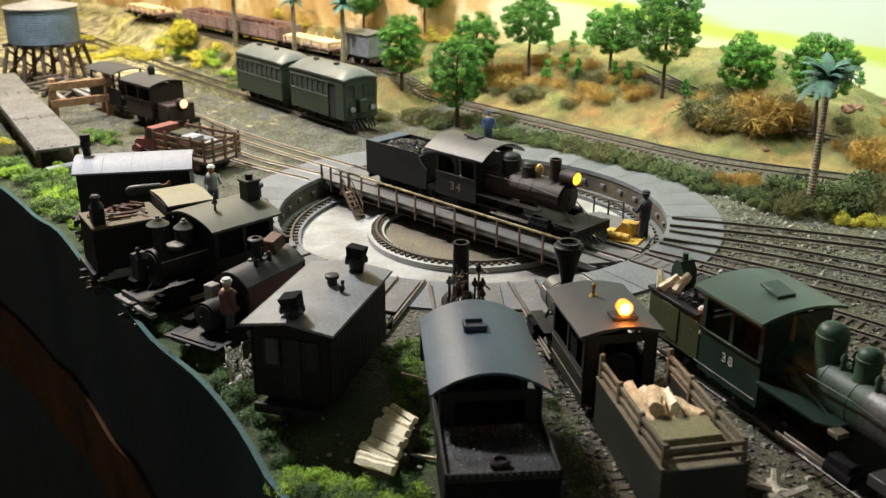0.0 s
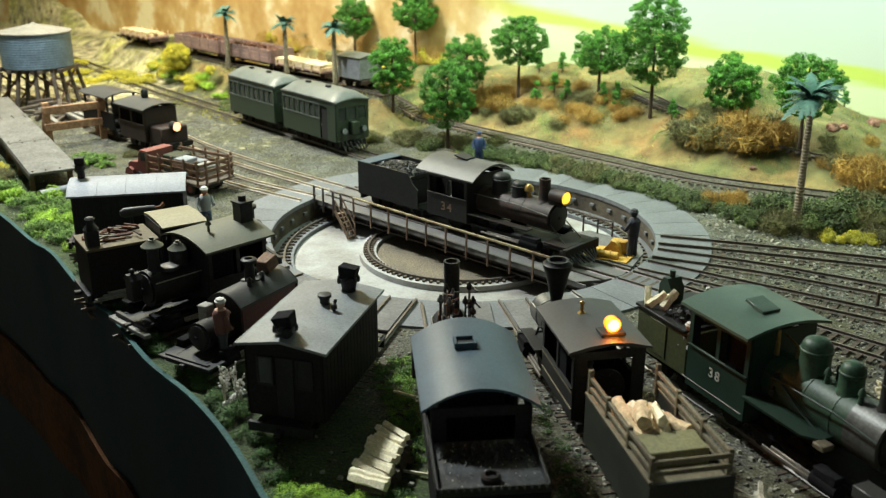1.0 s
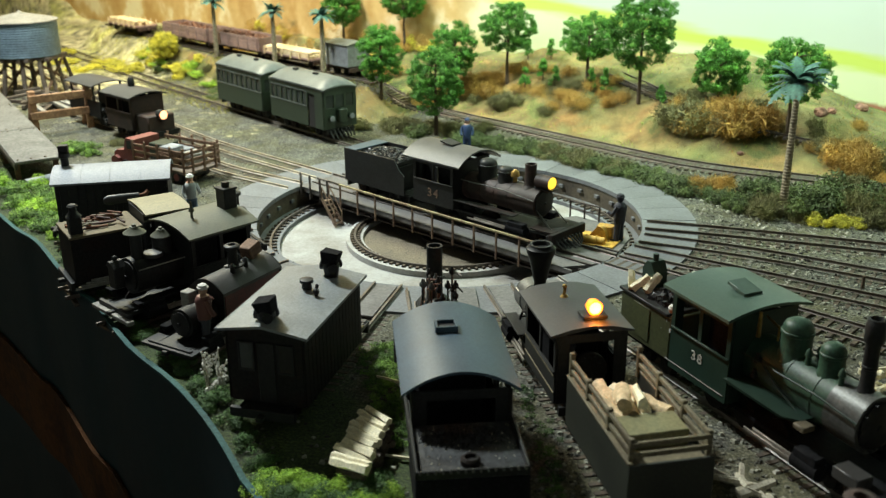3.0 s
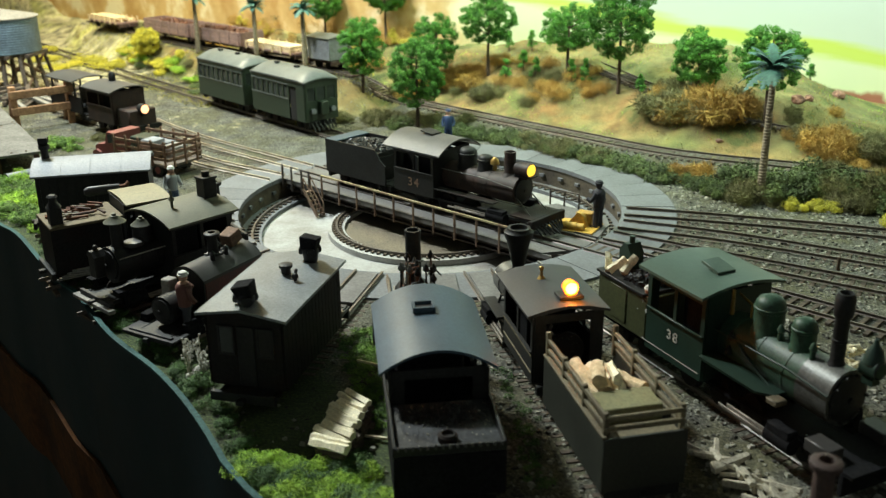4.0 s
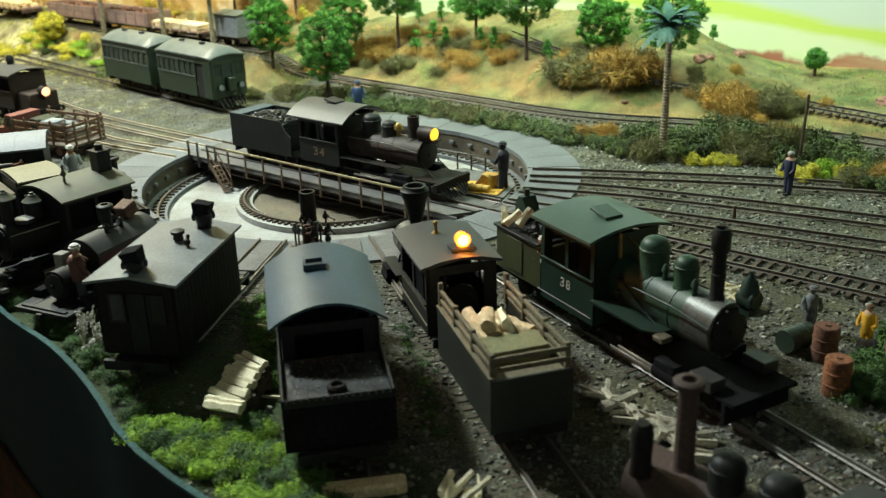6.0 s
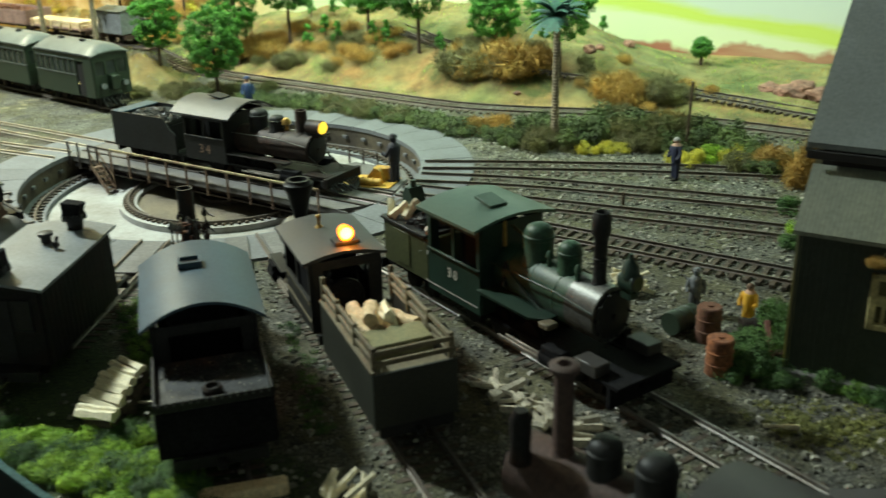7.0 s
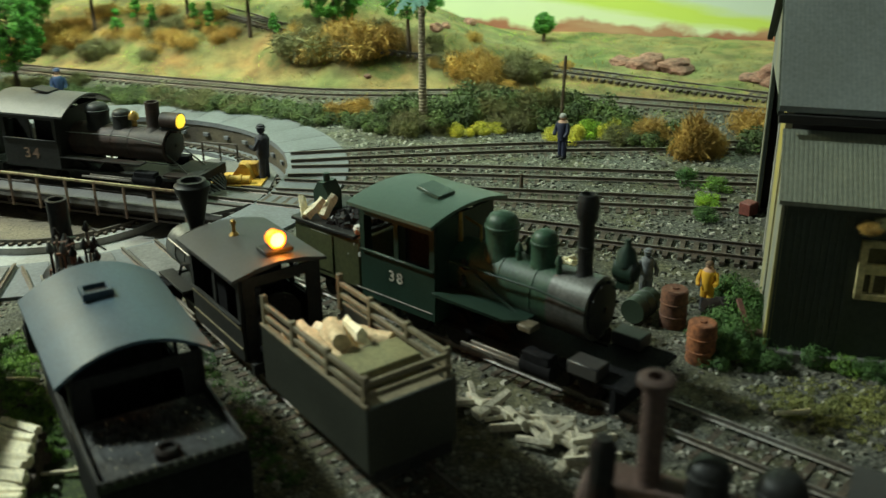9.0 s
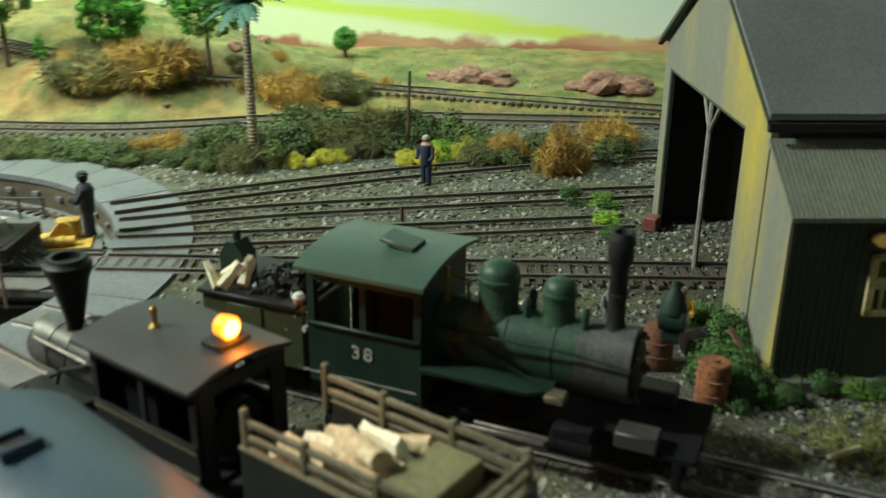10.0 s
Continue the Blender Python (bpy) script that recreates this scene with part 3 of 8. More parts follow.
def strip(name, line, z0, z1, thick, mat, label, category, flip=1):
    """An upright sheet of some thickness along a line."""
    bm = bmesh.new()
    rows = []
    n = len(line)
    for i, p in enumerate(line):
        a, b = Vector(line[max(0, i - 1)]), Vector(line[min(n - 1, i + 1)])
        t = (b - a).normalized()
        o = Vector((-t.y, t.x)) * thick * flip
        q = Vector(p)
        rows.append([bm.verts.new((q.x, q.y, z0)), bm.verts.new((q.x, q.y, z1)), bm.verts.new((q.x + o.x, q.y + o.y, z1)), bm.verts.new((q.x + o.x, q.y + o.y, z0))])
    for a, b in zip(rows, rows[1:]):
        for k in range(4):
            bm.faces.new((a[k], a[(k + 1) % 4], b[(k + 1) % 4], b[k]))
    bm.faces.new(rows[0])
    bm.faces.new(rows[-1][::-1])
    return tagged(new(name, mesh_of(name, bm, mat, True)), label, category, kind="structure")


strip("fascia", edge_line, -420, 1.5, 2.4, M_FASCIA, "black-green painted hardboard fascia with a wavy top edge", "fascia", -1)
strip("fascia_trim", [(p[0], p[1]) for p in edge_line], 1.6, 3.0, 2.6, M_FASCIAEDGE, "thin teal-green painted edge along the fascia top", "trim", -1)
reflection_line = []
for i_, p_ in enumerate(edge_line):
    a_, b_ = Vector(edge_line[max(0, i_ - 1)]), Vector(edge_line[min(len(edge_line) - 1, i_ + 1)])
    t_ = (b_ - a_).normalized()
    reflection_line.append((p_[0] + t_.y * 2.5, p_[1] - t_.x * 2.5))
# brown strip laid on the fascia to draw the reflection in it
M_REFLECTION = material("brown_reflection_paint", (0.10, 0.043, 0.016), 0.7, 0.0, 0.25, 200, 25, 0.1, (0.034, 0.014, 0.006), spec=0.1)
strip("fascia_rail", reflection_line, -172, -108, 2.5, M_REFLECTION, "brown strip standing for a reflection along the fascia", "trim", -1)
strip("backdrop", back_line, -40, 420, 5, M_BACKDROP, "hand-painted backdrop of pale sky and lime-green fields", "backdrop", 1)


def build_room():
    # unseen room; its wall and ceiling tones are set to bounce fill light
    M_WALL = material("bounce_wall_plaster", (0.34, 0.355, 0.355), 0.9, 0, 0.05, 60, 4, 0.05)
    M_FLOOR = material("brown_room_floor", (0.16, 0.075, 0.035), 0.5, 0, 0.2, 60, 5, 0.05)
    M_CEIL = material("bounce_ceiling_paint", (0.74, 0.75, 0.75), 0.9, 0, 0.05, 60, 4, 0.05)
    for name, c, s, mt, lab in (("floor", (0, 340, -960), (2800, 2600, 40), M_FLOOR, "dark brown boarded room floor in shade"),
                                ("ceiling", (0, 340, 1270), (2800, 2600, 40), M_CEIL, "unseen pale ceiling that bounces fill light"),
                                ("wall_north", (0, 1620, 155), (2800, 40, 2190), M_WALL, "plain room wall behind the backdrop"),
                                ("wall_south", (0, -940, 155), (2800, 40, 2190), M_WALL, "plain room wall behind the aisle"),
                                ("wall_east", (1380, 340, 155), (40, 2520, 2190), M_WALL, "plain room wall beyond the engine shed"),
                                ("wall_west", (-1380, 340, 155), (40, 2520, 2190), M_WALL, "plain room wall beyond the yard")):
        bm = bmesh.new()
        box(bm, c, s)
        tagged(new(name, mesh_of(name, bm, mt)), lab, name.split("_")[0], kind="structure")


build_room()

# ---- tracks ----
RAIL_TOP = 2.0
GAUGE = 16.5


def rail_mesh(line, off, mat=None):
    """One rail: a small I shape simplified to a web with a head, along the line of (x, y, z)."""
    verts, faces = [], []
    prof = [(-1.0, -2.0), (1.0, -2.0), (0.35, -1.5), (0.35, -0.6), (0.6, -0.5), (0.6, 0.0), (-0.6, 0.0), (-0.6, -0.5), (-0.35, -0.6), (-0.35, -1.5)]
    k = len(prof)
    for i, p in enumerate(line):
        a, b = Vector(line[max(0, i - 1)]), Vector(line[min(len(line) - 1, i + 1)])
        t = (b - a)
        t.z = 0
        t.normalize()
        nrm = Vector((-t.y, t.x, 0))
        for a1, b1 in prof:
            verts.append(Vector(p) + nrm * (off + a1) + Vector((0, 0, b1)))
    for i in range(len(line) - 1):
        for j in range(k):
            faces.append((i * k + j, i * k + (j + 1) % k, (i + 1) * k + (j + 1) % k, (i + 1) * k + j))
    faces += [tuple(range(k))[::-1], tuple((len(line) - 1) * k + j for j in range(k))]
    return array_mesh("rail", [tuple(v) for v in verts], faces, mat or M_RAIL)


bm = bmesh.new()
box(bm, (0, 0, 0), (2.6, 29, 1.8), None, 0.2)
SLEEPER = mesh_of("sleeper", bm, M_SLEEPER)
TRACKS = []


def track(label, points, z=RAIL_TOP, sleepers=True, spacing=6.2, sunk=0.0, follow=False, mat=None):
    """Two rails on sleepers along a line."""
    line = [(p.x, p.y) for p in spline(points, 8)]
    if follow:
        zs = np.convolve(np.pad(height([p[0] for p in line], [p[1] for p in line]), 6, mode="edge"), np.ones(13) / 13, "valid") + 2.4
        line3 = [(p[0], p[1], float(q)) for p, q in zip(line, zs)]
    else:
        line3 = [(p[0], p[1], z) for p in line]
    t = thing("railway_track", label, "track", Matrix(), "tracks", "structure")
    for off in (-GAUGE / 2, GAUGE / 2):
        ob = new("rail", rail_mesh(line3, off, mat))
        ob.parent = t
    if sleepers:
        left = 0.0
        for a, b in zip(line3, line3[1:]):
            a, b = Vector(a), Vector(b)
            seg = (b - a).length
            while left < seg:
                p = a.lerp(b, left / seg)
                ob = new("sleeper", SLEEPER)
                ob.parent = t
                ob.matrix_basis = place(p.x, p.y, p.z - 2.9 - sunk, math.degrees(math.atan2(b.y - a.y, b.x - a.x)) + random.uniform(-2, 2))
                left += spacing
            left -= seg
    TRACKS.append(line3)
    return t

# ---- turntable pit ----
BRIDGE_ANGLE = -39.5
R_IN, R_OUT, PIT = 137.5, 174.0, -20.0


def ring(bm, r0, r1, z0, z1, n=96, a0=0.0, a1=360.0):
    """A flat ring or sector with thickness."""
    full = a1 - a0 >= 360
    cnt = n if full else n + 1
    rows = []
    for i in range(cnt):
        a = radians(a0 + (a1 - a0) * i / n)
        c, s = math.cos(a), math.sin(a)
        rows.append([bm.verts.new((r * c, r * s, z)) for r, z in ((r0, z0), (r1, z0), (r1, z1), (r0, z1))])
    for i in range(n):
        a, b = rows[i], rows[(i + 1) % cnt]
        for k in range(4):
            bm.faces.new((a[k], a[(k + 1) % 4], b[(k + 1) % 4], b[k]))
    if not full:
        bm.faces.new(rows[0])
        bm.faces.new(rows[-1][::-1])


pit = thing("turntable_pit", "round pale concrete turntable pit with grey slab coping", "turntable pit", Matrix(), kind="structure")
bm = bmesh.new()
ring(bm, 74.0, R_IN + 6, PIT - 4, PIT)
part("pit_floor", bm, M_CONCRETE, pit, "pale smooth concrete pit floor with dust stains")
bm = bmesh.new()
ring(bm, R_IN, R_IN + 5.5, PIT - 3, -1.8)
part("pit_wall", bm, M_PITWALL, pit, "dark grimy curved pit wall")
bm = bmesh.new()
ring(bm, 121.5, R_IN - 0.2, PIT + 0.1, PIT + 3.0)
part("pit_ledge", bm, M_RIM, pit, "low grey ledge round the pit foot")
bm = bmesh.new()
ring(bm, 127.2, 128.6, PIT + 3.1, PIT + 5.4)
part("ring_rail", bm, M_RAIL, pit, "rusty ring rail at the pit foot")
bm = bmesh.new()
box(bm, (128, 0, PIT + 3.6), (9, 2.2, 1.2))
tie = mesh_of("ring_tie", bm, M_SLEEPER)
for i in range(120):
    ob = new("ring_tie", tie)
    ob.parent, ob.matrix_basis = pit, place(0, 0, 0, i * 3.0)
bm = bmesh.new()
box(bm, (R_IN - 0.8, 0, -9.5), (2.2, 4.5, 2.6), None, 0.3)
wall_block = mesh_of("wall_block", bm, M_RIM)
for i in range(44):
    ob = new("wall_block", wall_block)
    ob.parent, ob.matrix_basis = pit, place(0, 0, 0, i * 360 / 44 + 2)
bm = bmesh.new()
ring(bm, 62.5, 74.5, PIT - 2, PIT + 4.0)
part("roundel_kerb", bm, M_CONCRETE, pit, "raised concrete ring in the pit floor", )
bm = bmesh.new()
ring(bm, 67.4, 68.8, PIT + 4.1, PIT + 6.6)
part("inner_ring_rail", bm, M_RAIL, pit, "rusty inner ring rail")
bm = bmesh.new()
box(bm, (68, 0, PIT + 4.7), (7.5, 1.8, 1.2))
tie = mesh_of("inner_tie", bm, M_SLEEPER)
for i in range(90):
    ob = new("inner_tie", tie)
    ob.parent, ob.matrix_basis = pit, place(0, 0, 0, i * 4.0)
bm = bmesh.new()
bmesh.ops.create_circle(bm, cap_ends=True, segments=64, radius=63, matrix=Matrix.Translation((0, 0, PIT + 1.2)))
part("pit_grit", bm, M_DIRT, pit, "brown gritty soil inside the inner ring")
# coping slabs, each a piece of its own
SLABS = 36
bm = bmesh.new()
ring(bm, R_IN - 1.0, R_OUT, -3.2, 0.0, 6, -5.0 + 0.08, 5.0 - 0.08)
slab = mesh_of("coping_slab", bm, M_RIM)
for i in range(SLABS):
    ob = new("coping_slab", slab)
    ob.parent, ob.matrix_basis = pit, place(0, 0, random.uniform(-0.15, 0.1), i * 10 + 3)

# ---- turntable bridge ----
BR = place(0, 0, 0, BRIDGE_ANGLE)
bridge = thing("turntable_bridge", "grimy grey steel turntable bridge with chipped yellow handrails", "turntable bridge", BR)
NEAR, FAR = -29.0, 24.0
bm = bmesh.new()
prism(bm, [(-136, NEAR), (122, NEAR), (133, -14), (136.3, 0), (133, 16), (124, 44), (112, 58), (70, 58), (62, 40), (62, FAR), (-136, FAR)], -1.6, 0.0, "Z")
part("deck", bm, M_DECK, bridge, "grey boarded bridge deck")
for y in (NEAR + 11, -7, 7, FAR - 9):
    bm = bmesh.new()
    for z, w, t in ((-2.3, 7, 1.2), (-11.5, 7, 1.2)):
        box(bm, (0, y, z), (262, w, t))
    box(bm, (0, y, -7), (262, 1.2, 9))
    for i in range(-6, 7):
        box(bm, (i * 20, y, -7), (1.4, 5, 9))
    part("girder", bm, M_BRIDGE, bridge, "rust-streaked plate girder, darkened for the shadow below the deck")
bm = bmesh.new()
for y in (NEAR + 0.6, FAR - 0.6):
    box(bm, (0, y, -2.2), (258, 1.2, 3.2), None, 0.2)
part("deck_edge", bm, M_DECK, bridge, "worn grey deck edge beam")
bm = bmesh.new()
lathe(bm, (0, 0, PIT), [(20, 0), (20, 4), (12, 6), (12, 12)], 20)
part("pivot", bm, M_BRIDGE, bridge, "round steel pivot")
for y in (-GAUGE / 2, GAUGE / 2):
    ob = new("bridge_rail", rail_mesh([(-137, 0, 2.0), (0, 0, 2.0), (137, 0, 2.0)], y))
    ob.parent = bridge
for y, z in ((-15.5, 0.5), (15.5, 0.5)):
    bm = bmesh.new()
    box(bm, (0, y, z), (268, 1.6, 1.0), None, 0.2)
    part("guard_timber", bm, M_BRIDGE, bridge)


def railing(y, xs, foot, top, lab):
    for x in xs:
        bm = bmesh.new()
        box(bm, (x, y, (foot + top) / 2), (1.3, 1.3, top - foot), None, 0.2)
        part("handrail_post", bm, M_POST, bridge)
    bm = bmesh.new()
    box(bm, ((xs[0] + xs[-1]) / 2, y, top), (abs(xs[-1] - xs[0]) + 1.5, 1.4, 1.4), None, 0.2)
    part("handrail", bm, M_HANDRAIL, bridge, lab)


railing(NEAR - 1.2, [-84 + i * 19.2 for i in range(11)], -8.5, 11.0, "chipped yellow handrail")
railing(FAR + 0.8, [-95 + i * 19.4 for i in range(9)], -1.0, 11.0, "chipped yellow handrail")
for x in (-131, -120, -108, -99):
    bm = bmesh.new()
    box(bm, (x, NEAR - 1.0, 1.5), (1.4, 1.4, 20), None, 0.2)
    part("handrail_post", bm, M_BRIDGE, bridge)
bm = bmesh.new()
bent(bm, [(-108, NEAR - 1, 11), (-99, NEAR - 1, 11)], 0.7)
part("hoop", bm, M_BRIDGE, bridge)
bm = bmesh.new()
for y in (NEAR - 3, NEAR - 10):
    box(bm, (-88, y, -9), (24, 0.9, 2.4), Euler((0, radians(52), 0)).to_matrix())
    bent(bm, [(-95, y, 9), (-81, y, -9)], 0.5)
    bent(bm, [(-95, y, 9), (-95, y, -1)], 0.5)
    bent(bm, [(-81, y, -9), (-81, y, -18)], 0.5)
for i in range(6):
    t = (i + 0.5) / 6
    box(bm, (-95 + 14 * t, NEAR - 6.5, -0.5 - 18 * t), (3.2, 7, 0.8))
part("ladder", bm, M_POST, bridge, "little steep steel stair down into the pit")
# pen rails of the platform
for a, b in (((61, FAR + 1), (61, 40)), ((66, 56), (90, 57))):
    bm = bmesh.new()
    for z in (5.5, 11):
        bent(bm, [(*a, z), (*b, z)], 0.6)
    for p in (a, ((a[0] + b[0]) / 2, (a[1] + b[1]) / 2), b):
        bent(bm, [(*p, -1), (*p, 11)], 0.65)
    part("pen_rail", bm, M_BRIDGE, bridge, "dark steel pen rail")
# turning gear
gear = thing("turning_engine", "worn ochre turning engine on the bridge platform", "engine", BR @ place(108, 25, 0.05, 15))
bm = bmesh.new()
box(bm, (0, 0, 0.5), (34, 24, 1.0), None, 0.2)
part("base_plate", bm, M_YELLOW, gear)
bm = bmesh.new()
prism(bm, [(-4, 1), (10, 1), (8, 8), (5, 10.5), (3, 10.5), (-3, 3)], -2.5, 2.0, "Y")
part("housing", bm, M_YELLOW, gear)
bm = bmesh.new()
box(bm, (6, 6, 5.2), (11, 7, 8.4), None, 0.5)
part("gearbox", bm, M_YELLOW, gear)
bm = bmesh.new()
rod(bm, (-12, -8, 3), (10, -8, 3), 2.6, n=14)
for x in (-10, -3, 4):
    rod(bm, (x, -8, 3), (x + 1, -8, 3), 3.1, n=14)
part("drum", bm, M_YELLOW, gear)

# ---- radial tracks and yard tracks ----


def radial(deg, r0, r1):
    return [polar(r0, deg), polar((r0 + r1) / 2, deg), polar(r1, deg)]


STALLS = {"A": -62.0, "B": -74.8, "C": -86.5, "D": -101.5, "E": -116.5, "F": -129.5, "G": -143.0, "H": -164.5}
for key, deg in STALLS.items():
    line = radial(deg, 139, {"A": 520, "B": 425}.get(key, 268))
    if key == "C":
        line = [(20 + (r - 310) * 0.165, -310 - (r - 310) * 0.986) for r in (139, 260, 385)]
    track("worn steel stall track half buried in grit", line, sunk=1.3, mat=M_RAILMID if key == "A" else None)
for key in STALLS:
    deg = STALLS[key] if key != "C" else -83.0
    x_, y_ = polar(163, deg)
    bm = bmesh.new()
    box(bm, (0, 0, 0), (44, 12.5, 1.2), None, 0.2)
    ob = new("crossing_board", mesh_of("crossing_board", bm, M_DECK))
    ob.matrix_basis = place(x_, y_, 0.75, deg)
    tagged(ob, "grey timber board between the stall rails", "board", "crossing boards")
track("steel shed track on dark sleepers", radial(BRIDGE_ANGLE, 139, 560), spacing=6.5)
track("steel track on dark sleepers toward the shed", radial(-30.0, 139, 390), sunk=1.2)
track("steel track sunk in grit beside the scrub", [polar(139, -19.5), polar(220, -20), (330, -140), (470, -220)], sunk=1.5)
track("steel track on dark sleepers beside the scrub", [polar(139, -8), polar(200, -9.5), (300, -62), (420, -110), (560, -190)], sunk=1.2)
track("worn main yard track", [polar(139, 180 + BRIDGE_ANGLE), polar(300, 140.5), (-330, 297), (-480, 470), (-690, 700)], sunk=1.4, mat=M_RAILBRIGHT)
track("worn yard track curving past the truck", [polar(139, 154), (-198, 109), (-250, 165), (-310, 225), (-430, 335), (-700, 590)], sunk=1.4, mat=M_RAILBRIGHT)
track("yard track under the coaches", [(-60, 160), (-112, 211), (-258, 356), (-420, 520), (-640, 760)], sunk=1.4)
track("weathered back track along the foot of the slope", BACKTRACK[1:], follow=True, sunk=-0.1)
track("siding on a bench high in the slope", [(-560, 800), (-395, 612), (-240, 470), (-95, 345)], z=32.5, sunk=0.2)
track("upper track half hidden in dry grass", [(146, 305), (161, 277), (172, 254), (186, 228), (216, 190), (262, 150), (310, 128), (350, 112), (374, 86), (411, 58), (443, 21), (511, -60), (590, -160)], follow=True, sunk=-0.2)

# ---- rolling stock ----


def arch(w, z, rise, n=10, thick=1.2):
    """Outline of an arched roof sheet, (y, z) pairs."""
    top = [(-w / 2 + w * i / n, z + rise * (1 - (2 * i / n - 1) ** 2)) for i in range(n + 1)]
    return top + [(y, q - thick) for y, q in reversed(top)]


def wheelset(owner, x, r=5.5, gauge=GAUGE, name="wheel"):
    for s in (-1, 1):
        bm = bmesh.new()
        y = s * (gauge / 2 + 0.2)
        rod(bm, (x, y - 1.2, r), (x, y + 1.2, r), r, n=20)
        rod(bm, (x, y - s * 1.9, r), (x, y - s * 1.2, r), r + 0.9, n=20)
        rod(bm, (x, y + s * 1.2, r), (x, y + s * 1.7, r), r * 0.28, n=10)
        part(name, bm, M_BLACKRED, owner)


def side_frame(bm, xs, zs, y0, y1):
    """One sheet with two window openings: a grid of cells, of which the second and fourth of the middle row are left out."""
    solid = {(i, j) for i in range(5) for j in range(3)} - {(1, 1), (3, 1)}
    vs = {}

    def v(i, j, k):
        if (i, j, k) not in vs:
            vs[i, j, k] = bm.verts.new((xs[i], (y0, y1)[k], zs[j]))
        return vs[i, j, k]

    for i, j in solid:
        for k in (0, 1):
            bm.faces.new((v(i, j, k), v(i + 1, j, k), v(i + 1, j + 1, k), v(i, j + 1, k)))
        for (di, dj), (a, b) in (((-1, 0), ((0, 0), (0, 1))), ((1, 0), ((1, 0), (1, 1))), ((0, -1), ((0, 0), (1, 0))), ((0, 1), ((0, 1), (1, 1)))):
            if (i + di, j + dj) not in solid:
                bm.faces.new((v(i + a[0], j + a[1], 0), v(i + b[0], j + b[1], 0), v(i + b[0], j + b[1], 1), v(i + a[0], j + a[1], 1)))


def cab_shell(owner, x0, x1, w, z0, z1, mat, sill=0.45, open_back=False):
    """Cab sides with two window openings each, and ends with openings."""
    L_, mid = x1 - x0, (x0 + x1) / 2
    zs = z0 + (z1 - z0) * sill
    zt = z1 - (z1 - z0) * 0.13
    for s in (-1, 1):
        bm = bmesh.new()
        y = s * (w / 2 - 0.5)
        side_frame(bm, [x0, x0 + 2.4, mid - 1.1, mid + 1.1, x1 - 2.4, x1], [z0, zs, zt, z1], y - 0.5, y + 0.5)
        part("cab_side", bm, mat, owner)
        bm = bmesh.new()
        box(bm, (mid, s * (w / 2 + 0.3), zs + 0.3), (L_ - 1, 1.2, 0.8), None, 0.15)
        part("window_sill", bm, mat, owner)
    for x, is_open in ((x0, open_back), (x1, False)):
        bm = bmesh.new()
        if is_open:
            o, q = w / 2 - 1.1, w / 2 - 6
            prism(bm, [(-o, z0), (-q, z0), (-q, z1 - 4), (q, z1 - 4), (q, z0), (o, z0), (o, z1), (-o, z1)], x - 0.5, x + 0.5)
        else:
            box(bm, (x, 0, (z0 + z1) / 2), (1.0, w - 2.2, z1 - z0))
        part("cab_end", bm, mat, owner)
    # black block added inside the cab, so the windows look into shade
    bm = bmesh.new()
    box(bm, (x1 - L_ * 0.27, 0, z0 + (z1 - z0) * 0.45), (L_ * 0.5, w * 0.72, (z1 - z0) * 0.9), None, 1.0)
    part("backhead", bm, M_SOOT, owner, "black block added to make the cab inside look shaded")
    bm = bmesh.new()
    box(bm, (mid, 0, z0 + 0.8), (L_ - 1.2, w - 2.4, 1.2))
    part("cab_floor", bm, M_SOOT, owner)


def arched_roof(owner, x0, x1, w, z, rise, mat, label="", hatch=None, hatch_mat=None):
    bm = bmesh.new()
    prism(bm, arch(w, z, rise), x0, x1)
    r = part("roof", bm, mat, owner, label)
    if hatch is not None:
        bm = bmesh.new()
        box(bm, (hatch, -0.5, z + rise + 1.2), (11.5, 9.5, 1.3), Euler((0, radians(9), 0)).to_matrix(), 0.2)
        part("roof_hatch", bm, hatch_mat or mat, r)
    return r


def boiler(owner, x0, x1, r, z, mat, smokebox=None, bands=3, front=1, box_mat=None):
    """A boiler barrel from x0 to x1, a smokebox of that length at the x1 end, bands and a front door."""
    bm = bmesh.new()
    rod(bm, (x0, 0, z), (x1, 0, z), r, n=28)
    part("boiler", bm, mat, owner)
    for i in range(bands):
        x = x0 + (x1 - x0) * (i + 0.5) / bands
        bm = bmesh.new()
        rod(bm, (x - 0.5, 0, z), (x + 0.5, 0, z), r + 0.25, n=28)
        part("boiler_band", bm, mat, owner)
    d = front
    if smokebox:
        xa, xb = x1, x1 + d * smokebox
        bm = bmesh.new()
        rod(bm, (xa, 0, z), (xb, 0, z), r + 0.35, n=28)
        part("smokebox", bm, box_mat or M_BLACK, owner)
        bm = bmesh.new()
        lathe(bm, (xb, 0, z), [(r * 0.86, 0), (r * 0.86, d * 0.8), (r * 0.6, d * 1.6), (1.2, d * 2.0), (1.2, d * 2.8)], 20, "X")
        for k in range(8):
            a = k * math.pi / 4
            rod(bm, (xb, 0.82 * r * math.cos(a), z + 0.82 * r * math.sin(a)), (xb + d * 1.2, 0.82 * r * math.cos(a), z + 0.82 * r * math.sin(a)), 0.5, n=6)
        part("smokebox_door", bm, M_BLACK, owner)


def dome(owner, x, z, r, hgt, mat, name="dome"):
    bm = bmesh.new()
    lathe(bm, (x, 0, z), [(r * 1.22, -2.5), (r * 1.1, -0.5), (r, 1.0), (r, hgt * 0.56), (r * 1.07, hgt * 0.58), (r * 1.07, hgt * 0.66), (r, hgt * 0.68), (r * 0.95, hgt * 0.8), (r * 0.78, hgt * 0.91), (r * 0.45, hgt * 0.98), (0.4, hgt)], 24)
    part(name, bm, mat, owner)


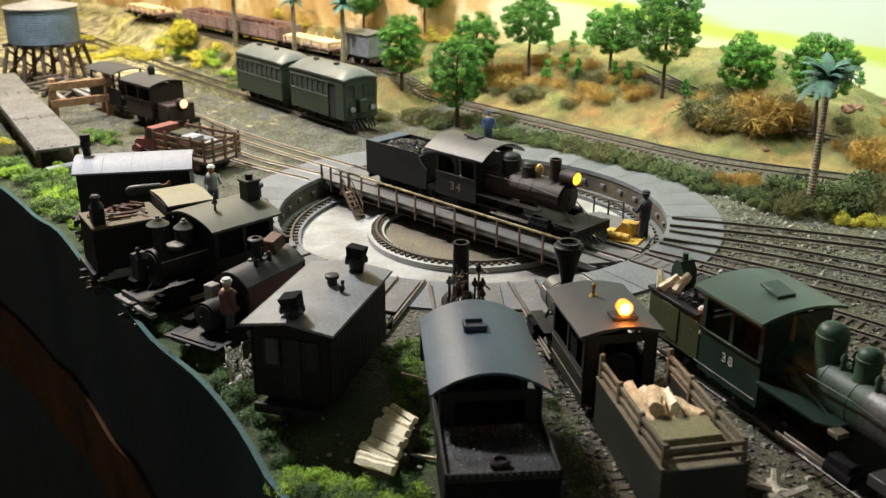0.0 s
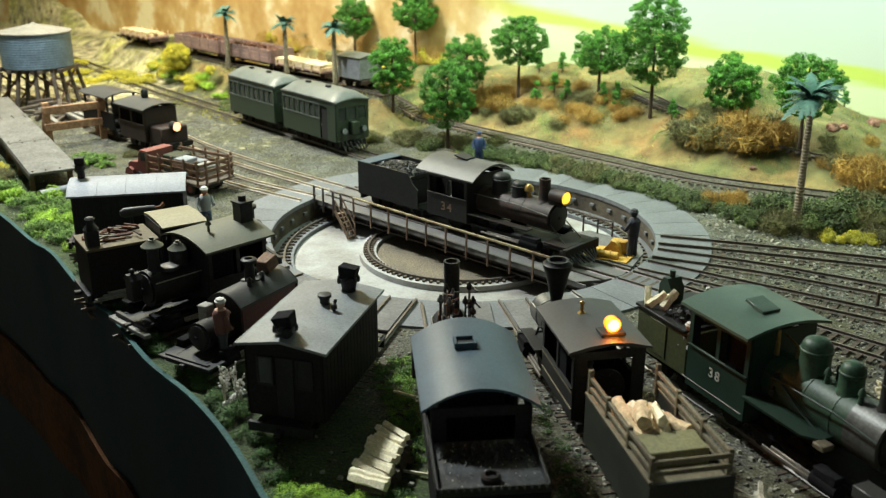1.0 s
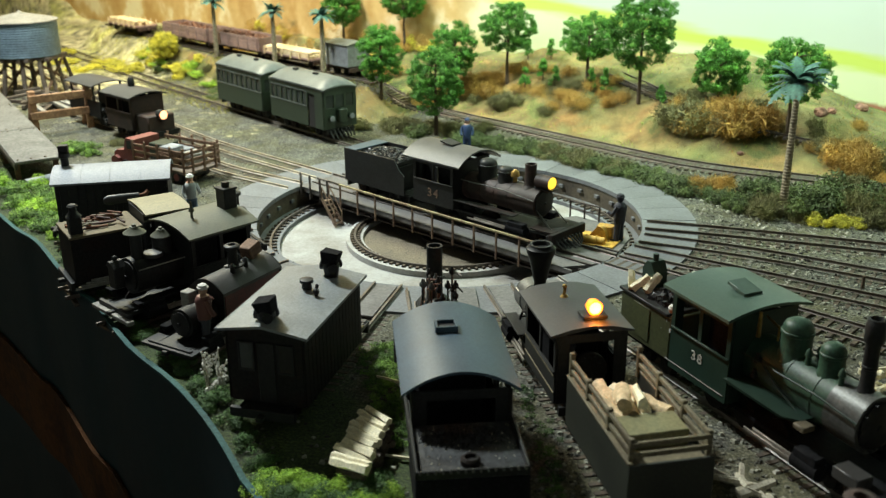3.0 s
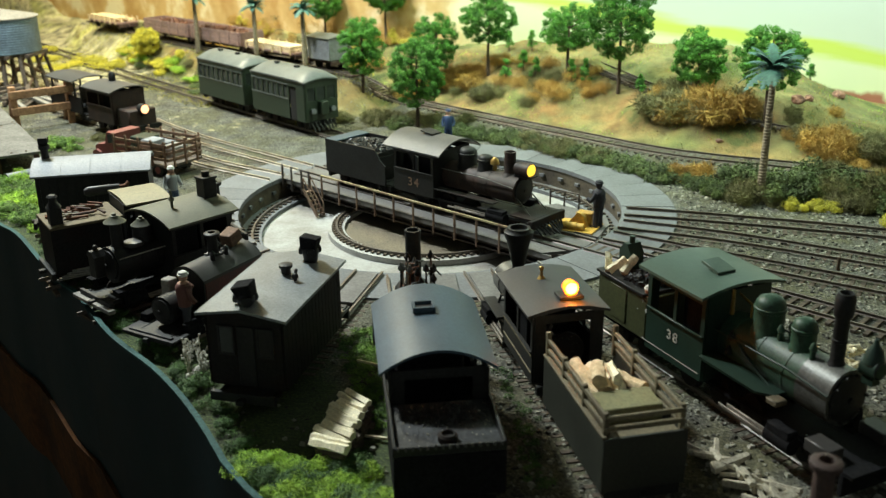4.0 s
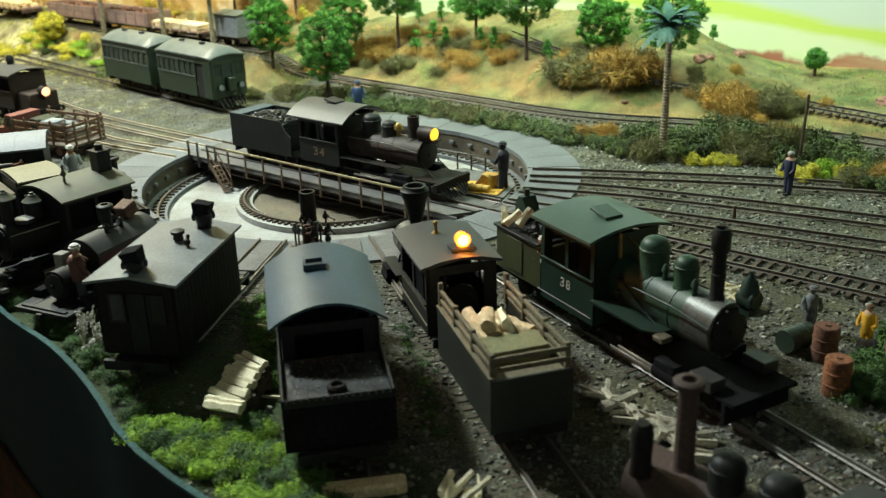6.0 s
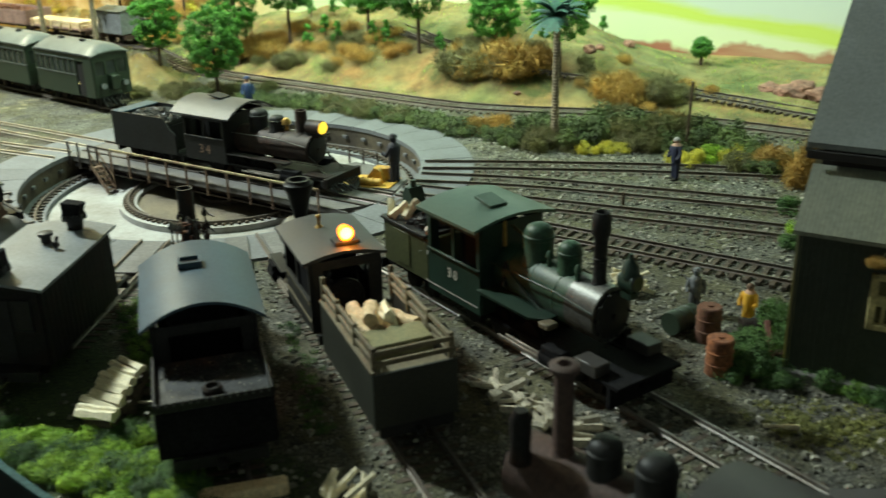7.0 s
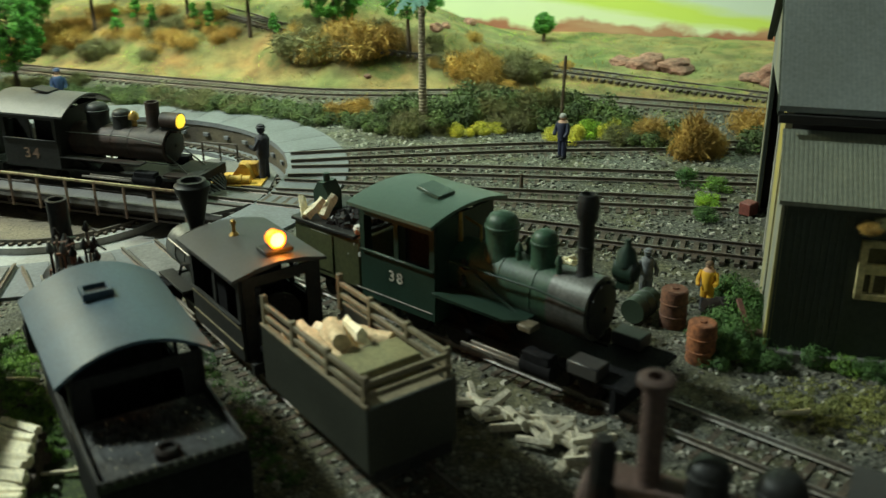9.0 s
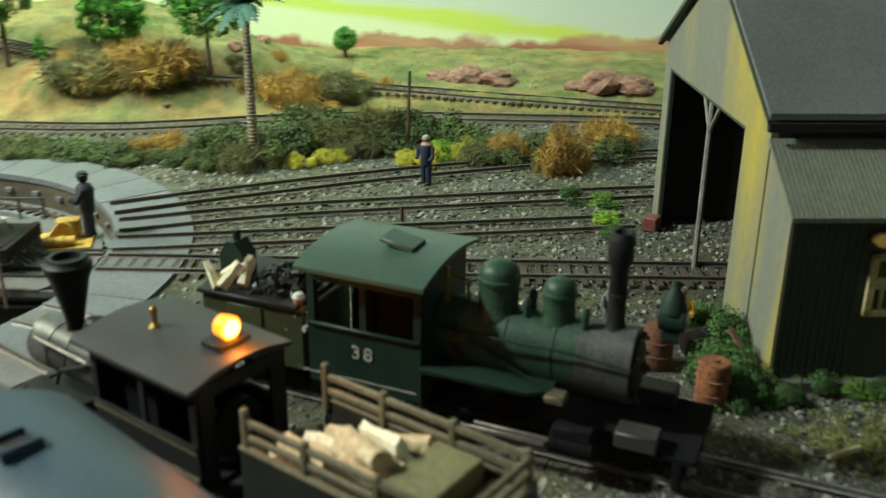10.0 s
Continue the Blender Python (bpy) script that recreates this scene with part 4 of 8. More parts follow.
def straight_stack(owner, x, z, r, hgt, mat, cap=True):
    bm = bmesh.new()
    prof = [(r * 1.7, -1.5), (r * 1.1, 1.0), (r, 2.2), (r * 0.96, hgt - 2.4)]
    prof += [(r * 1.45, hgt - 2.2), (r * 1.5, hgt - 0.6), (r * 1.2, hgt), (r * 0.7, hgt), (r * 0.65, hgt - 3)] if cap else [(r, hgt), (r * 0.75, hgt), (r * 0.7, hgt - 3)]
    lathe(bm, (x, 0, z), prof, 18)
    part("smokestack", bm, mat, owner)


def balloon_stack(owner, x, z, hgt, r, mat):
    bm = bmesh.new()
    lathe(bm, (x, 0, z), [(3.4, -1), (2.8, 1.5), (3.0, 5), (r * 0.82, hgt * 0.72), (r, hgt * 0.84), (r * 1.02, hgt * 0.92), (r * 0.84, hgt * 0.96), (r * 0.8, hgt), (r * 0.6, hgt), (r * 0.55, hgt - 2)], 22)
    part("smokestack", bm, mat, owner, "flared balloon smokestack")


def headlamp(owner, x, z, d, mat_case, mat_glass, r=3.6, deep=6.5):
    bm = bmesh.new()
    rod(bm, (x - d * deep / 2, 0, z), (x + d * deep / 2, 0, z), r, n=18)
    box(bm, (x, 0, z - r - 1), (deep * 0.7, 4, 2.4))
    lamp = part("headlamp", bm, mat_case, owner)
    bm = bmesh.new()
    rod(bm, (x + d * deep / 2, 0, z), (x + d * (deep / 2 + 0.6), 0, z), r * 0.9, r * 0.75, n=18)
    part("lamp_glass", bm, mat_glass, lamp, "glowing lamp glass" if "glass" in mat_glass.name and mat_glass is not M_GLASS else "")


def pipe(owner, pts, r=0.45, mat=None, name="pipe"):
    bm = bmesh.new()
    bent(bm, pts, r)
    part(name, bm, mat or M_BLACK, owner)


def underframe(owner, x0, x1, w, z=7.5, mat=None, beams=True, deep=3.0):
    mat = mat or M_BLACK
    bm = bmesh.new()
    box(bm, ((x0 + x1) / 2, 0, z), (x1 - x0, w * 0.62, deep), None, 0.2)
    for s in (-1, 1):
        box(bm, ((x0 + x1) / 2, s * w * 0.36, z + deep / 2 - 0.6), (x1 - x0, 2.0, 1.4))
    part("frame", bm, mat, owner)
    if beams:
        for x, s in ((x0, -1), (x1, 1)):
            bm = bmesh.new()
            box(bm, (x, 0, z), (2.2, w, 4.4), None, 0.2)
            box(bm, (x + s * 2.5, 0, z - 0.5), (4.5, 3.2, 2.2), None, 0.3)
            part("buffer_beam", bm, mat, owner)


def cylinders(owner, x, w, z=8.0, length=12, d=1, drive=24):
    for s in (-1, 1):
        bm = bmesh.new()
        y = s * (w / 2 - 1)
        rod(bm, (x - length / 2, y, z), (x + length / 2, y, z), 3.4, n=16)
        box(bm, (x, y, z + 3.6), (length * 0.9, 5.4, 3.4), None, 0.4)
        part("cylinder", bm, M_SOOT, owner)
        bm = bmesh.new()
        box(bm, (x - d * (length / 2 + drive / 2), y, z - 0.5), (drive, 0.9, 1.3), None, 0.15)
        box(bm, (x - d * (length / 2 + drive * 0.62), y + s * 1.0, z - 1.6), (drive * 1.1, 0.8, 1.3), None, 0.15)
        part("connecting_rod", bm, M_STEEL, owner, "dull steel connecting rod")


def running_board(owner, x0, x1, w, z, mat):
    for s in (-1, 1):
        bm = bmesh.new()
        box(bm, ((x0 + x1) / 2, s * (w / 2 - 3.2), z), (abs(x1 - x0), 6.4, 0.9), None, 0.15)
        part("running_board", bm, mat, owner)


def heap(bm, c, sx, sy, hgt, n, size, seed):
    """Loose lumps piled in a mound."""
    rng = random.Random(seed)
    for _ in range(n):
        x, y = rng.uniform(-1, 1), rng.uniform(-1, 1)
        z = hgt * max(0.0, 1 - 0.7 * (x * x + y * y)) * rng.uniform(0.7, 1)
        s = size * rng.uniform(0.6, 1.3)
        m = Matrix.Translation((c[0] + x * sx / 2, c[1] + y * sy / 2, c[2] + z)) @ Euler([rng.uniform(0, 6) for _ in range(3)]).to_matrix().to_4x4() @ Matrix.Diagonal((s, s * rng.uniform(0.6, 1), s * rng.uniform(0.5, 0.9), 1))
        bmesh.ops.create_cube(bm, size=1.0, matrix=m)


def log_bm(length, r, seed, bark=False, sides=0):
    rng = random.Random(seed)
    bm = bmesh.new()
    n = sides or (10 if bark else 5)
    prof = [(r * (rng.uniform(0.9, 1.1) if bark else 1.0 - 0.05 * i), length * i / 4 - length / 2) for i in range(5)]
    lathe(bm, (0, 0, 0), prof, n, "X")
    if not bark:
        wide, pinch = rng.uniform(0.75, 1.1), rng.uniform(0.2, 0.9)
        for v in bm.verts:
            if v.co.z > 0.3 * r:
                v.co.y += pinch * r * 0.6
            v.co.y *= wide
    for v in bm.verts:
        v.co.y += rng.uniform(-0.12, 0.12) * r
        v.co.z += rng.uniform(-0.12, 0.12) * r
    return bm


LOGS = [mesh_of("log", log_bm(18 + i, 1.5 + 0.15 * i, i), M_LOGCUT, True) for i in range(4)]
LOGSBARK = [mesh_of("log", log_bm(14 + i, 2.0 + 0.2 * i, 9 + i, True), M_LOGBARK, True) for i in range(3)]

ROUNDLOGS = [mesh_of("log", log_bm(18 + i, 2.2 + 0.15 * i, 40 + i, True, 5), M_LOGCUT) for i in range(4)]
DARKLOGS = [mesh_of("log", log_bm(15 + i, 2.0 + 0.1 * i, 50 + i, True), M_DARKTIMBER, True) for i in range(4)]
LOGSGREY = [mesh_of("log", log_bm(17 + i, 1.6 + 0.15 * i, 20 + i), M_LOGGREY, True) for i in range(4)]


def lay_log(m, parent=None, bark=False, k=0, label="", scale=1.0):
    ob = new("log", LOGSGREY[k % 4] if bark == "grey" else (LOGSBARK if bark else LOGS)[k % (3 if bark else 4)])
    sx, sr = scale if isinstance(scale, tuple) else (scale, scale)
    ob.matrix_basis = m @ Matrix.Diagonal((sx, sr, sr, 1))
    if parent:
        ob.parent = parent
    else:
        tagged(ob, label or "pale split firewood log", "log", "firewood")
    return ob


def number_plate_text(owner, text, m, size, mat):
    cu = bpy.data.curves.new("painted_number", "FONT")
    cu.body, cu.size, cu.extrude, cu.align_x, cu.align_y = text, size * MM, 0.00008, "CENTER", "CENTER"
    cu.offset = size * MM * 0.012
    cu.space_character = 1.25
    cu.materials.append(mat)
    ob = new("painted_number", cu)
    ob.parent, ob.matrix_basis = owner, m
    ob["label"] = "cream painted running number"


def stall(key, r, outward=False):
    """A pose on a stall track with x toward the turntable, or outward."""
    deg = STALLS[key]
    x, y = polar(r, deg)
    if key == "C":
        deg = -80.5
        x, y = 20 + (r - 310) * math.cos(radians(deg)), -310 + (r - 310) * math.sin(radians(deg))
    return place(x, y, RAIL_TOP, deg + (0 if outward else 180))


M_NUMBER = material("worn_cream_number_paint", (0.50, 0.49, 0.42), 0.6, 0.0, 0.35, 900, 160, 0.05, (0.30, 0.30, 0.26))

# green engine, facing out of its stall; x = 0 at r = 300
A = thing("steam_locomotive", "dark green steam locomotive number 38 with two domes and coal bunker", "locomotive", stall("A", 300, True), "locomotives")
A.scale = (1, 1, 1.12)
underframe(A, -66, 96, 32, 7.5, M_SOOT)
for x in (2, 22, 42):
    wheelset(A, x, 6.5)
for x in (-48, -32, 70, 82):
    wheelset(A, x, 4.2)
cab_shell(A, -21, 18, 35, 10, 46, M_GREEN, 0.5, True)
arched_roof(A, -22.5, 21, 45, 46.5, 3.0, M_GREENROOF, "dusty green arched roof", 4)
bm = bmesh.new()
box(bm, (-43.5, 0, 20), (39, 31, 19), None, 0.6)
M_BUNKER = material("olive_bunker_paint", (0.062, 0.068, 0.026), 0.5, 0.0, 0.2, 800, 50, 0.08, (0.045, 0.05, 0.022))
bunker = part("bunker", bm, M_BUNKER, A, "olive green coal bunker")
for s in (-1, 1):
    bm = bmesh.new()
    box(bm, (-46, s * 15.7, 20.5), (13, 0.5, 15), None, 0.15)
    part("bunker_door", bm, M_BUNKER, bunker, "small hinged side door")
bm = bmesh.new()
box(bm, (-45, 0, 30.2), (38, 33, 1.4), None, 0.3)
part("bunker_rim", bm, M_BLACK, A)
bm = bmesh.new()
heap(bm, (-39, 0, 30), 20, 26, 5, 170, 2.4, 5)
part("coal_load", bm, M_COAL, A, "heap of glossy coal")
bm = bmesh.new()
prism(bm, [(-63, 30), (-54, 30), (-54, 38), (-57, 42), (-60, 42), (-63, 38)], -4, 4, "Y")
rod(bm, (-58.5, 0, 42), (-58.5, 0, 45), 1.4, n=10)
part("rear_lamp", bm, M_GREEN, A, "dark green square lamp on the bunker")
boiler(A, 18, 63, 10.2, 26.5, M_GREENLIT, 16, 3, 1, M_SMOKEBOX)
dome(A, 36, 36.0, 6.2, 13.5, M_GREENLIT, "steam_dome")
dome(A, 55, 36.0, 4.9, 11.5, M_GREENLIT, "sand_dome")
bm = bmesh.new()
lathe(bm, (72, 0, 36), [(4.8, -1.5), (3.1, 1.0), (2.7, 2.4), (2.7, 17.5), (3.7, 19.0), (3.8, 24.6), (3.5, 25.4), (3.1, 26.6), (2.5, 26.8), (2.1, 26.0), (2.0, 22.0)], 20)
part("smokestack", bm, M_BLACK, A, "black stack with a wide upper sleeve")
bm = bmesh.new()
lathe(bm, (72, 0, 36), [(2.7, 9.0), (3.0, 9.2), (3.0, 10.0), (2.7, 10.2)], 20)
part("stack_band", bm, M_BLACK, A)
headlamp(A, 88, 42, 1, M_GREEN, M_GLASS, 3.6, 7)
bm = bmesh.new()
lathe(bm, (88, 0, 44), [(4, 0), (3, 4), (1.2, 6), (0.8, 8)], 12)
part("lamp_chimney", bm, M_GREEN, A)
for s in (-1, 1):
    bm = bmesh.new()
    prism(bm, [(18, s * 9), (18, s * 19.5), (52, s * 19.5), (58, s * 15), (58, s * 9)], 20.6, 21.6, "Z")
    part("running_board", bm, M_GREEN, A, "wide green running board")
    bm = bmesh.new()
    box(bm, (60, s * 15.5, 20.4), (6, 6, 2.2), None, 0.5)
    part("oil_box", bm, M_OLIVEWOOD, A, "dull olive oil box")
for y, z in ((-9.8, 30), (9.8, 30), (-10.6, 24)):
    bm = bmesh.new()
    lathe(bm, (26, y, z), [(1.6, 0), (1.4, 1.6), (0.8, 2.0), (0.8, 3.2)], 10)
    part("washout_plug", bm, M_BLACK, A)
for x, y in ((46, -3), (46, 3), (64, -4)):
    bm = bmesh.new()
    lathe(bm, (x, y, 36), [(1.2, 0), (1.0, 3), (1.6, 3.4), (1.2, 5), (0.4, 6)], 10)
    part("safety_valve", bm, M_GREENLIT, A)
pipe(A, [(30, -10.4, 30), (44, -11.2, 24), (60, -11.2, 18)], 0.5, M_GREEN, "injector_pipe")
for i in range(10):
    a_ = i * 0.63
    bm = bmesh.new()
    rod(bm, (79.5, 8.9 * math.cos(a_), 26.5 + 8.9 * math.sin(a_)), (81.0, 8.9 * math.cos(a_), 26.5 + 8.9 * math.sin(a_)), 0.55, n=6)
    part("door_bolt", bm, M_BLACK, A)
cylinders(A, 66, 36, 8.5, 13)
bm = bmesh.new()
box(bm, (90, 0, 10.5), (22, 34, 1.4), None, 0.3)
box(bm, (96, 0, 6), (2.4, 34, 8), None, 0.3)
part("front_deck", bm, M_SOOT, A)
for s in (-1, 1):
    bm = bmesh.new()
    box(bm, (84, s * 14, 13.2), (12, 8, 4.4), None, 0.4)
    part("step_box", bm, M_ROOFBROWN, A)
pipe(A, [(20, 13, 32), (60, 12, 32), (80, 11.5, 30)], 0.4, M_GREEN, "grab_rail")
pipe(A, [(20, -13, 32), (60, -12, 32), (80, -11.5, 30)], 0.4, M_GREEN, "grab_rail")
pipe(A, [(18, 0, 44), (26, 0, 42), (26, 0, 36)], 0.5, M_BRASS, "whistle_pipe")
bm = bmesh.new()
rod(bm, (22, -7, 38), (22, -7, 48), 1.0, 0.7, n=8)
part("whistle", bm, M_BRASS, A, "dull brass whistle")
for s in (-1, 1):
    number_plate_text(A, "38", Matrix.Translation((-2 * MM, s * 17.65 * MM, 21.4 * MM)) @ pose(0, 0, 0, 90, 0, 180 if s > 0 else 0) @ Matrix.Diagonal((1.2, 1, 1, 1)), 5.6, M_NUMBER)
    bm = bmesh.new()
    box(bm, (-3.5, s * 17.6, 12.8), (40, 0.3, 0.35))
    part("lining", bm, M_GREYWOOD, A, "fine worn white lining")
for i, (x, y, rz) in enumerate([(-57, -9, 20), (-53, -12, 70), (-60, -12, 150), (-50, -7, 100), (-55, -5, 40)]):
    lay_log(A.matrix_basis @ place(x, y, 34 + 1.0 * (i % 2), rz, 0, -38), None, False, i, "pale split firewood on the bunker", (0.5, 1.15))

# wood-burning engine with its tender, facing the turntable; x = 0 at r = 265
B = thing("steam_locomotive", "small black steam locomotive with balloon stack and lit amber roof lamp", "locomotive", stall("B", 265), "locomotives")
underframe(B, -34, 60, 30, 7.5)
for x in (0, 18, 36):
    wheelset(B, x, 6.0)
cab_shell(B, -30, 14, 32, 9, 41, M_BLACK, 0.45, True)
bm = bmesh.new()
prism(bm, [(-18.5, 41.5), (-9, 43.8), (0, 44.6), (9, 43.8), (18.5, 41.5), (18.5, 40.4), (0, 43.4), (-18.5, 40.4)], -31, 19)
part("roof", bm, M_ROOFBROWN, B, "dusty dark grey low arched roof")
boiler(B, 14, 50, 8.5, 22, material("worn_grey_boiler_jacket", (0.075, 0.078, 0.07), 0.42, 0.3, 0.3, 800, 60, 0.15, (0.035, 0.035, 0.031)), 10, 2, 1, M_SMOKEBOX)
balloon_stack(B, 45, 29, 25, 7.2, M_BLACK)
dome(B, 34, 29, 3.6, 8, M_BLACK)
bm = bmesh.new()
rod(bm, (2, 2, 44), (2, 2, 45.5), 2.2, 1.0, n=10)
rod(bm, (2, 2, 45), (2, 2, 49), 0.8, n=8)
bmesh.ops.create_icosphere(bm, subdivisions=2, radius=1.2, matrix=Matrix.Translation((2, 2, 49.3)))
part("whistle", bm, M_BRASS, B, "dull brass roof whistle")
bm = bmesh.new()
box(bm, (-21.5, -3, 45.4), (8, 11, 1.6), None, 0.3)
part("lamp_board", bm, M_BLACK, B)
bm = bmesh.new()
rod(bm, (-24, -3, 49.4), (-20, -3, 49.4), 3.4, 3.0, n=22)
lampb = part("roof_lamp", bm, M_AMBER, B, "glowing amber lantern on the roof edge")
bm = bmesh.new()
lathe(bm, (-24, -3, 49.4), [(2.7, 0), (2.5, -0.5), (1.6, -1.2), (0.6, -1.5)], 20, "X")
part("lens", bm, M_AMBERCORE, lampb, "bright yellow lamp lens")
p_ = B.matrix_basis @ Vector((-27.6 * MM, -3 * MM, 49.0 * MM))
point_lamp("amber_roof_lamp_light", p_, 0.018, (1.0, 0.26, 0.03), 0.003)
cylinders(B, 44, 32, 8.5, 11, 1, 20)
for s in (-1, 1):
    pipe(B, [(20, s * 6, 28), (30, s * 9, 25), (42, s * 9.4, 20), (44, s * 11, 12)], 0.6, M_BLACK, "feed_pipe")
    bm = bmesh.new()
    lathe(bm, (26, s * 5, 28), [(1.4, 0), (1.4, 2.4), (2.0, 2.8), (1.2, 4.4)], 10)
    part("valve", bm, M_BLACKRED, B)
bm = bmesh.new()
rod(bm, (22, 0, 29), (22, 0, 34), 1.6, 1.2, n=10)
part("turret", bm, M_BLACK, B)
running_board(B, 26, 52, 32, 15, M_BLACK)
pipe(B, [(26, 10, 28), (54, 9.5, 28)], 0.4, M_STEEL, "grab_rail")
pipe(B, [(26, -10, 28), (54, -9.5, 28)], 0.4, M_STEEL, "grab_rail")
for s in (-1, 1):
    bm = bmesh.new()
    for z in (14, 22):
        box(bm, (-8, s * 16.2, z), (43, 0.4, 0.7))
    part("side_strip", bm, M_OLIVEWOOD, B, "pale side strip")
bm = bmesh.new()
rod(bm, (-28, 0, 22), (-26, 0, 22), 8.5, n=22)
for a in range(6):
    rod(bm, (-29, 4.5 * math.cos(a), 24 + 4.5 * math.sin(a)), (-27, 4.5 * math.cos(a), 24 + 4.5 * math.sin(a)), 1.0, n=8)
part("backhead_plate", bm, M_BLACKRED, B, "grimy backhead with valves")

T = thing("tender", "dark olive wood tender with timber rails and firewood", "tender", stall("B", 344), "tenders")
underframe(T, -33, 33, 28, 7)
for x in (-20, 20):
    wheelset(T, x, 4.6)
for s in (-1, 1):
    bm = bmesh.new()
    box(bm, (0, s * 15.2, 19.5), (66, 1.6, 22), None, 0.3)
    part("side", bm, M_OLIVE, T)
    bm = bmesh.new()
    box(bm, (0, s * 15.2, 30.9), (66.5, 2.2, 0.9), None, 0.2)
    part("capping", bm, M_OLIVEWOOD, T, "worn olive capping strip")
    for z in (33.8, 38.0):
        bm = bmesh.new()
        box(bm, (0, s * 14.4, z), (64, 1.5, 1.9), None, 0.3)
        part("rail", bm, M_OLIVEWOOD, T, "olive timber rail")
    for x in (-31, -10, 12, 32):
        bm = bmesh.new()
        box(bm, (x, s * 14.4, 34.5), (2.0, 2.0, 11 if x < 30 else 14), None, 0.3)
        part("post", bm, M_OLIVEWOOD, T)
bm = bmesh.new()
box(bm, (-33, 0, 19.5), (1.6, 32, 22), None, 0.3)
part("back", bm, M_OLIVE, T)
for z in (33.8, 38.0):
    bm = bmesh.new()
    box(bm, (-32, 0, z), (1.5, 30, 1.9), None, 0.3)
    part("rail", bm, M_OLIVEWOOD, T)
bm = bmesh.new()
box(bm, (0, 0, 14), (64, 29, 3))
part("floor", bm, M_OLIVE, T)
bm = bmesh.new()
box(bm, (-14, 0, 30), (14, 24, 9), None, 0.5)
part("water_tank_top", bm, material("olive_tank_paint", (0.20, 0.19, 0.09), 0.65, 0.0, 0.2, 700, 50, 0.12, (0.14, 0.13, 0.065)), T, "olive tank top")
bm = bmesh.new()
box(bm, (-27, 0, 27.6), (10, 28, 3), None, 0.4)
part("rear_shelf", bm, M_OLIVEWOOD, T, "worn olive rear shelf")
stack_rng = random.Random(8)
for i in range(10):
    lev = 0 if i < 4 else 1 if i < 6 else 2
    x, y, z = ((3, -8.5 + 5.6 * i, 32), (4, -2.5 + 6.4 * (i - 4), 36.0), (20, -9 + 6 * (i - 6), 26))[lev]
    lay_log(T.matrix_basis @ place(x + stack_rng.uniform(-2, 2), y, z, stack_rng.uniform(-24, 24), stack_rng.uniform(0, 90), stack_rng.uniform(-8, 8)), None, i % 3 != 1, i, "peeled round log on the tender" if i % 3 != 1 else "pale split log on the tender", (1.1, 1.2) if i % 3 != 1 else (0.8, 1.7))

# grey-roofed tank engine facing the turntable; x = 0 at r = 310
C = thing("steam_locomotive", "black tank locomotive with satin grey arched cab roof and tall stack", "locomotive", stall("C", 310), "locomotives")
underframe(C, -66, 92, 32, 7.5)
for x in (30, 48, 66):
    wheelset(C, x, 6.2)
for x in (-52, -36):
    wheelset(C, x, 4.4)
cab_shell(C, -28, 32, 38, 9, 41.5, M_BLACK, 0.42, True)
arched_roof(C, -30, 35, 45, 41.5, 8.5, M_ROOFGREY, "satin grey arched roof")
bm = bmesh.new()
for c_, s_ in (((8, 6, 51.0), (8, 1.2, 2.6)), ((8, -2, 51.0), (8, 1.2, 2.6)), ((4.6, 2, 51.0), (1.2, 6.8, 2.6)), ((11.4, 2, 51.0), (1.2, 6.8, 2.6))):
    box(bm, c_, s_, None, 0.2)
vent = part("roof_vent", bm, M_ROOFGREY, C, "raised square hatch frame")
# solid near-black filling draws the shade within the hatch frame
bm = bmesh.new()
box(bm, (8, 2, 50.4), (5.6, 6.8, 1.0))
part("hatch_opening", bm, M_DARK, vent, "dark block standing for the shade in the hatch")
bm = bmesh.new()
box(bm, (-46, 0, 18), (36, 40, 18), None, 0.6)
part("tank", bm, M_SOOT, C, "black rear water tank")
for c_, s_ in (((-46, 19.4, 28.6), (36, 1.2, 3.4)), ((-46, -19.4, 28.6), (36, 1.2, 3.4)), ((-63.4, 0, 28.6), (1.2, 40, 3.4))):
    bm = bmesh.new()
    box(bm, c_, s_, None, 0.3)
    part("tank_rim", bm, M_BLACK, C)
bm = bmesh.new()
box(bm, (-46, 0, 27.15), (34.6, 37.4, 0.5))
part("tank_top_plate", bm, material("coal_dusted_plate", (0.034, 0.036, 0.038), 0.45, 0.0, 0.5, 600, 90, 0.4, (0.014, 0.014, 0.015), spec=0.5), C, "coal-dusted tank top")
for i in range(15):
    bm = bmesh.new()
    lathe(bm, (-64.2, -18.2 + 2.6 * i, 29.4), [(0.5, 0), (0.5, 1.2), (0.25, 1.5)], 6)
    part("rivet", bm, M_SMOKEBOX, C)
bm = bmesh.new()
lathe(bm, (-56, 0, 27), [(3.6, 0), (3.6, 2.6), (2.8, 3.4), (2.2, 3.4), (2.0, 2.2)], 14)
part("filler_cap", bm, M_BLACKRED, C, "grimy round filler cap")
bm = bmesh.new()
heap(bm, (-38, 0, 26.8), 17, 34, 1.6, 420, 0.9, 11)
heap(bm, (-50, 0, 26.9), 24, 36, 0.3, 420, 0.5, 12)
part("coal_load", bm, M_COAL, C)
# small pale specks strewn over the tank top
bm = bmesh.new()
heap(bm, (-44, 0, 27.2), 30, 36, 0.4, 60, 0.55, 13)
part("grit", bm, M_LOGGREY, C, "scattered pale specks")
boiler(C, 28, 76, 9.0, 23, M_BLACK, 12, 3)
straight_stack(C, 80, 31, 3.9, 28, M_BLACK, False)
dome(C, 46, 31, 5.2, 9, M_SMOKEBOX)
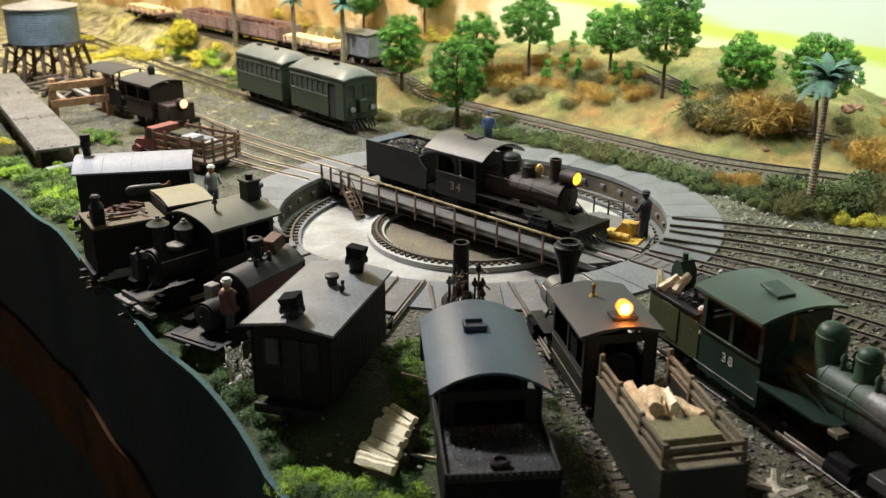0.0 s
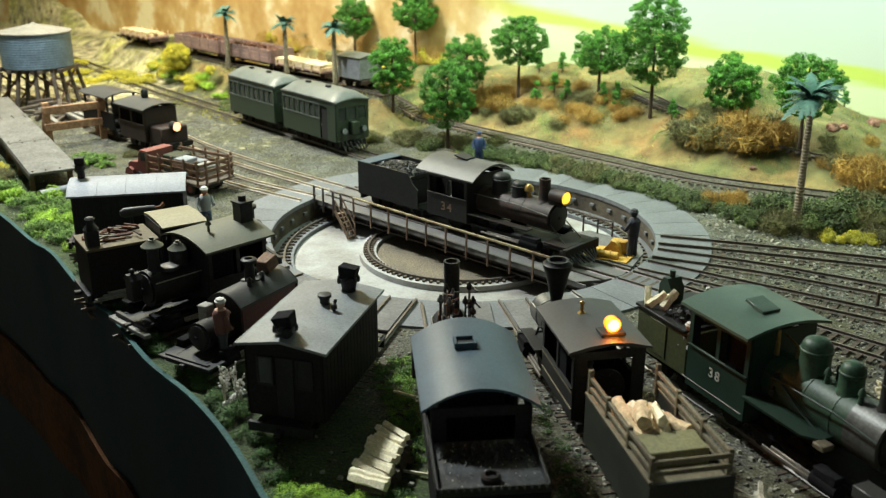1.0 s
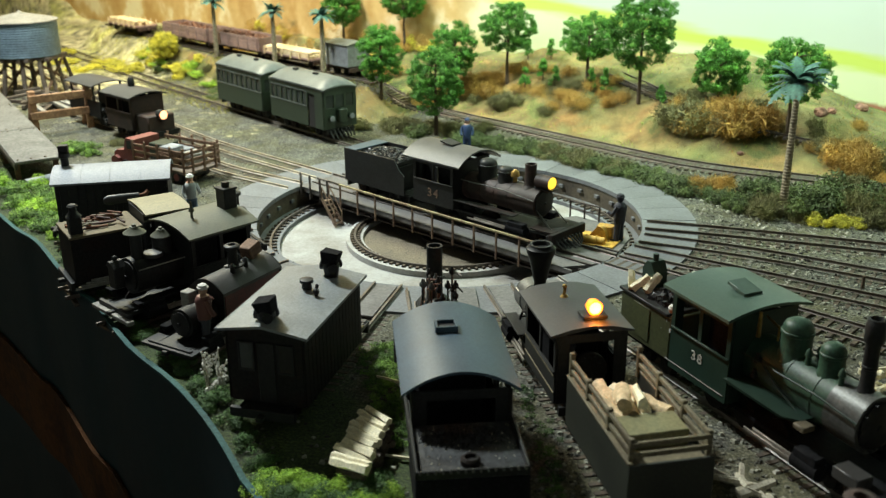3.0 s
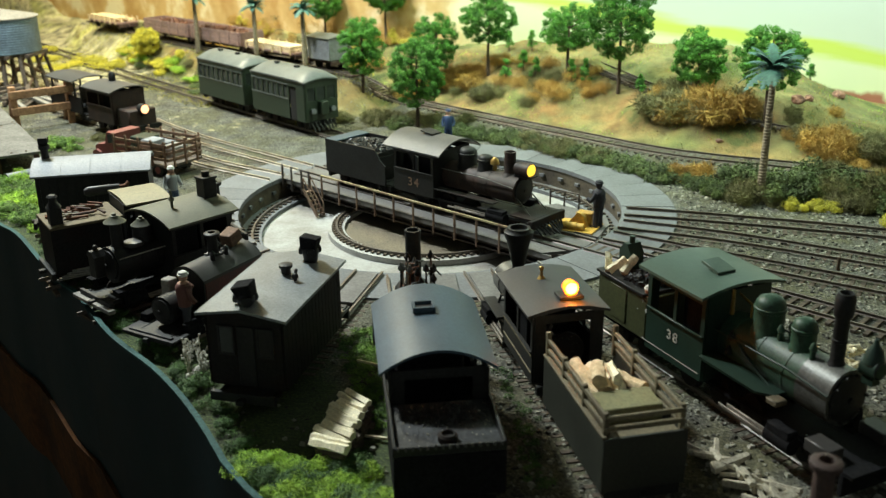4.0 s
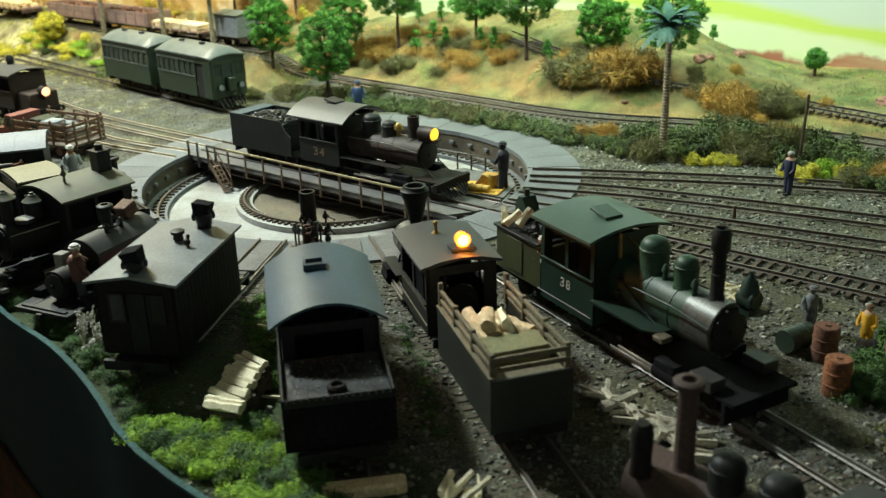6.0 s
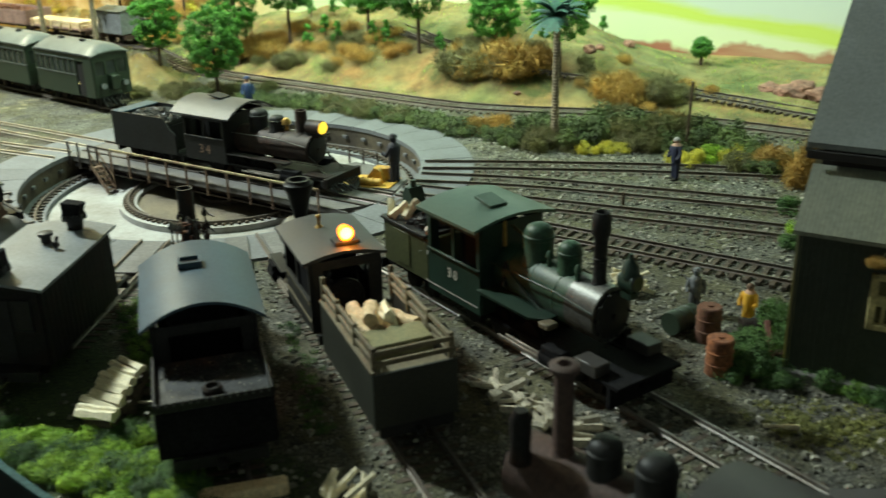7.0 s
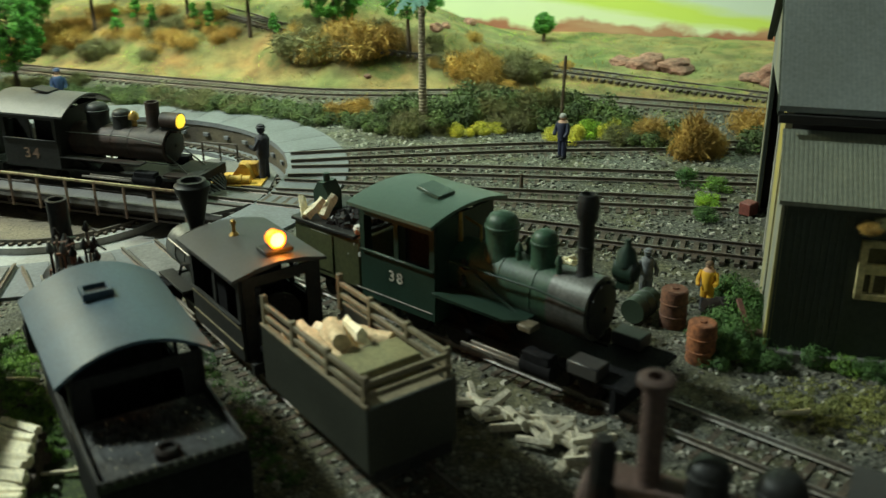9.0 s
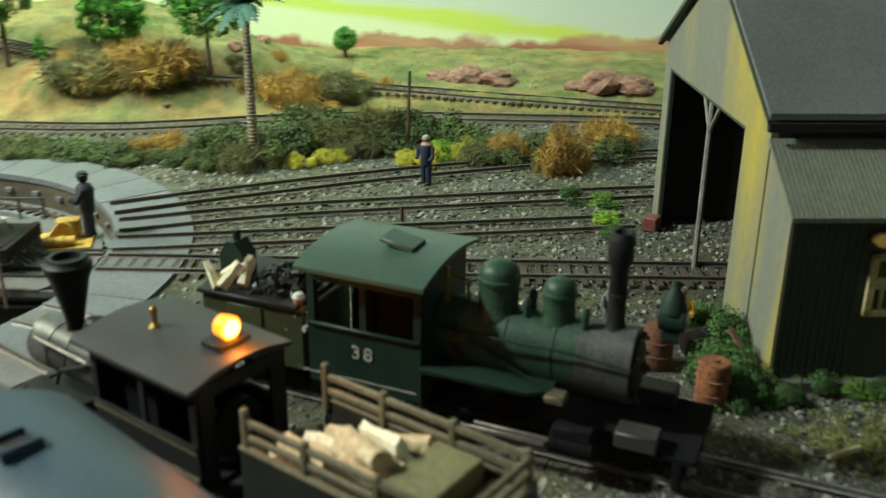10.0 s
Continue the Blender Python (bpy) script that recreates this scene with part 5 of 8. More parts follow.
dome(C, 62, 31, 4.4, 8, M_BLACK)
headlamp(C, 90, 36, 1, M_BLACK, M_GLASS, 3.2, 6)
cylinders(C, 78, 34, 8.5, 12)
running_board(C, 28, 82, 34, 15, M_BLACK)
for s in (-1, 1):
    bm = bmesh.new()
    box(bm, (32, s * 20.5, 30), (5, 3.5, 12), None, 0.4)
    part("side_locker", bm, M_BLACK, C)
    pipe(C, [(28, s * 11, 30), (70, s * 10, 31), (88, s * 9, 27)], 0.4, M_STEEL, "grab_rail")
    pipe(C, [(60, s * 6, 34), (72, s * 10, 30), (76, s * 12, 20)], 0.5, M_RUST, "pipe")
    pipe(C, [(-30, s * 18.6, 12), (-30, s * 18.6, 42)], 0.5, M_BLACK, "grab_rail")

for i, (x, y, z, dx, dz) in enumerate([(38, 5, 33, 10, 4), (42, -6, 34, 9, 6), (50, 7, 32, 12, 3), (56, -7, 33, 8, 5), (44, 2, 36, 6, 7), (66, 5, 33, 9, 2)]):
    pipe(C, [(x, y, z - 3), (x, y, z + dz), (x + dx, y * 1.3, z + dz - 1), (x + dx, y * 1.5, z - 6)], 0.45, (M_BLACK, M_SMOKEBOX, M_RUST)[i % 3], "pipe")
    bm = bmesh.new()
    lathe(bm, (x, y, z + dz), [(1.3, -0.6), (1.5, 0.4), (0.9, 1.4), (0.4, 2.4)], 10)
    part("valve", bm, M_SMOKEBOX, C)
fit_rng = random.Random(66)
for i in range(13):
    x, y = fit_rng.uniform(52, 76), fit_rng.uniform(-9, 9)
    z = fit_rng.uniform(41, 50)
    pipe(C, [(x, y, 32), (x + fit_rng.uniform(-1, 1), y, z), (x + fit_rng.uniform(-6, 6), y + fit_rng.uniform(-5, 5), z + fit_rng.uniform(-3, 2))], fit_rng.uniform(0.35, 0.7), (M_BLACK, M_SMOKEBOX, M_RUST, M_STEEL)[i % 4], "pipe")
    bm = bmesh.new()
    lathe(bm, (x, y, z - 2), [(0.8, 0), (1.5, 0.8), (1.4, 2.0), (0.7, 2.8), (0.5, 4.0)], 9)
    part("valve", bm, (M_BLACKRED, M_SMOKEBOX, M_BLACK)[i % 3], C)

# gabled van D; x = 0 at r = 268
D = thing("caboose", "black wooden van with low gabled grey roof and roof lamps", "railway van", stall("D", 268), "vans")
underframe(D, -40, 52, 30, 7)
for x in (-24, -12, 20, 34):
    wheelset(D, x, 4.6)
for s in (-1, 1):
    bm = bmesh.new()
    box(bm, (0, s * 17.2, 26), (66, 1.2, 34))
    sw = part("side_wall", bm, M_BLACKRED, D)
    for i in range(17):
        bm = bmesh.new()
        box(bm, (-32 + i * 4, s * 17.9, 26), (3.6, 0.35, 33.5))
        part("plank", bm, M_BLACKRED, sw)
for x, s in ((-33.4, -1), (33.4, 1)):
    bm = bmesh.new()
    prism(bm, [(-17, 9), (17, 9), (17, 42.8), (0, 45.4), (-17, 42.8)], x - 0.6, x + 0.6)
    part("end_wall", bm, M_BLACKRED, D)
for y in (-9.5, 8.5):
    bm = bmesh.new()
    box(bm, (-34.4, y, 31), (0.7, 6, 12), None, 0.2)
    # only one pane is glass; the other's missing light is a dark colour
    w_ = part("window", bm, M_GLASS if y > 0 else M_DARK, D, "" if y > 0 else "window pane coloured dark because no light catches it")
    bm = bmesh.new()
    for yy, zz, sy, sz in ((y - 3.4, 31, 0.9, 13.6), (y + 3.4, 31, 0.9, 13.6), (y, 37.4, 6, 0.9), (y, 24.6, 6, 0.9)):
        box(bm, (-34.5, yy, zz), (1.0, sy, sz))
    part("window_frame", bm, M_BLACK, w_)
bm = bmesh.new()
box(bm, (-34.3, -0.5, 24), (0.8, 8, 28), None, 0.2)
part("end_door", bm, M_BLACK, D)
bm = bmesh.new()
prism(bm, [(-20.5, 42.4), (0, 45.6), (20.5, 42.4), (20.5, 43.6), (0, 46.8), (-20.5, 43.6)], -37, 36)
part("roof", bm, M_ROOFSATIN, D, "satin grey low gabled roof")
for x, y, tall_, tip in ((-29, 0.5, 0.0, -14), (26, -7, 3.0, 8)):
    base_ = 45.4 - abs(y) * 0.15
    bm = bmesh.new()
    lathe(bm, (x, y, base_), [(2.2, 0), (3.2, 1.2), (3.9, 2.6 + tall_), (3.9, 4.2 + tall_), (2.8, 6.4 + tall_)], 16)
    l_ = part("roof_lamp", bm, M_BLACK, D, "black marker lamp with a square hood")
    bm = bmesh.new()
    box(bm, (x, y, base_ + 7.4 + tall_), (5.8, 7.0, 6.4), Euler((radians(tip), radians(tip / 2), 0)).to_matrix(), 0.5, 1.3)
    part("hood", bm, M_SOOT, l_)
    for a_ in (90, 210, 330):
        bm = bmesh.new()
        c_, q_ = math.cos(radians(a_)), math.sin(radians(a_))
        z_ = base_ + 3.4 + tall_
        rod(bm, (x + 3.2 * c_, y + 3.2 * q_, z_), (x + 5.0 * c_, y + 5.0 * q_, z_), 2.0, 2.3, n=14)
        part("lens_hood", bm, M_BLACK, l_)
bm = bmesh.new()
lathe(bm, (7, -2.5, 45.6), [(2.4, 0), (2.2, 3.6), (3.2, 3.8), (3.2, 5.2), (2.0, 5.6)], 14)
part("vent", bm, M_BLACK, D)
bm = bmesh.new()
bent(bm, [(2, -9, 44.4), (2, -9, 47.6), (4, -9, 50)], 0.8)
bmesh.ops.create_icosphere(bm, subdivisions=2, radius=1.6, matrix=Matrix.Translation((2, -9, 47.4)))
part("whistle", bm, M_BLACK, D)
for s in (-1, 1):
    bm = bmesh.new()
    box(bm, (-0.5, s * 20.6, 43.0), (73.4, 0.7, 1.5), None, 0.15)
    part("fascia_board", bm, M_ROOFSATIN, D)
bm = bmesh.new()
box(bm, (44, 0, 10), (20, 30, 1.6), None, 0.2)
for i in range(4):
    box(bm, (38 + i * 4.5, 0, 11.2), (3.6, 28, 0.8))
part("end_platform", bm, M_ROOFBROWN, D)
for s in (-1, 1):
    pipe(D, [(52, s * 14, 9), (36, s * 14, 14), (36, s * 14, 28)], 0.7, M_HANDRAIL, "grab_rail")

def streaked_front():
    """Grey boards with yellow light painted into the colour as soft streaks running down."""
    m = bpy.data.materials.new("grey_boards_with_light_streaks")
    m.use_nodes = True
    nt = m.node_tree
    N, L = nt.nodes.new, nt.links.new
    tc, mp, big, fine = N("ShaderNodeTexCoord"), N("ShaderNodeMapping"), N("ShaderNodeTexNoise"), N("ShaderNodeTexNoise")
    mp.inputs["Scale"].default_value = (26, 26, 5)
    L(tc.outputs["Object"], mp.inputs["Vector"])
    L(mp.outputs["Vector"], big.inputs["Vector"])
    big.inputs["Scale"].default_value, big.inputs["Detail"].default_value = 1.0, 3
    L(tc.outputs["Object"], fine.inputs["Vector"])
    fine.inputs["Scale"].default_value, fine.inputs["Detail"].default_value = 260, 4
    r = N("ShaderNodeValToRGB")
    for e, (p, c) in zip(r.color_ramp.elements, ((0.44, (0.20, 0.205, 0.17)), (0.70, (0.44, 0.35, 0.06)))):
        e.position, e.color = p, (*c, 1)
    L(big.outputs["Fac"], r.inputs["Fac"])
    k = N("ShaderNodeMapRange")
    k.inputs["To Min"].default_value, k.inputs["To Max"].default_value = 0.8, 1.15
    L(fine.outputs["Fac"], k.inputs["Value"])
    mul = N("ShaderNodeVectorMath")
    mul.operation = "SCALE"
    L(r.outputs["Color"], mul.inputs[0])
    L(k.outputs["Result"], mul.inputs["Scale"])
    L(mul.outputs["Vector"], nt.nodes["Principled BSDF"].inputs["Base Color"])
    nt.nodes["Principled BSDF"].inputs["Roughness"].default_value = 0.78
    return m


# shed front boards, yellow light on them included as colour
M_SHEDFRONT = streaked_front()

# ---- engine shed: x along its length away from the turntable, y to the far side ----
SHED = place(255.4, -326.8, -1.5, -37)
shed = thing("engine_shed", "tall grey-green engine shed with lean-to and grey sheet roof", "engine shed", SHED)
EAVE, RIDGE, W, LEN, LEAN = 92.0, 136.0, 147.0, 330.0, 26.0
# main body: y from Y0 to Y1; the lean-to stands before it
Y0 = 17.0
Y1 = Y0 + W
bm = bmesh.new()
mid = (Y0 + Y1) / 2
D0, D1, DT = 43.0, 154.0, 80.0
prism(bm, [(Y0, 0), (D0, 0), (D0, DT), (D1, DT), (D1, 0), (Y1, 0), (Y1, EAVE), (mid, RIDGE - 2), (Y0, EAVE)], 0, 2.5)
part("front_gable", bm, M_SHEDFRONT, shed, "grey front gable with yellow light painted on in streaks", False)
bm = bmesh.new()
prism(bm, [(Y0, 0), (Y1, 0), (Y1, EAVE), (mid, RIDGE - 2), (Y0, EAVE)], LEN - 2.5, LEN)
part("rear_gable", bm, M_SHEDDARK, shed, "", False)
# near-black side walls put the dark of the shed's inside into their colour
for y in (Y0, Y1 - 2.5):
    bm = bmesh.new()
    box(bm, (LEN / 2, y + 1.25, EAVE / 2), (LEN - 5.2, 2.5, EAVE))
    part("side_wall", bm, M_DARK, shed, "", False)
slope = math.hypot(W / 2, RIDGE - EAVE)
for s in (-1, 1):
    bm = bmesh.new()
    ye, over = (Y0, -5) if s < 0 else (Y1, 5)
    k = (RIDGE - EAVE) / (W / 2)
    a, b = (ye + over, EAVE + 1.2 - 5 * k), (mid, RIDGE + 1.2)
    prism(bm, [a, b, (b[0], b[1] + 2.2), (a[0], a[1] + 2.2)], -3, LEN + 5)
    r_ = part("roof_slope", bm, M_SHEDROOF, shed, "grey sheet roof slope", False)
    bm = bmesh.new()
    n_ = 200
    for i in range(n_):
        x = -2 + (LEN + 6) * i / (n_ - 1)
        d_ = Vector((0, b[0] - a[0], b[1] - a[1])).normalized()
        c_ = Vector((x, (a[0] + b[0]) / 2, (a[1] + b[1]) / 2 + 2.12))
        box(bm, c_, (0.85, math.hypot(b[0] - a[0], b[1] - a[1]), 0.22), Euler((math.atan2(d_.z, d_.y), 0, 0)).to_matrix())
    part("corrugation", bm, M_SHEDROOF, r_, "", False)["kind"] = "stuff"
    bm = bmesh.new()
    prism(bm, [(a[0], a[1] - 1.6), (b[0], b[1] - 1.6), (b[0], b[1] + 0.2), (a[0], a[1] + 0.2)], -3.6, -1.0)
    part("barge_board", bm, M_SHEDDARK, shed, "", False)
# added dark strip draws the shadow band below the roof edge
bm = bmesh.new()
box(bm, (LEN / 2, Y0 - 4.0, EAVE - 4.4), (LEN + 6, 2.2, 3.6), None, 0.3)
part("gutter", bm, M_DARK, shed, "dark strip standing for the shadow under the eaves")
# lean-to
LZ0, LZ1, LY = 63.5, 81.0, Y0 - LEAN
bm = bmesh.new()
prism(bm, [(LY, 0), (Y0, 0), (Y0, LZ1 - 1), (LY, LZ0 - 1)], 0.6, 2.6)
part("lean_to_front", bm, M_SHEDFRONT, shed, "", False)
# aisle-facing wall: its shade is added to the black-green board colour
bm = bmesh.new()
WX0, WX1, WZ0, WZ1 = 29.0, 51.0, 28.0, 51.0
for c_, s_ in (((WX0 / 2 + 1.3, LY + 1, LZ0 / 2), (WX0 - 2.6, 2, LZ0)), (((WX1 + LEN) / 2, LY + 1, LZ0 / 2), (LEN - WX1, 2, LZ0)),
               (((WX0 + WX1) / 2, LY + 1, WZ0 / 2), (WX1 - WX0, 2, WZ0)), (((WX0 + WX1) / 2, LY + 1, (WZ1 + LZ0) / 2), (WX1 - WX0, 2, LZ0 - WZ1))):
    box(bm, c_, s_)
lw = part("lean_to_wall", bm, M_SHEDDARK, shed, "black-green boarded lean-to wall, darkened for its shaded side", False)
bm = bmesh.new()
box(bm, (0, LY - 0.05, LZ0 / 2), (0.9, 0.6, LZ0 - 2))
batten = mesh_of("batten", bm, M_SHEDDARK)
for i in range(int(LEN / 2.4)):
    x = 2 + i * 2.4
    if not WX0 - 2 < x < WX1 + 2:
        ob = new("batten", batten)
        ob.parent, ob.matrix_basis = lw, place(x, 0, 0)
bm = bmesh.new()
k = (LZ1 - LZ0) / LEAN
prism(bm, [(LY - 3.5, LZ0 - 1), (Y0 - 0.2, LZ1), (Y0 - 0.2, LZ1 + 1.6), (LY - 3.5, LZ0 + 0.6)], -0.6, LEN + 4)
lr_ = part("lean_to_roof", bm, M_SHEDWALL, shed, "grey-green lean-to roof", False)
bm = bmesh.new()
la_, lb_ = Vector((0, LY - 3.5, LZ0 + 0.6)), Vector((0, Y0 - 0.2, LZ1 + 1.6))
for i in range(200):
    box(bm, (la_ + lb_) / 2 + Vector((-0.2 + (LEN + 4) * i / 199, 0, 0)), (0.85, (lb_ - la_).length, 0.22), Euler((math.atan2(lb_.z - la_.z, lb_.y - la_.y), 0, 0)).to_matrix())
part("corrugation", bm, M_SHEDWALL, lr_, "", False)["kind"] = "stuff"
bm = bmesh.new()
box(bm, (LEN / 2, LY - 1.4, 1.5), (LEN + 3, 3.4, 5), None, 0.4)
part("plinth", bm, M_DECK, shed, "dull grey plinth", False)
M_CREAM = material("faded_cream_window_paint", (0.62, 0.53, 0.25), 0.65, 0.0, 0.25, 600, 90, 0.15, (0.42, 0.35, 0.17))
M_PANE = material("amber_dusted_glass", (0.14, 0.12, 0.05), 0.2, 0.0, 0.2, 500, 60, 0.0)
wx = (WX0 + WX1) / 2
bm = bmesh.new()
for c_, s_ in (((WX0 + 1.4, LY, (WZ0 + WZ1) / 2), (2.8, 3, WZ1 - WZ0)), ((WX1 - 1.4, LY, (WZ0 + WZ1) / 2), (2.8, 3, WZ1 - WZ0)), ((wx, LY, WZ0 + 1.3), (WX1 - WX0, 3, 2.6)),
               ((wx, LY, WZ1 - 1.3), (WX1 - WX0, 3, 2.6)), ((wx, LY, WZ0 + 12), (WX1 - WX0, 2.6, 4))):
    box(bm, c_, s_, None, 0.3)
win = part("window", bm, M_CREAM, shed, "cream framed shed window with small panes", False)
bm = bmesh.new()
for i in range(1, 4):
    box(bm, (WX0 + (WX1 - WX0) * i / 4, LY, WZ0 + 6.5), (1.2, 2, 8))
box(bm, (wx, LY, WZ0 + 20), (1.6, 2, 10))
part("glazing_bar", bm, M_CREAM, win, "", False)
bm = bmesh.new()
box(bm, (wx, LY + 0.8, (WZ0 + WZ1) / 2), (WX1 - WX0 - 1, 0.5, WZ1 - WZ0 - 1))
part("pane", bm, M_PANE, win, "dusty amber glass", False)
# doorway post with braces
bm = bmesh.new()
bent(bm, [(4, mid + 7, 0), (4, mid + 7, 79)], 1.3, 8)
bent(bm, [(4, mid + 7, 64), (4, mid - 6, 79)], 0.9, 8)
bent(bm, [(4, mid + 7, 64), (4, mid + 20, 79)], 0.9, 8)
part("door_post", bm, M_GREYWOOD, shed, "pale weathered braced door post")
bm = bmesh.new()
prism(bm, [(D0, 0), (D0 + 1.4, 0), (D0 + 1.4, DT - 1.4), (D1 - 1.4, DT - 1.4), (D1 - 1.4, 0), (D1, 0), (D1, DT), (D0, DT)], 0.4, 2.1)
part("door_frame", bm, M_SHEDDARK, shed, "black door frame", False)

# small saddle-tank engine E facing out of its stall; x = 0 at r = 222
E_ = thing("steam_locomotive", "little black and maroon saddle-tank locomotive with short stack", "locomotive", stall("E", 222, True), "locomotives")
underframe(E_, -30, 50, 28, 7)
for x in (-12, 8, 24):
    wheelset(E_, x, 5.0)
for s in (-1, 1):
    bm = bmesh.new()
    box(bm, (0, s * 10.4, 19.6), (42, 1.0, 16.6), None, 0.2)
    part("tank_side", bm, M_MAROON, E_, "dark maroon tank side")
bm = bmesh.new()
prism(bm, arch(22.5, 28, 6.0, 12, 1.6), -22, 22)
part("tank_top", bm, M_ROOFBROWN, E_, "dusty black rounded tank top")
for x in (-22.2, 22.2):
    bm = bmesh.new()
    prism(bm, arch(22.5, 28, 6.0, 12, 0.0)[:13] + [(11, 11), (-11, 11)], x - 0.4, x + 0.4)
    part("tank_end", bm, M_BLACK, E_)
straight_stack(E_, 2, 33, 2.8, 13, M_BLACK)
for x, y in ((-3, 4), (-5, -3), (7, 4)):
    bm = bmesh.new()
    lathe(bm, (x, y, 32), [(1.4, 0), (1.2, 4), (1.8, 4.4), (0.6, 6)], 10)
    part("valve", bm, M_BLACK, E_, "small black valve")
pipe(E_, [(-3, 4, 36), (2, 6, 35), (7, 4, 36)], 0.5)
bm = bmesh.new()
box(bm, (-14, -2, 38), (9, 8, 7), Euler((0, radians(18), 0)).to_matrix(), 0.5)
rod(bm, (-14, -2, 30), (-14, -2, 36), 2.4, n=12)
part("headlamp", bm, M_TIMBER, E_, "rusty brown box lamp")
bm = bmesh.new()
box(bm, (4, -2, 34.4), (3.6, 2.4, 1.0), None, 0.2)
part("tank_lid", bm, M_GREYWOOD, E_)
boiler(E_, 22, 34, 7.0, 17, M_BLACK, 7, 1)
bm = bmesh.new()
box(bm, (44, 0, 7.8), (18, 34, 1.2), None, 0.2)
part("front_deck", bm, M_BLACK, E_, "flat front deck")
bm = bmesh.new()
box(bm, (28, -7, 24), (6, 6, 9), None, 0.5)
part("tool_box", bm, M_GREYWOOD, E_, "grey tool box")
cylinders(E_, 36, 30, 7, 10, 1, 18)

# black engine F with olive cab roof, facing out of its stall; x = 0 at r = 204
F_ = thing("steam_locomotive", "sooty black locomotive with olive arched cab roof and capped domes", "locomotive", stall("F", 204, True), "locomotives")
underframe(F_, -28, 56, 32, 7.5)
for x in (4, 22, 40):
    wheelset(F_, x, 6.2)
cab_shell(F_, -20, 18, 36, 9, 44, M_BLACK, 0.45)
bm = bmesh.new()
prism(bm, arch(46, 43.5, 5.0, 10, 1.1), -23, 22)
part("roof", bm, M_ROOFOLIVE, F_, "faded olive-grey arched roof")
bm = bmesh.new()
box(bm, (-17, 2, 53), (8.4, 8.4, 12), None, 0.5)
box(bm, (-17, 2, 59.4), (9.4, 9.4, 1.2), None, 0.2)
rod(bm, (-17, 2, 59), (-17, 2, 63), 2.2, n=12)
part("chimney", bm, M_BLACK, F_, "square black stove chimney")
bm = bmesh.new()
lathe(bm, (8, 5, 47), [(3.4, 0), (3.2, 0.8), (0.8, 1.2), (0.7, 4.5), (1.6, 5.2), (1.5, 6.5), (0.7, 7.5), (0.8, 9.5), (0.2, 11)], 12)
part("whistle", bm, M_ROOFOLIVE, F_, "turned whistle on the roof")
boiler(F_, 18, 37, 9.6, 24, M_BLACK, 9, 2)
for x, hgt, w in ((25, 12.5, 5.6), (40, 18, 6.0)):
    bm = bmesh.new()
    rr = 5.2 if x < 40 else 3.2
    lathe(bm, (x, 0, 33), [(rr * 1.2, 0), (rr, 2), (rr, hgt - 4)], 18)
    st = part("dome" if x < 40 else "smokestack", bm, M_BLACK, F_)
    bm = bmesh.new()
    lathe(bm, (x, 0, 33 + hgt - 4.2), [(w, 0), (w, 0.5), (w * 0.42, 3.0), (w * 0.36, 3.8), (w * 0.2, 4.0), (w * 0.2, 5.0)], 20)
    part("cap", bm, M_ROOFOLIVE, st, "pale conical cap")
bm = bmesh.new()
lathe(bm, (33, 4, 33), [(5.2, 0), (5.6, 1.2), (5.2, 2.2), (3, 2.8)], 18)
part("filler_lid", bm, M_ROOFBROWN, F_, "round filler lid")
bm = bmesh.new()
box(bm, (52, -2, 25), (6, 7, 12), None, 0.5)
prism(bm, [(-6.0, 31), (2.0, 31), (-0.5, 34), (-3.5, 34)], 48.5, 55.5)
bmesh.ops.create_icosphere(bm, subdivisions=2, radius=1.5, matrix=Matrix.Translation((52, -2, 35.4)))
part("headlamp", bm, M_BLACK, F_, "black box lantern")
bm = bmesh.new()
box(bm, (58, 0, 6), (4, 38, 2.2), None, 0.3)
part("buffer_plank", bm, M_GREYWOOD, F_, "bare timber buffer plank")
cylinders(F_, 42, 34, 8.5, 11)
running_board(F_, 18, 52, 34, 14, M_SOOT)
for s in (-1, 1):
    pipe(F_, [(18, s * 11, 30), (46, s * 11, 30)], 0.4, M_GREYWOOD, "grab_rail")

# tan-roofed engine G, facing the turntable; x = 0 at r = 208
G_ = thing("steam_locomotive", "black locomotive with tan cab roof and a tender of brush wood", "locomotive", stall("G", 208), "locomotives")
underframe(G_, -56, 60, 32, 7.5)
for x in (20, 36, 50):
    wheelset(G_, x, 5.5)
for x in (-40, -26):
    wheelset(G_, x, 4.4)
cab_shell(G_, -12, 14, 32, 9, 42, M_BLACK, 0.45)
bm = bmesh.new()
prism(bm, arch(36, 42.6, 1.4, 10, 1.0), -12, 15)
part("roof", bm, M_ROOFTAN, G_, "faded tan arched roof")
boiler(G_, 14, 44, 9, 22, M_BLACK, 10, 2)
straight_stack(G_, 48, 30, 3, 12, M_BLACK)
bm = bmesh.new()
box(bm, (-34, 0, 22), (40, 31, 26), None, 0.5)
part("tender_body", bm, M_BLACKRED, G_, "black tender body")
bm = bmesh.new()
box(bm, (-34, 0, 35.6), (41, 32, 1.6), None, 0.3)
part("tender_top", bm, material("dusty_tan_tender_boards", (0.115, 0.09, 0.045), 0.75, 0.0, 0.25, 700, 60, 0.2, (0.08, 0.06, 0.032)), G_, "dusty tan timber tender top")
bm = bmesh.new()
heap(bm, (-38, 6, 36), 26, 12, 3, 70, 2.0, 21)
part("brush_load", bm, M_RUST, G_, "rusty brush wood")
wood_rng = random.Random(91)
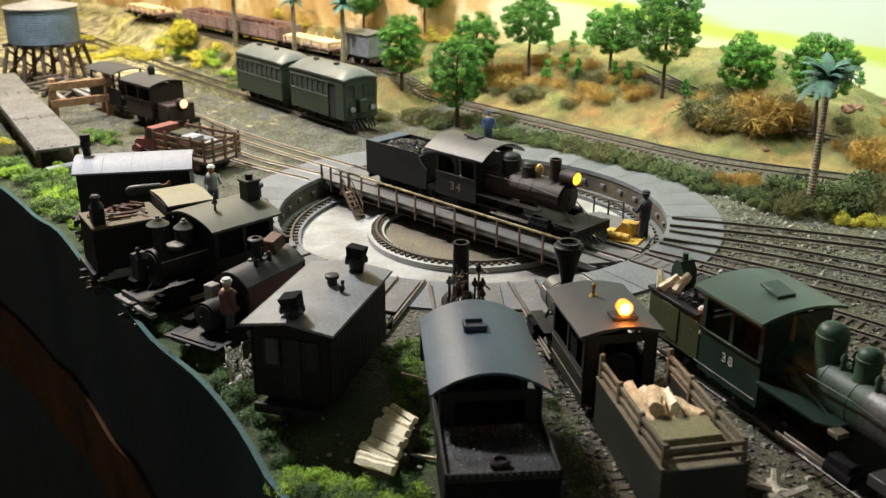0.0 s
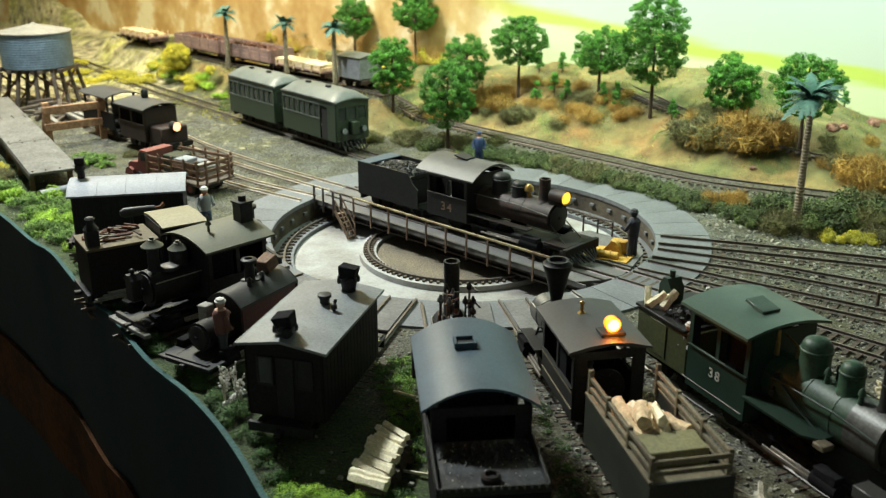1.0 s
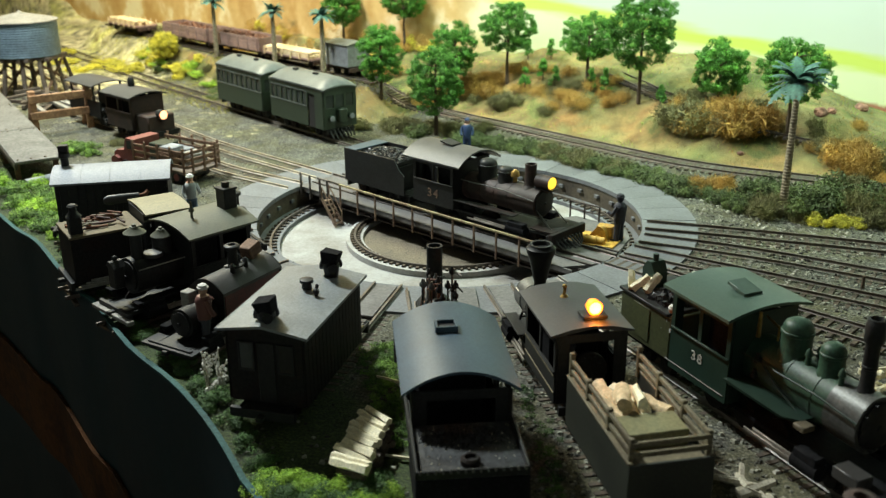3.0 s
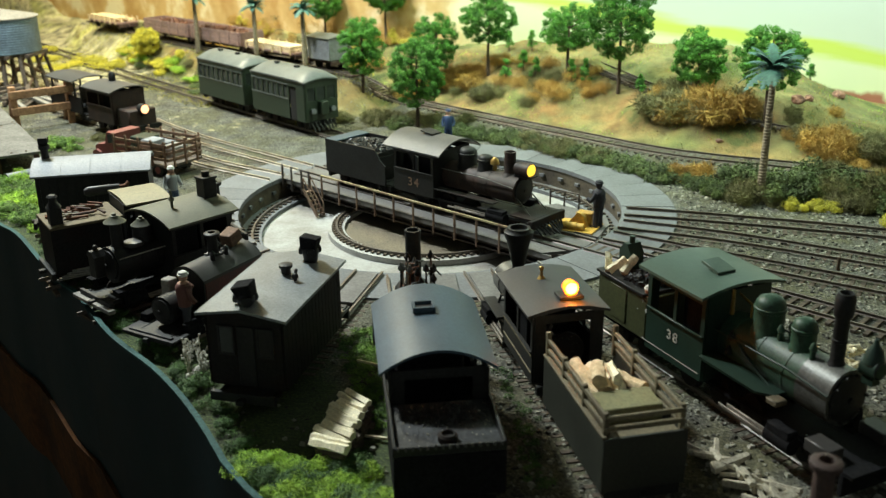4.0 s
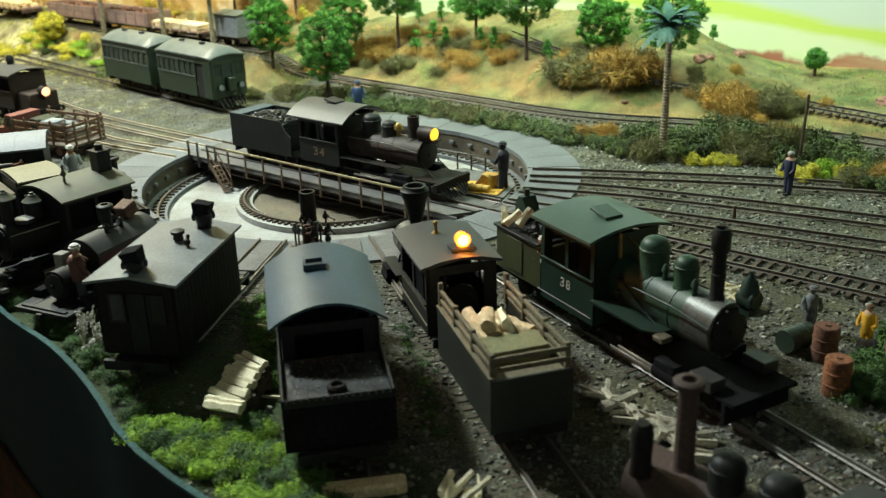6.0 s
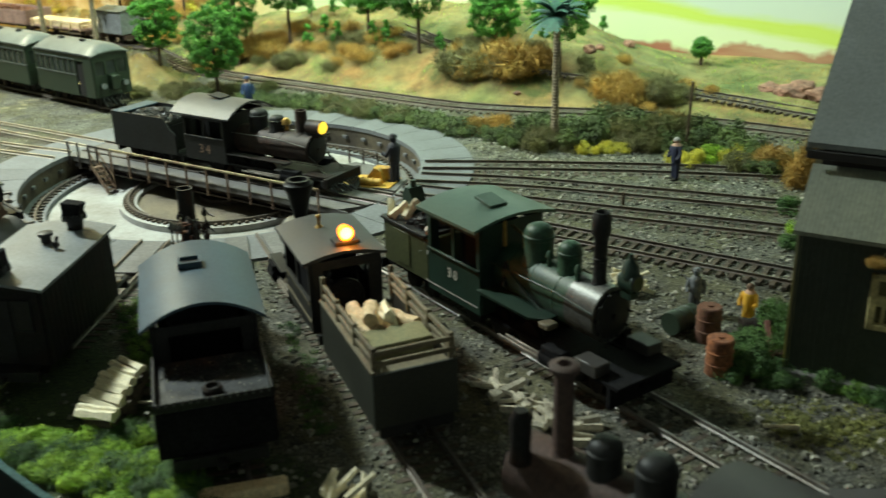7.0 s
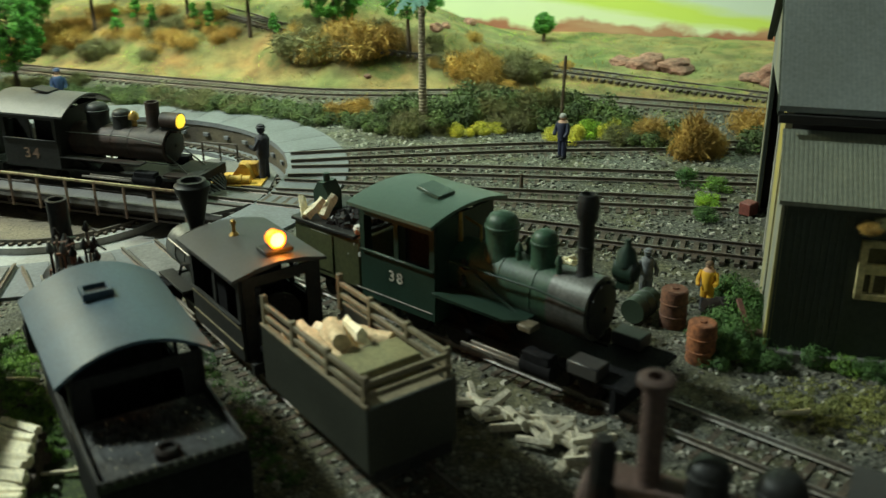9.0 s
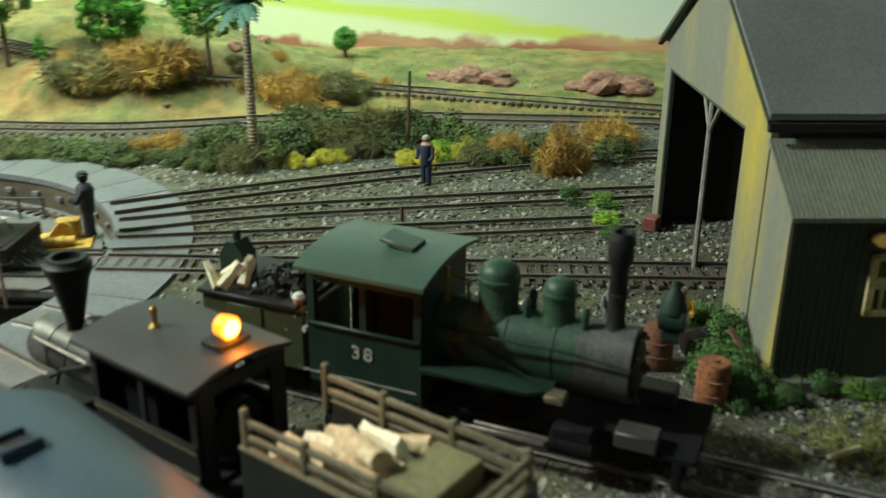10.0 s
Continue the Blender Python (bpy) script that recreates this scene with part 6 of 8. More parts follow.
for i in range(14):
    bm = bmesh.new()
    x, y, z = wood_rng.uniform(-48, -20), wood_rng.uniform(-12, 12), 37 + wood_rng.uniform(0, 2.5)
    a_ = wood_rng.uniform(0, 3.14)
    rod(bm, (x - 6 * math.cos(a_), y - 4 * math.sin(a_), z), (x + 6 * math.cos(a_), y + 4 * math.sin(a_), z + wood_rng.uniform(-0.6, 1.2)), 0.8, 0.6, n=7)
    part("stick", bm, (M_OLIVEWOOD, M_RUSTDULL, M_RUST)[i % 3], G_)
bm = bmesh.new()
box(bm, (-49, -8, 41), (7, 7, 10), None, 0.5)
lathe(bm, (-49, -8, 46), [(4.4, 0), (2.2, 3), (2.2, 5.5), (3, 6), (2, 7)], 12)
part("rear_lamp", bm, M_BLACK, G_, "black lantern with pale cap")
for i in range(4):
    bm = bmesh.new()
    box(bm, (-34, -17 + 0.2 * i, 6.0 + 1.2 * i), (42 - 6 * i, 1.4, 1.0), None, 0.2)
    part("step_plank", bm, M_GREYWOOD, G_)
jib = thing("water_spout", "grey metal water spout lying across the roofs", "spout", place(-196, -101, 37.6, 32))
jib.scale = (0.66, 0.66, 0.93)
bm = bmesh.new()
lathe(bm, (-12, 0, 2.4), [(1.8, -6), (3.4, -2), (3.2, 10), (2.6, 26)], 14, "X")
part("tube", bm, M_ROOFBROWN, jib)
bm = bmesh.new()
bent(bm, [(14, 0, 2.4), (20, 0, 3), (23, 1, 5)], 1.6, 8)
part("hook", bm, M_RUST, jib)
bm = bmesh.new()
rod(bm, (-8, 0, -40), (-8, 0, 1), 1.5, n=10)
rod(bm, (10, 0, -40), (10, 0, 1), 1.5, n=10)
part("prop", bm, M_BLACK, jib)

# white-roofed van H; x = 0 at r = 226
H_ = thing("covered_van", "dark wooden van with weathered white canvas roof", "railway van", stall("H", 226), "vans")
H_.scale = (0.9, 1, 1)
underframe(H_, -44, 42, 28, 7)
for x in (-28, -14, 16, 30):
    wheelset(H_, x, 4.6)
for s in (-1, 1):
    bm = bmesh.new()
    box(bm, (0, s * 17, 25), (76, 1.4, 34))
    part("side_wall", bm, M_BLACK, H_)
    for i in range(13):
        bm = bmesh.new()
        box(bm, (-36 + i * 6, s * 17.9, 25), (0.9, 0.6, 33))
        part("batten", bm, M_BLACK, H_)
for x in (-38, 38):
    bm = bmesh.new()
    prism(bm, arch(34, 41.5, 6, 10, 0)[:11] + [(17, 8), (-17, 8)], x - 0.7, x + 0.7)
    part("end_wall", bm, M_BLACK, H_)
bm = bmesh.new()
prism(bm, arch(40, 42, 6.5, 12, 1.2), -41, 41)
rf = part("roof", bm, M_ROOFWHITE, H_, "weathered white canvas roof")
for x in (-21, -1, 20):
    bm = bmesh.new()
    prism(bm, arch(40.4, 42.25, 6.5, 12, 0.5), x - 0.35, x + 0.35)
    part("seam", bm, M_ROOFWHITE, rf)
bm = bmesh.new()
lathe(bm, (-33, 2, 47), [(3.0, 0), (2.6, 7), (4.0, 7.4), (4.0, 10), (2.4, 11)], 14)
box(bm, (-33, 2, 60), (6.5, 5, 4))
part("stove_pipe", bm, M_BLACK, H_, "black stove pipe with cowl")

# engine 34 and tender on the bridge
N34 = thing("steam_locomotive", "grimy black mogul locomotive number 34 with lit headlamp", "locomotive", BR @ place(0, 0, RAIL_TOP), "locomotives")
underframe(N34, -36, 100, 32, 8)
for x in (2, 24, 46):
    wheelset(N34, x, 7.2)
wheelset(N34, 82, 4.4)
cab_shell(N34, -17, 21, 38, 11, 47, M_BLACK, 0.5, True)
N34.scale = (1, 1, 0.9)
arched_roof(N34, -25, 29, 44, 46.5, 9, M_ROOFDUST, "dusty grey arched roof", 2, M_BLACK)
boiler(N34, 21, 66, 10.5, 27, M_YARDPAINT, 18, 4, 1, M_YARDPAINT)
dome(N34, 36, 37, 6.4, 14, M_BLACK, "steam_dome")
dome(N34, 52, 37, 5.2, 11, M_BLACK, "sand_dome")
straight_stack(N34, 73, 37, 4.0, 17, M_YARDPAINT, False)
bm = bmesh.new()
lathe(bm, (60, 0, 37), [(1.6, 0), (1.4, 4), (3.2, 5), (2.8, 8), (1, 10)], 14)
part("bell", bm, M_BRASS, N34, "dull brass bell")
bm = bmesh.new()
box(bm, (86, 0, 38.5), (14, 8, 1.2), None, 0.2)
part("lamp_bracket", bm, M_BLACK, N34)
headlamp(N34, 85, 43, 1, M_YARDPAINT, M_HEADLAMP, 5.0, 11)
running_board(N34, 21, 74, 38, 19, M_BLACKRED)
cylinders(N34, 76, 36, 9.5, 15, 1, 30)
bm = bmesh.new()
box(bm, (94, 0, 12), (18, 30, 1.4), None, 0.2)
box(bm, (104, 0, 9), (3.4, 36, 7), None, 0.4)
part("pilot_deck", bm, M_BLACKRED, N34)
for i in range(9):
    bm = bmesh.new()
    y = -14 + i * 3.5
    rod(bm, (105, y, 8), (115 - abs(y) * 0.45, y * 0.8, 1.5), 0.7, n=6)
    part("pilot_bar", bm, M_BLACK, N34)
for s in (-1, 1):
    pipe(N34, [(22, s * 12, 34), (60, s * 11.6, 34), (84, s * 11, 31)], 0.4, M_SMOKEBOX, "grab_rail")
    pipe(N34, [(84, s * 8, 24), (98, s * 9, 12)], 0.5, M_SMOKEBOX, "brace_rod")
    number_plate_text(N34, "34", Matrix.Translation((2 * MM, s * 19.2 * MM, 20 * MM)) @ pose(0, 0, 0, 90, 0, 180 if s > 0 else 0), 9.5, M_POST)
T34 = thing("tender", "grimy black coal tender heaped with coal on the bridge", "tender", BR @ place(-60, 0, RAIL_TOP), "tenders")
T34.scale = (1, 1, 0.9)
underframe(T34, -32, 34, 30, 7)
for x in (-22, -10, 12, 24):
    wheelset(T34, x, 4.4)
for s in (-1, 1):
    bm = bmesh.new()
    prism(bm, [(-32, 10), (32, 10), (32, 26), (27, 30), (22, 38), (-32, 38)], s * 17 - 0.6, s * 17 + 0.6, "Y")
    part("side", bm, M_BLACK, T34)
for x, z1 in ((-31.5, 38), (20, 30)):
    bm = bmesh.new()
    box(bm, (x, 0, (10 + z1) / 2), (1.2, 32.6, z1 - 10))
    part("bulkhead", bm, M_BLACK, T34)
bm = bmesh.new()
box(bm, (-26, 0, 37.6), (12, 34, 1.2), None, 0.2)
part("tank_top", bm, M_ROOFGREY, T34)
bm = bmesh.new()
box(bm, (-4, 0, 32), (48, 32, 3))
part("coal_floor", bm, M_BLACK, T34)
bm = bmesh.new()
heap(bm, (-3, 0, 33), 44, 31, 5, 1300, 1.7, 34)
part("coal_load", bm, M_COAL, T34, "heap of glossy coal")


def coach(label, m, front):
    c = thing("passenger_coach", label, "coach", m, "coaches")
    underframe(c, -45, 45, 30, 7)
    for x in (-33, -21, 21, 33):
        wheelset(c, x, 4.6)
    n, z0, zs, zt, z1 = 9, 10, 29, 41, 48
    for s in (-1, 1):
        bm = bmesh.new()
        y = s * 18.2
        door = front and s < 0
        x1 = 20 if door else 45
        box(bm, ((-45 + x1) / 2, y, (z0 + zs) / 2), (x1 + 45, 1.2, zs - z0))
        if door:
            box(bm, (38.5, y, (z0 + zt) / 2), (13, 1.2, zt - z0))
        box(bm, (0, y, (zt + z1) / 2), (90, 1.2, z1 - zt))
        k = 7 if door else n
        for i in range(k + 1):
            x = -44 + (x1 + 43) * i / k
            box(bm, (x, y, (zs + zt) / 2), (3.0, 1.2, zt - zs))
        part("side_wall", bm, M_COACH, c)
        for i in range(k):
            bm = bmesh.new()
            x = -44 + (x1 + 43) * (i + 0.5) / k
            box(bm, (x, s * 17.9, (zs + zt) / 2), ((x1 + 43) / k - 2.6, 0.4, zt - zs))
            part("window_pane", bm, M_GLASS, c)
        bm = bmesh.new()
        box(bm, ((-45 + x1) / 2, s * 19, zs - 0.6), (x1 + 45, 0.6, 1.0))
        part("belt_rail", bm, M_COACHROOF, c)
        bm = bmesh.new()
        box(bm, ((-45 + x1) / 2, s * 18.95, zt + 1.0), (x1 + 45, 0.5, 0.7))
        part("letter_board", bm, M_COACHROOF, c)
        if door:
            # dark panel takes the place of shade in the doorway
            bm = bmesh.new()
            box(bm, (26, s * 17.2, 25), (11, 0.6, 30))
            part("door", bm, M_DARK, c, "dark panel standing for the shade inside the doorway")
    for x, s in ((-45, -1), (45, 1)):
        bm = bmesh.new()
        box(bm, (x, 0, (z0 + zs) / 2), (1.2, 35.2, zs - z0))
        box(bm, (x, 0, (zt + z1) / 2), (1.2, 35.2, z1 - zt))
        for y in (-16.5, -5.5, 5.5, 16.5):
            box(bm, (x, y, (zs + zt) / 2), (1.2, 2.6, zt - zs))
        part("end_wall", bm, M_COACH, c)
        for y in (-11, 0, 11):
            bm = bmesh.new()
            box(bm, (x - s * 0.3, y, (zs + zt) / 2), (0.4, 8.4, zt - zs))
            part("window_pane", bm, M_GLASS, c)
    bm = bmesh.new()
    rings = []
    for k in range(-10, 11):
        t = max(0.0, (abs(k) - 2) / 8)
        x = 47 * k / 10 if abs(k) <= 2 else math.copysign(33 + 14 * math.sin(t * math.pi / 2), k)
        t = max(0.0, (abs(x) - 33) / 14)
        rings.append([bm.verts.new((x, y, z)) for y, z in arch(40 - 2.4 * t ** 3, 48 - 1.2 * t * t, 8 - 5.2 * t ** 3, 14, 1.4)])
    for lo, hi in zip(rings, rings[1:]):
        for i in range(len(lo)):
            j = (i + 1) % len(lo)
            bm.faces.new((lo[i], lo[j], hi[j], hi[i]))
    bm.faces.new(rings[0][::-1])
    bm.faces.new(rings[-1])
    r = part("roof", bm, M_COACHROOF, c, "silver-grey arched roof")
    for x in (-20, 14):
        bm = bmesh.new()
        box(bm, (x, -4, 56.4), (6, 3.6, 2.4), None, 0.5)
        part("roof_vent", bm, M_DARK, r)
    if front:
        for y in (-11, 11):
            bm = bmesh.new()
            rod(bm, (45, y, 20), (49, y, 20), 2.6, 3.0, n=14)
            l = part("lamp", bm, M_COACH, c)
            bm = bmesh.new()
            rod(bm, (49, y, 20), (49.6, y, 20), 2.6, n=14)
            part("lens", bm, M_ROOFWHITE, l, "unlit pale lamp lens")
        bm = bmesh.new()
        box(bm, (48, 0, 22), (7, 9, 13), None, 1.0)
        part("radiator", bm, M_COACH, c)
        for i in range(7):
            bm = bmesh.new()
            y = -13 + i * 4.3
            rod(bm, (46, y, 10), (55 - abs(y) * 0.3, y * 0.9, 2), 0.8, n=6)
            part("pilot_bar", bm, M_BLACK, c)
    return c


for k, fr in ((0, True), (1, False)):
    d_ = 48 + k * 107
    x_, y_ = -112 - d_ * 0.7046, 211 + d_ * 0.7096
    coach("dull green railcar coach with rounded silver-grey roof" if fr else "dull green trailer coach with silver-grey roof", place(x_, y_, RAIL_TOP, -45.2), fr)

# far yard engine with burning lamp
HL = thing("steam_locomotive", "rusty black yard locomotive with glowing headlamp", "locomotive", place(-311, 219, RAIL_TOP, -39.5), "locomotives")
underframe(HL, -30, 44, 30, 7)
for x in (-14, 4, 24):
    wheelset(HL, x, 5.4)
cab_shell(HL, -22, 24, 34, 9, 40, M_YARDPAINT, 0.5)
bm = bmesh.new()
prism(bm, arch(40, 40, 4.0, 10, 1.1), -26, 28)
part("roof", bm, M_ROOFDUST, HL, "dusty grey arched roof")
bm = bmesh.new()
lathe(bm, (-8, 4, 43), [(3, 0), (3.4, 3), (3.4, 7), (1.8, 9)], 14)
part("vent", bm, M_BLACK, HL)
bm = bmesh.new()
box(bm, (36, 0, 17), (22, 28, 16), None, 1.2)
part("hood", bm, M_YARDPAINT, HL, "rust-tinged engine hood")
headlamp(HL, 48, 25.5, 1, M_BLACK, M_HEADLAMPHOT, 4.4, 7)
bm = bmesh.new()
box(bm, (48, 0, 8), (3, 34, 5), None, 0.3)
part("buffer_plank", bm, M_BLACKRED, HL)
HT = thing("tender", "black yard tender with a dark grey awning roof", "tender", place(-366, 270, RAIL_TOP, -39.5), "tenders")
underframe(HT, -32, 34, 30, 7)
for x in (-18, 18):
    wheelset(HT, x, 5)
for s in (-1, 1):
    bm = bmesh.new()
    box(bm, (0, s * 15.4, 17), (62, 1.2, 16))
    part("side", bm, M_BLACKRED, HT)
for x in (-26, 18):
    for s in (-1, 1):
        bm = bmesh.new()
        box(bm, (x, s * 14.6, 32), (1.6, 1.6, 16))
        part("post", bm, M_BLACK, HT)
bm = bmesh.new()
prism(bm, arch(38, 40, 3.4, 10, 1.0), -32, 24)
part("awning_roof", bm, M_ROOFDUST, HT, "dusty dark grey awning roof")
bm = bmesh.new()
box(bm, (-6, 0, 11), (50, 29, 2))
part("floor", bm, M_BLACK, HT)
bm = bmesh.new()
heap(bm, (26, 0, 14), 14, 24, 5, 50, 3.0, 77)
part("coal_load", bm, M_COAL, HT)

# derelict rusty engine close to the aisle
R_ = thing("steam_locomotive", "derelict rusty locomotive with stripped boiler and plain stack", "locomotive", place(143, -443, -1.5, 131), "locomotives")
underframe(R_, -64, 26, 30, 8, M_RUSTDULL)
for x in (-22, -4, 14):
    wheelset(R_, x, 6)
bm = bmesh.new()
rod(bm, (-34, 0, 31), (27, 0, 31), 10.5, n=28)
part("boiler", bm, M_RUSTDULL, R_, "dull rusty boiler barrel")
bm = bmesh.new()
rod(bm, (-12, 0, 31), (-30, 0, 31), 10.9, n=28)
part("boiler_jacket", bm, M_SMOKEBOX, R_, "grey patched boiler jacket")
bm = bmesh.new()
lathe(bm, (27, 0, 31), [(9.0, 0), (8, 1.6), (3, 2.4)], 20, "X")
part("smokebox_door", bm, M_RUSTDULL, R_)
straight_stack(R_, 13, 40.5, 3.0, 29, M_RUSTDULL)
dome(R_, -1, 40.5, 5.0, 11, M_BLACK)
dome(R_, -17, 40.5, 5.6, 12, M_BLACK)
bm = bmesh.new()
lathe(bm, (22, 8, 38), [(3.4, 0), (3.0, 5), (3.4, 14), (2, 17)], 14)
part("headlamp", bm, M_BLACKRED, R_, "rusty upright lamp")
cab_shell(R_, -62, -34, 34, 12, 46, M_BLACKRED, 0.45)
bm = bmesh.new()
prism(bm, arch(42, 46, 5, 10, 1.0), -70, -30)
part("roof", bm, M_ROOFBROWN, R_, "dusty black cab roof")
cylinders(R_, 18, 30, 9, 12, 1, 20)
track("rusty spur track close to the aisle", [(105, -399), (143, -443), (190, -497), (250, -566)], z=-1.5 + 0.05, sunk=0.3)
R2 = thing("steam_locomotive", "dark rusty derelict locomotive beside the shed path", "locomotive", place(240, -452, -1.5, 150), "locomotives")
underframe(R2, -60, 26, 30, 8, M_BLACKRED)
for x in (-22, -4, 14):
    wheelset(R2, x, 6)
boiler(R2, -34, 2, 10.0, 29, M_RUSTDULL, 10, 2, 1, M_RUSTDULL)
straight_stack(R2, -5, 38, 3.0, 20, M_RUSTDULL, False)
bm = bmesh.new()
lathe(bm, (11, 0, 36), [(2.2, 0), (4.2, 1.0), (4.3, 10), (4.8, 10.4), (4.6, 12.5), (3.0, 15)], 18)
part("headlamp", bm, M_BLACKRED, R2, "rusty upright barrel lamp")
bm = bmesh.new()
box(bm, (20, 0, 14), (18, 30, 1.4), Euler((0, radians(14), 0)).to_matrix(), 0.3)
part("front_deck", bm, M_ROOFBROWN, R2, "dusty grey sloping front plate")
dome(R2, -20, 38, 5.0, 11, M_BLACK)
cab_shell(R2, -60, -34, 34, 12, 46, M_BLACKRED, 0.45)
bm = bmesh.new()
prism(bm, arch(42, 46, 5, 10, 1.0), -66, -30)
part("roof", bm, M_ROOFBROWN, R2, "dusty black cab roof")

# ---- wagons on the bench siding ----
SID = math.degrees(math.atan2(345 - 612, -95 + 395))
ux, uy = math.cos(radians(SID)), math.sin(radians(SID))


def wagon(dist, length, side, label, kind_):
    w = thing("freight_wagon", label, "wagon", place(-395 + ux * dist, 612 + uy * dist, 32.5, SID), "wagons")
    underframe(w, -length / 2, length / 2, 28, 7, M_RUSTDULL)
    for x in (-length / 2 + 10, length / 2 - 10):
        wheelset(w, x, 4.4)
    if kind_ == "box":
        bm = bmesh.new()
        box(bm, (0, 0, 21.5), (length, 31, 23), None, 0.4)
        part("body", bm, M_BOXGREY, w, "dull blue-grey body")
        bm = bmesh.new()
        prism(bm, [(-17, 33.2), (0, 36.2), (17, 33.2)], -length / 2 - 1, length / 2 + 1)
        part("roof", bm, M_COACHROOF, w, "dull grey roof")
        return
    bm = bmesh.new()
    box(bm, (0, 0, 10.6), (length, 33, 2), None, 0.2)
    part("floor", bm, M_WAGON, w)
    for s in (-1, 1):
        if kind_ == "open":
            for i in range(3):
                bm = bmesh.new()
                box(bm, (0, s * 16, 13.6 + i * 4.6), (length, 1.2, 4.2), None, 0.2)
                part("side_plank", bm, M_WAGON, w)
        for i in range(6):
            bm = bmesh.new()
            box(bm, (-length / 2 + 4 + (length - 8) * i / 5, s * 17, 17 if kind_ == "open" else 13.5), (1.6, 1.4, 16 if kind_ == "open" else 9), None, 0.2)
            part("stake", bm, M_WAGON if kind_ == "open" else M_LOGBARK, w)
    if kind_ == "open":
        for s in (-1, 1):
            bm = bmesh.new()
            box(bm, (s * (length / 2 - 0.6), 0, 18.2), (1.2, 32, 13.6))
            part("end_board", bm, M_WAGON, w)
        bm = bmesh.new()
        heap(bm, (0, 0, 20), length - 10, 26, 5, 60, 4, int(dist))
        part("scrap_load", bm, M_RUST, w)
    else:
        for i in range(10):
            bm = bmesh.new()
            box(bm, (random.uniform(-3, 3), -13 + 5.2 * (i % 6), 13 + 3.6 * (i // 6)), (length - 8, 4.6, 3.2), None, 0.3)
            part("sawn_timber", bm, M_LOGBARK, w)


wagon(40, 108, 0, "oxide-red open wagon with rusty scrap", "open")
wagon(155, 108, 0, "oxide-red open wagon with rusty load", "open")
wagon(-130, 84, 0, "flat wagon with dark sawn timber", "flat")
wagon(262, 92, 0, "flat wagon stacked with sawn timber", "flat")
wagon(352, 38, 0, "small grey covered wagon", "box")

# ---- water tank on its trestle ----
tank = thing("water_tank", "round blue-grey corrugated water tank on timber trestle", "water tank", place(-516, 427, -1.5))
bm = bmesh.new()
prof = []
for i in range(29):
    prof.append((39 + (0.45 if i % 2 else -0.1), 44 + i * 1.35))
lathe(bm, (0, 0, 0), prof, 40)
part("tank_shell", bm, M_TANK, tank)
bm = bmesh.new()
lathe(bm, (0, 0, 82.4), [(41, 0), (41, 1), (3, 9), (1, 11)], 40)
part("tank_roof", bm, M_GREYWOOD, tank, "low grey conical cover")
for i in range(9):
    bm = bmesh.new()
    box(bm, (-36 + i * 9, 0, 41.5), (5, 74 if 1 < i < 7 else 50, 4), None, 0.3)
    part("joist", bm, M_DARKTIMBER, tank)
for i in range(4):
    for j in range(4):
        bm = bmesh.new()
        x, y = -30 + 20 * i, -30 + 20 * j
        rod(bm, (x * 1.25, y * 1.25, 0), (x, y, 40), 2.6, 2.2, n=8)
        part("leg", bm, M_DARKTIMBER, tank)
for i in range(4):
    bm = bmesh.new()
    x = -30 + 20 * i
    bent(bm, [(x * 1.2, -38, 4), (x, 31, 38)], 1.5, 6)
    bent(bm, [(x * 1.2, 38, 4), (x, -31, 38)], 1.5, 6)
    part("cross_brace", bm, M_TIMBER, tank)
for i, (x, y, rz) in enumerate([(50, -46, -50), (62, -58, -44), (38, -66, -58), (74, -74, -40), (56, -88, -52), (88, -98, -47)]):
    bm = bmesh.new()
    box(bm, (0, 0, 0), (78, 5, 3.4), None, 0.4)
    ob = new("old_timber", mesh_of("old_timber", bm, M_GREYWOOD))
    ob.matrix_basis = place(-522 + x, 424 + y, 1.5 + 3.5 * (i % 2), rz)
    tagged(ob, "grey weathered timber baulk stacked below the tank", "timber", "old timbers")

rt = random.Random(31)
for i in range(16):
    bm = bmesh.new()
    l_ = rt.uniform(26, 60)
    box(bm, (0, 0, 0), (l_, rt.uniform(3, 5), rt.uniform(2.5, 4)), None, 0.3)
    ob = new("old_timber", mesh_of("old_timber", bm, M_DARKTIMBER))
    ob.matrix_basis = place(-462 + rt.uniform(-34, 34), 366 + rt.uniform(-34, 34), 1.5 + 3.2 * (i // 5), rt.uniform(0, 180), 0, rt.uniform(-6, 6))
    tagged(ob, "dark rotten timber in a heap below the water tank", "timber", "old timbers")

# ---- timber gantry ----
gan = thing("timber_gantry", "brown timber loading gantry with two cross beams", "gantry", place(-392, 240, -1.5, 40))
gan.scale = (1, 1, 1.15)
GL = 52
for x in (-GL / 2, GL / 2):
    bm = bmesh.new()
    box(bm, (x, 0, 18), (6, 6, 37), None, 0.5)
    part("post", bm, M_GANTRY, gan)
    bm = bmesh.new()
    box(bm, (x, 12, 14), (4.4, 4.4, 34), Euler((radians(32), 0, 0)).to_matrix(), 0.4)
    part("raking_strut", bm, M_GANTRY, gan)
for z in (30, 16):
    bm = bmesh.new()
    box(bm, (0, -3.4, z), (GL + 8, 3.6, 6.5), None, 0.5)
    part("beam", bm, M_GANTRY, gan)

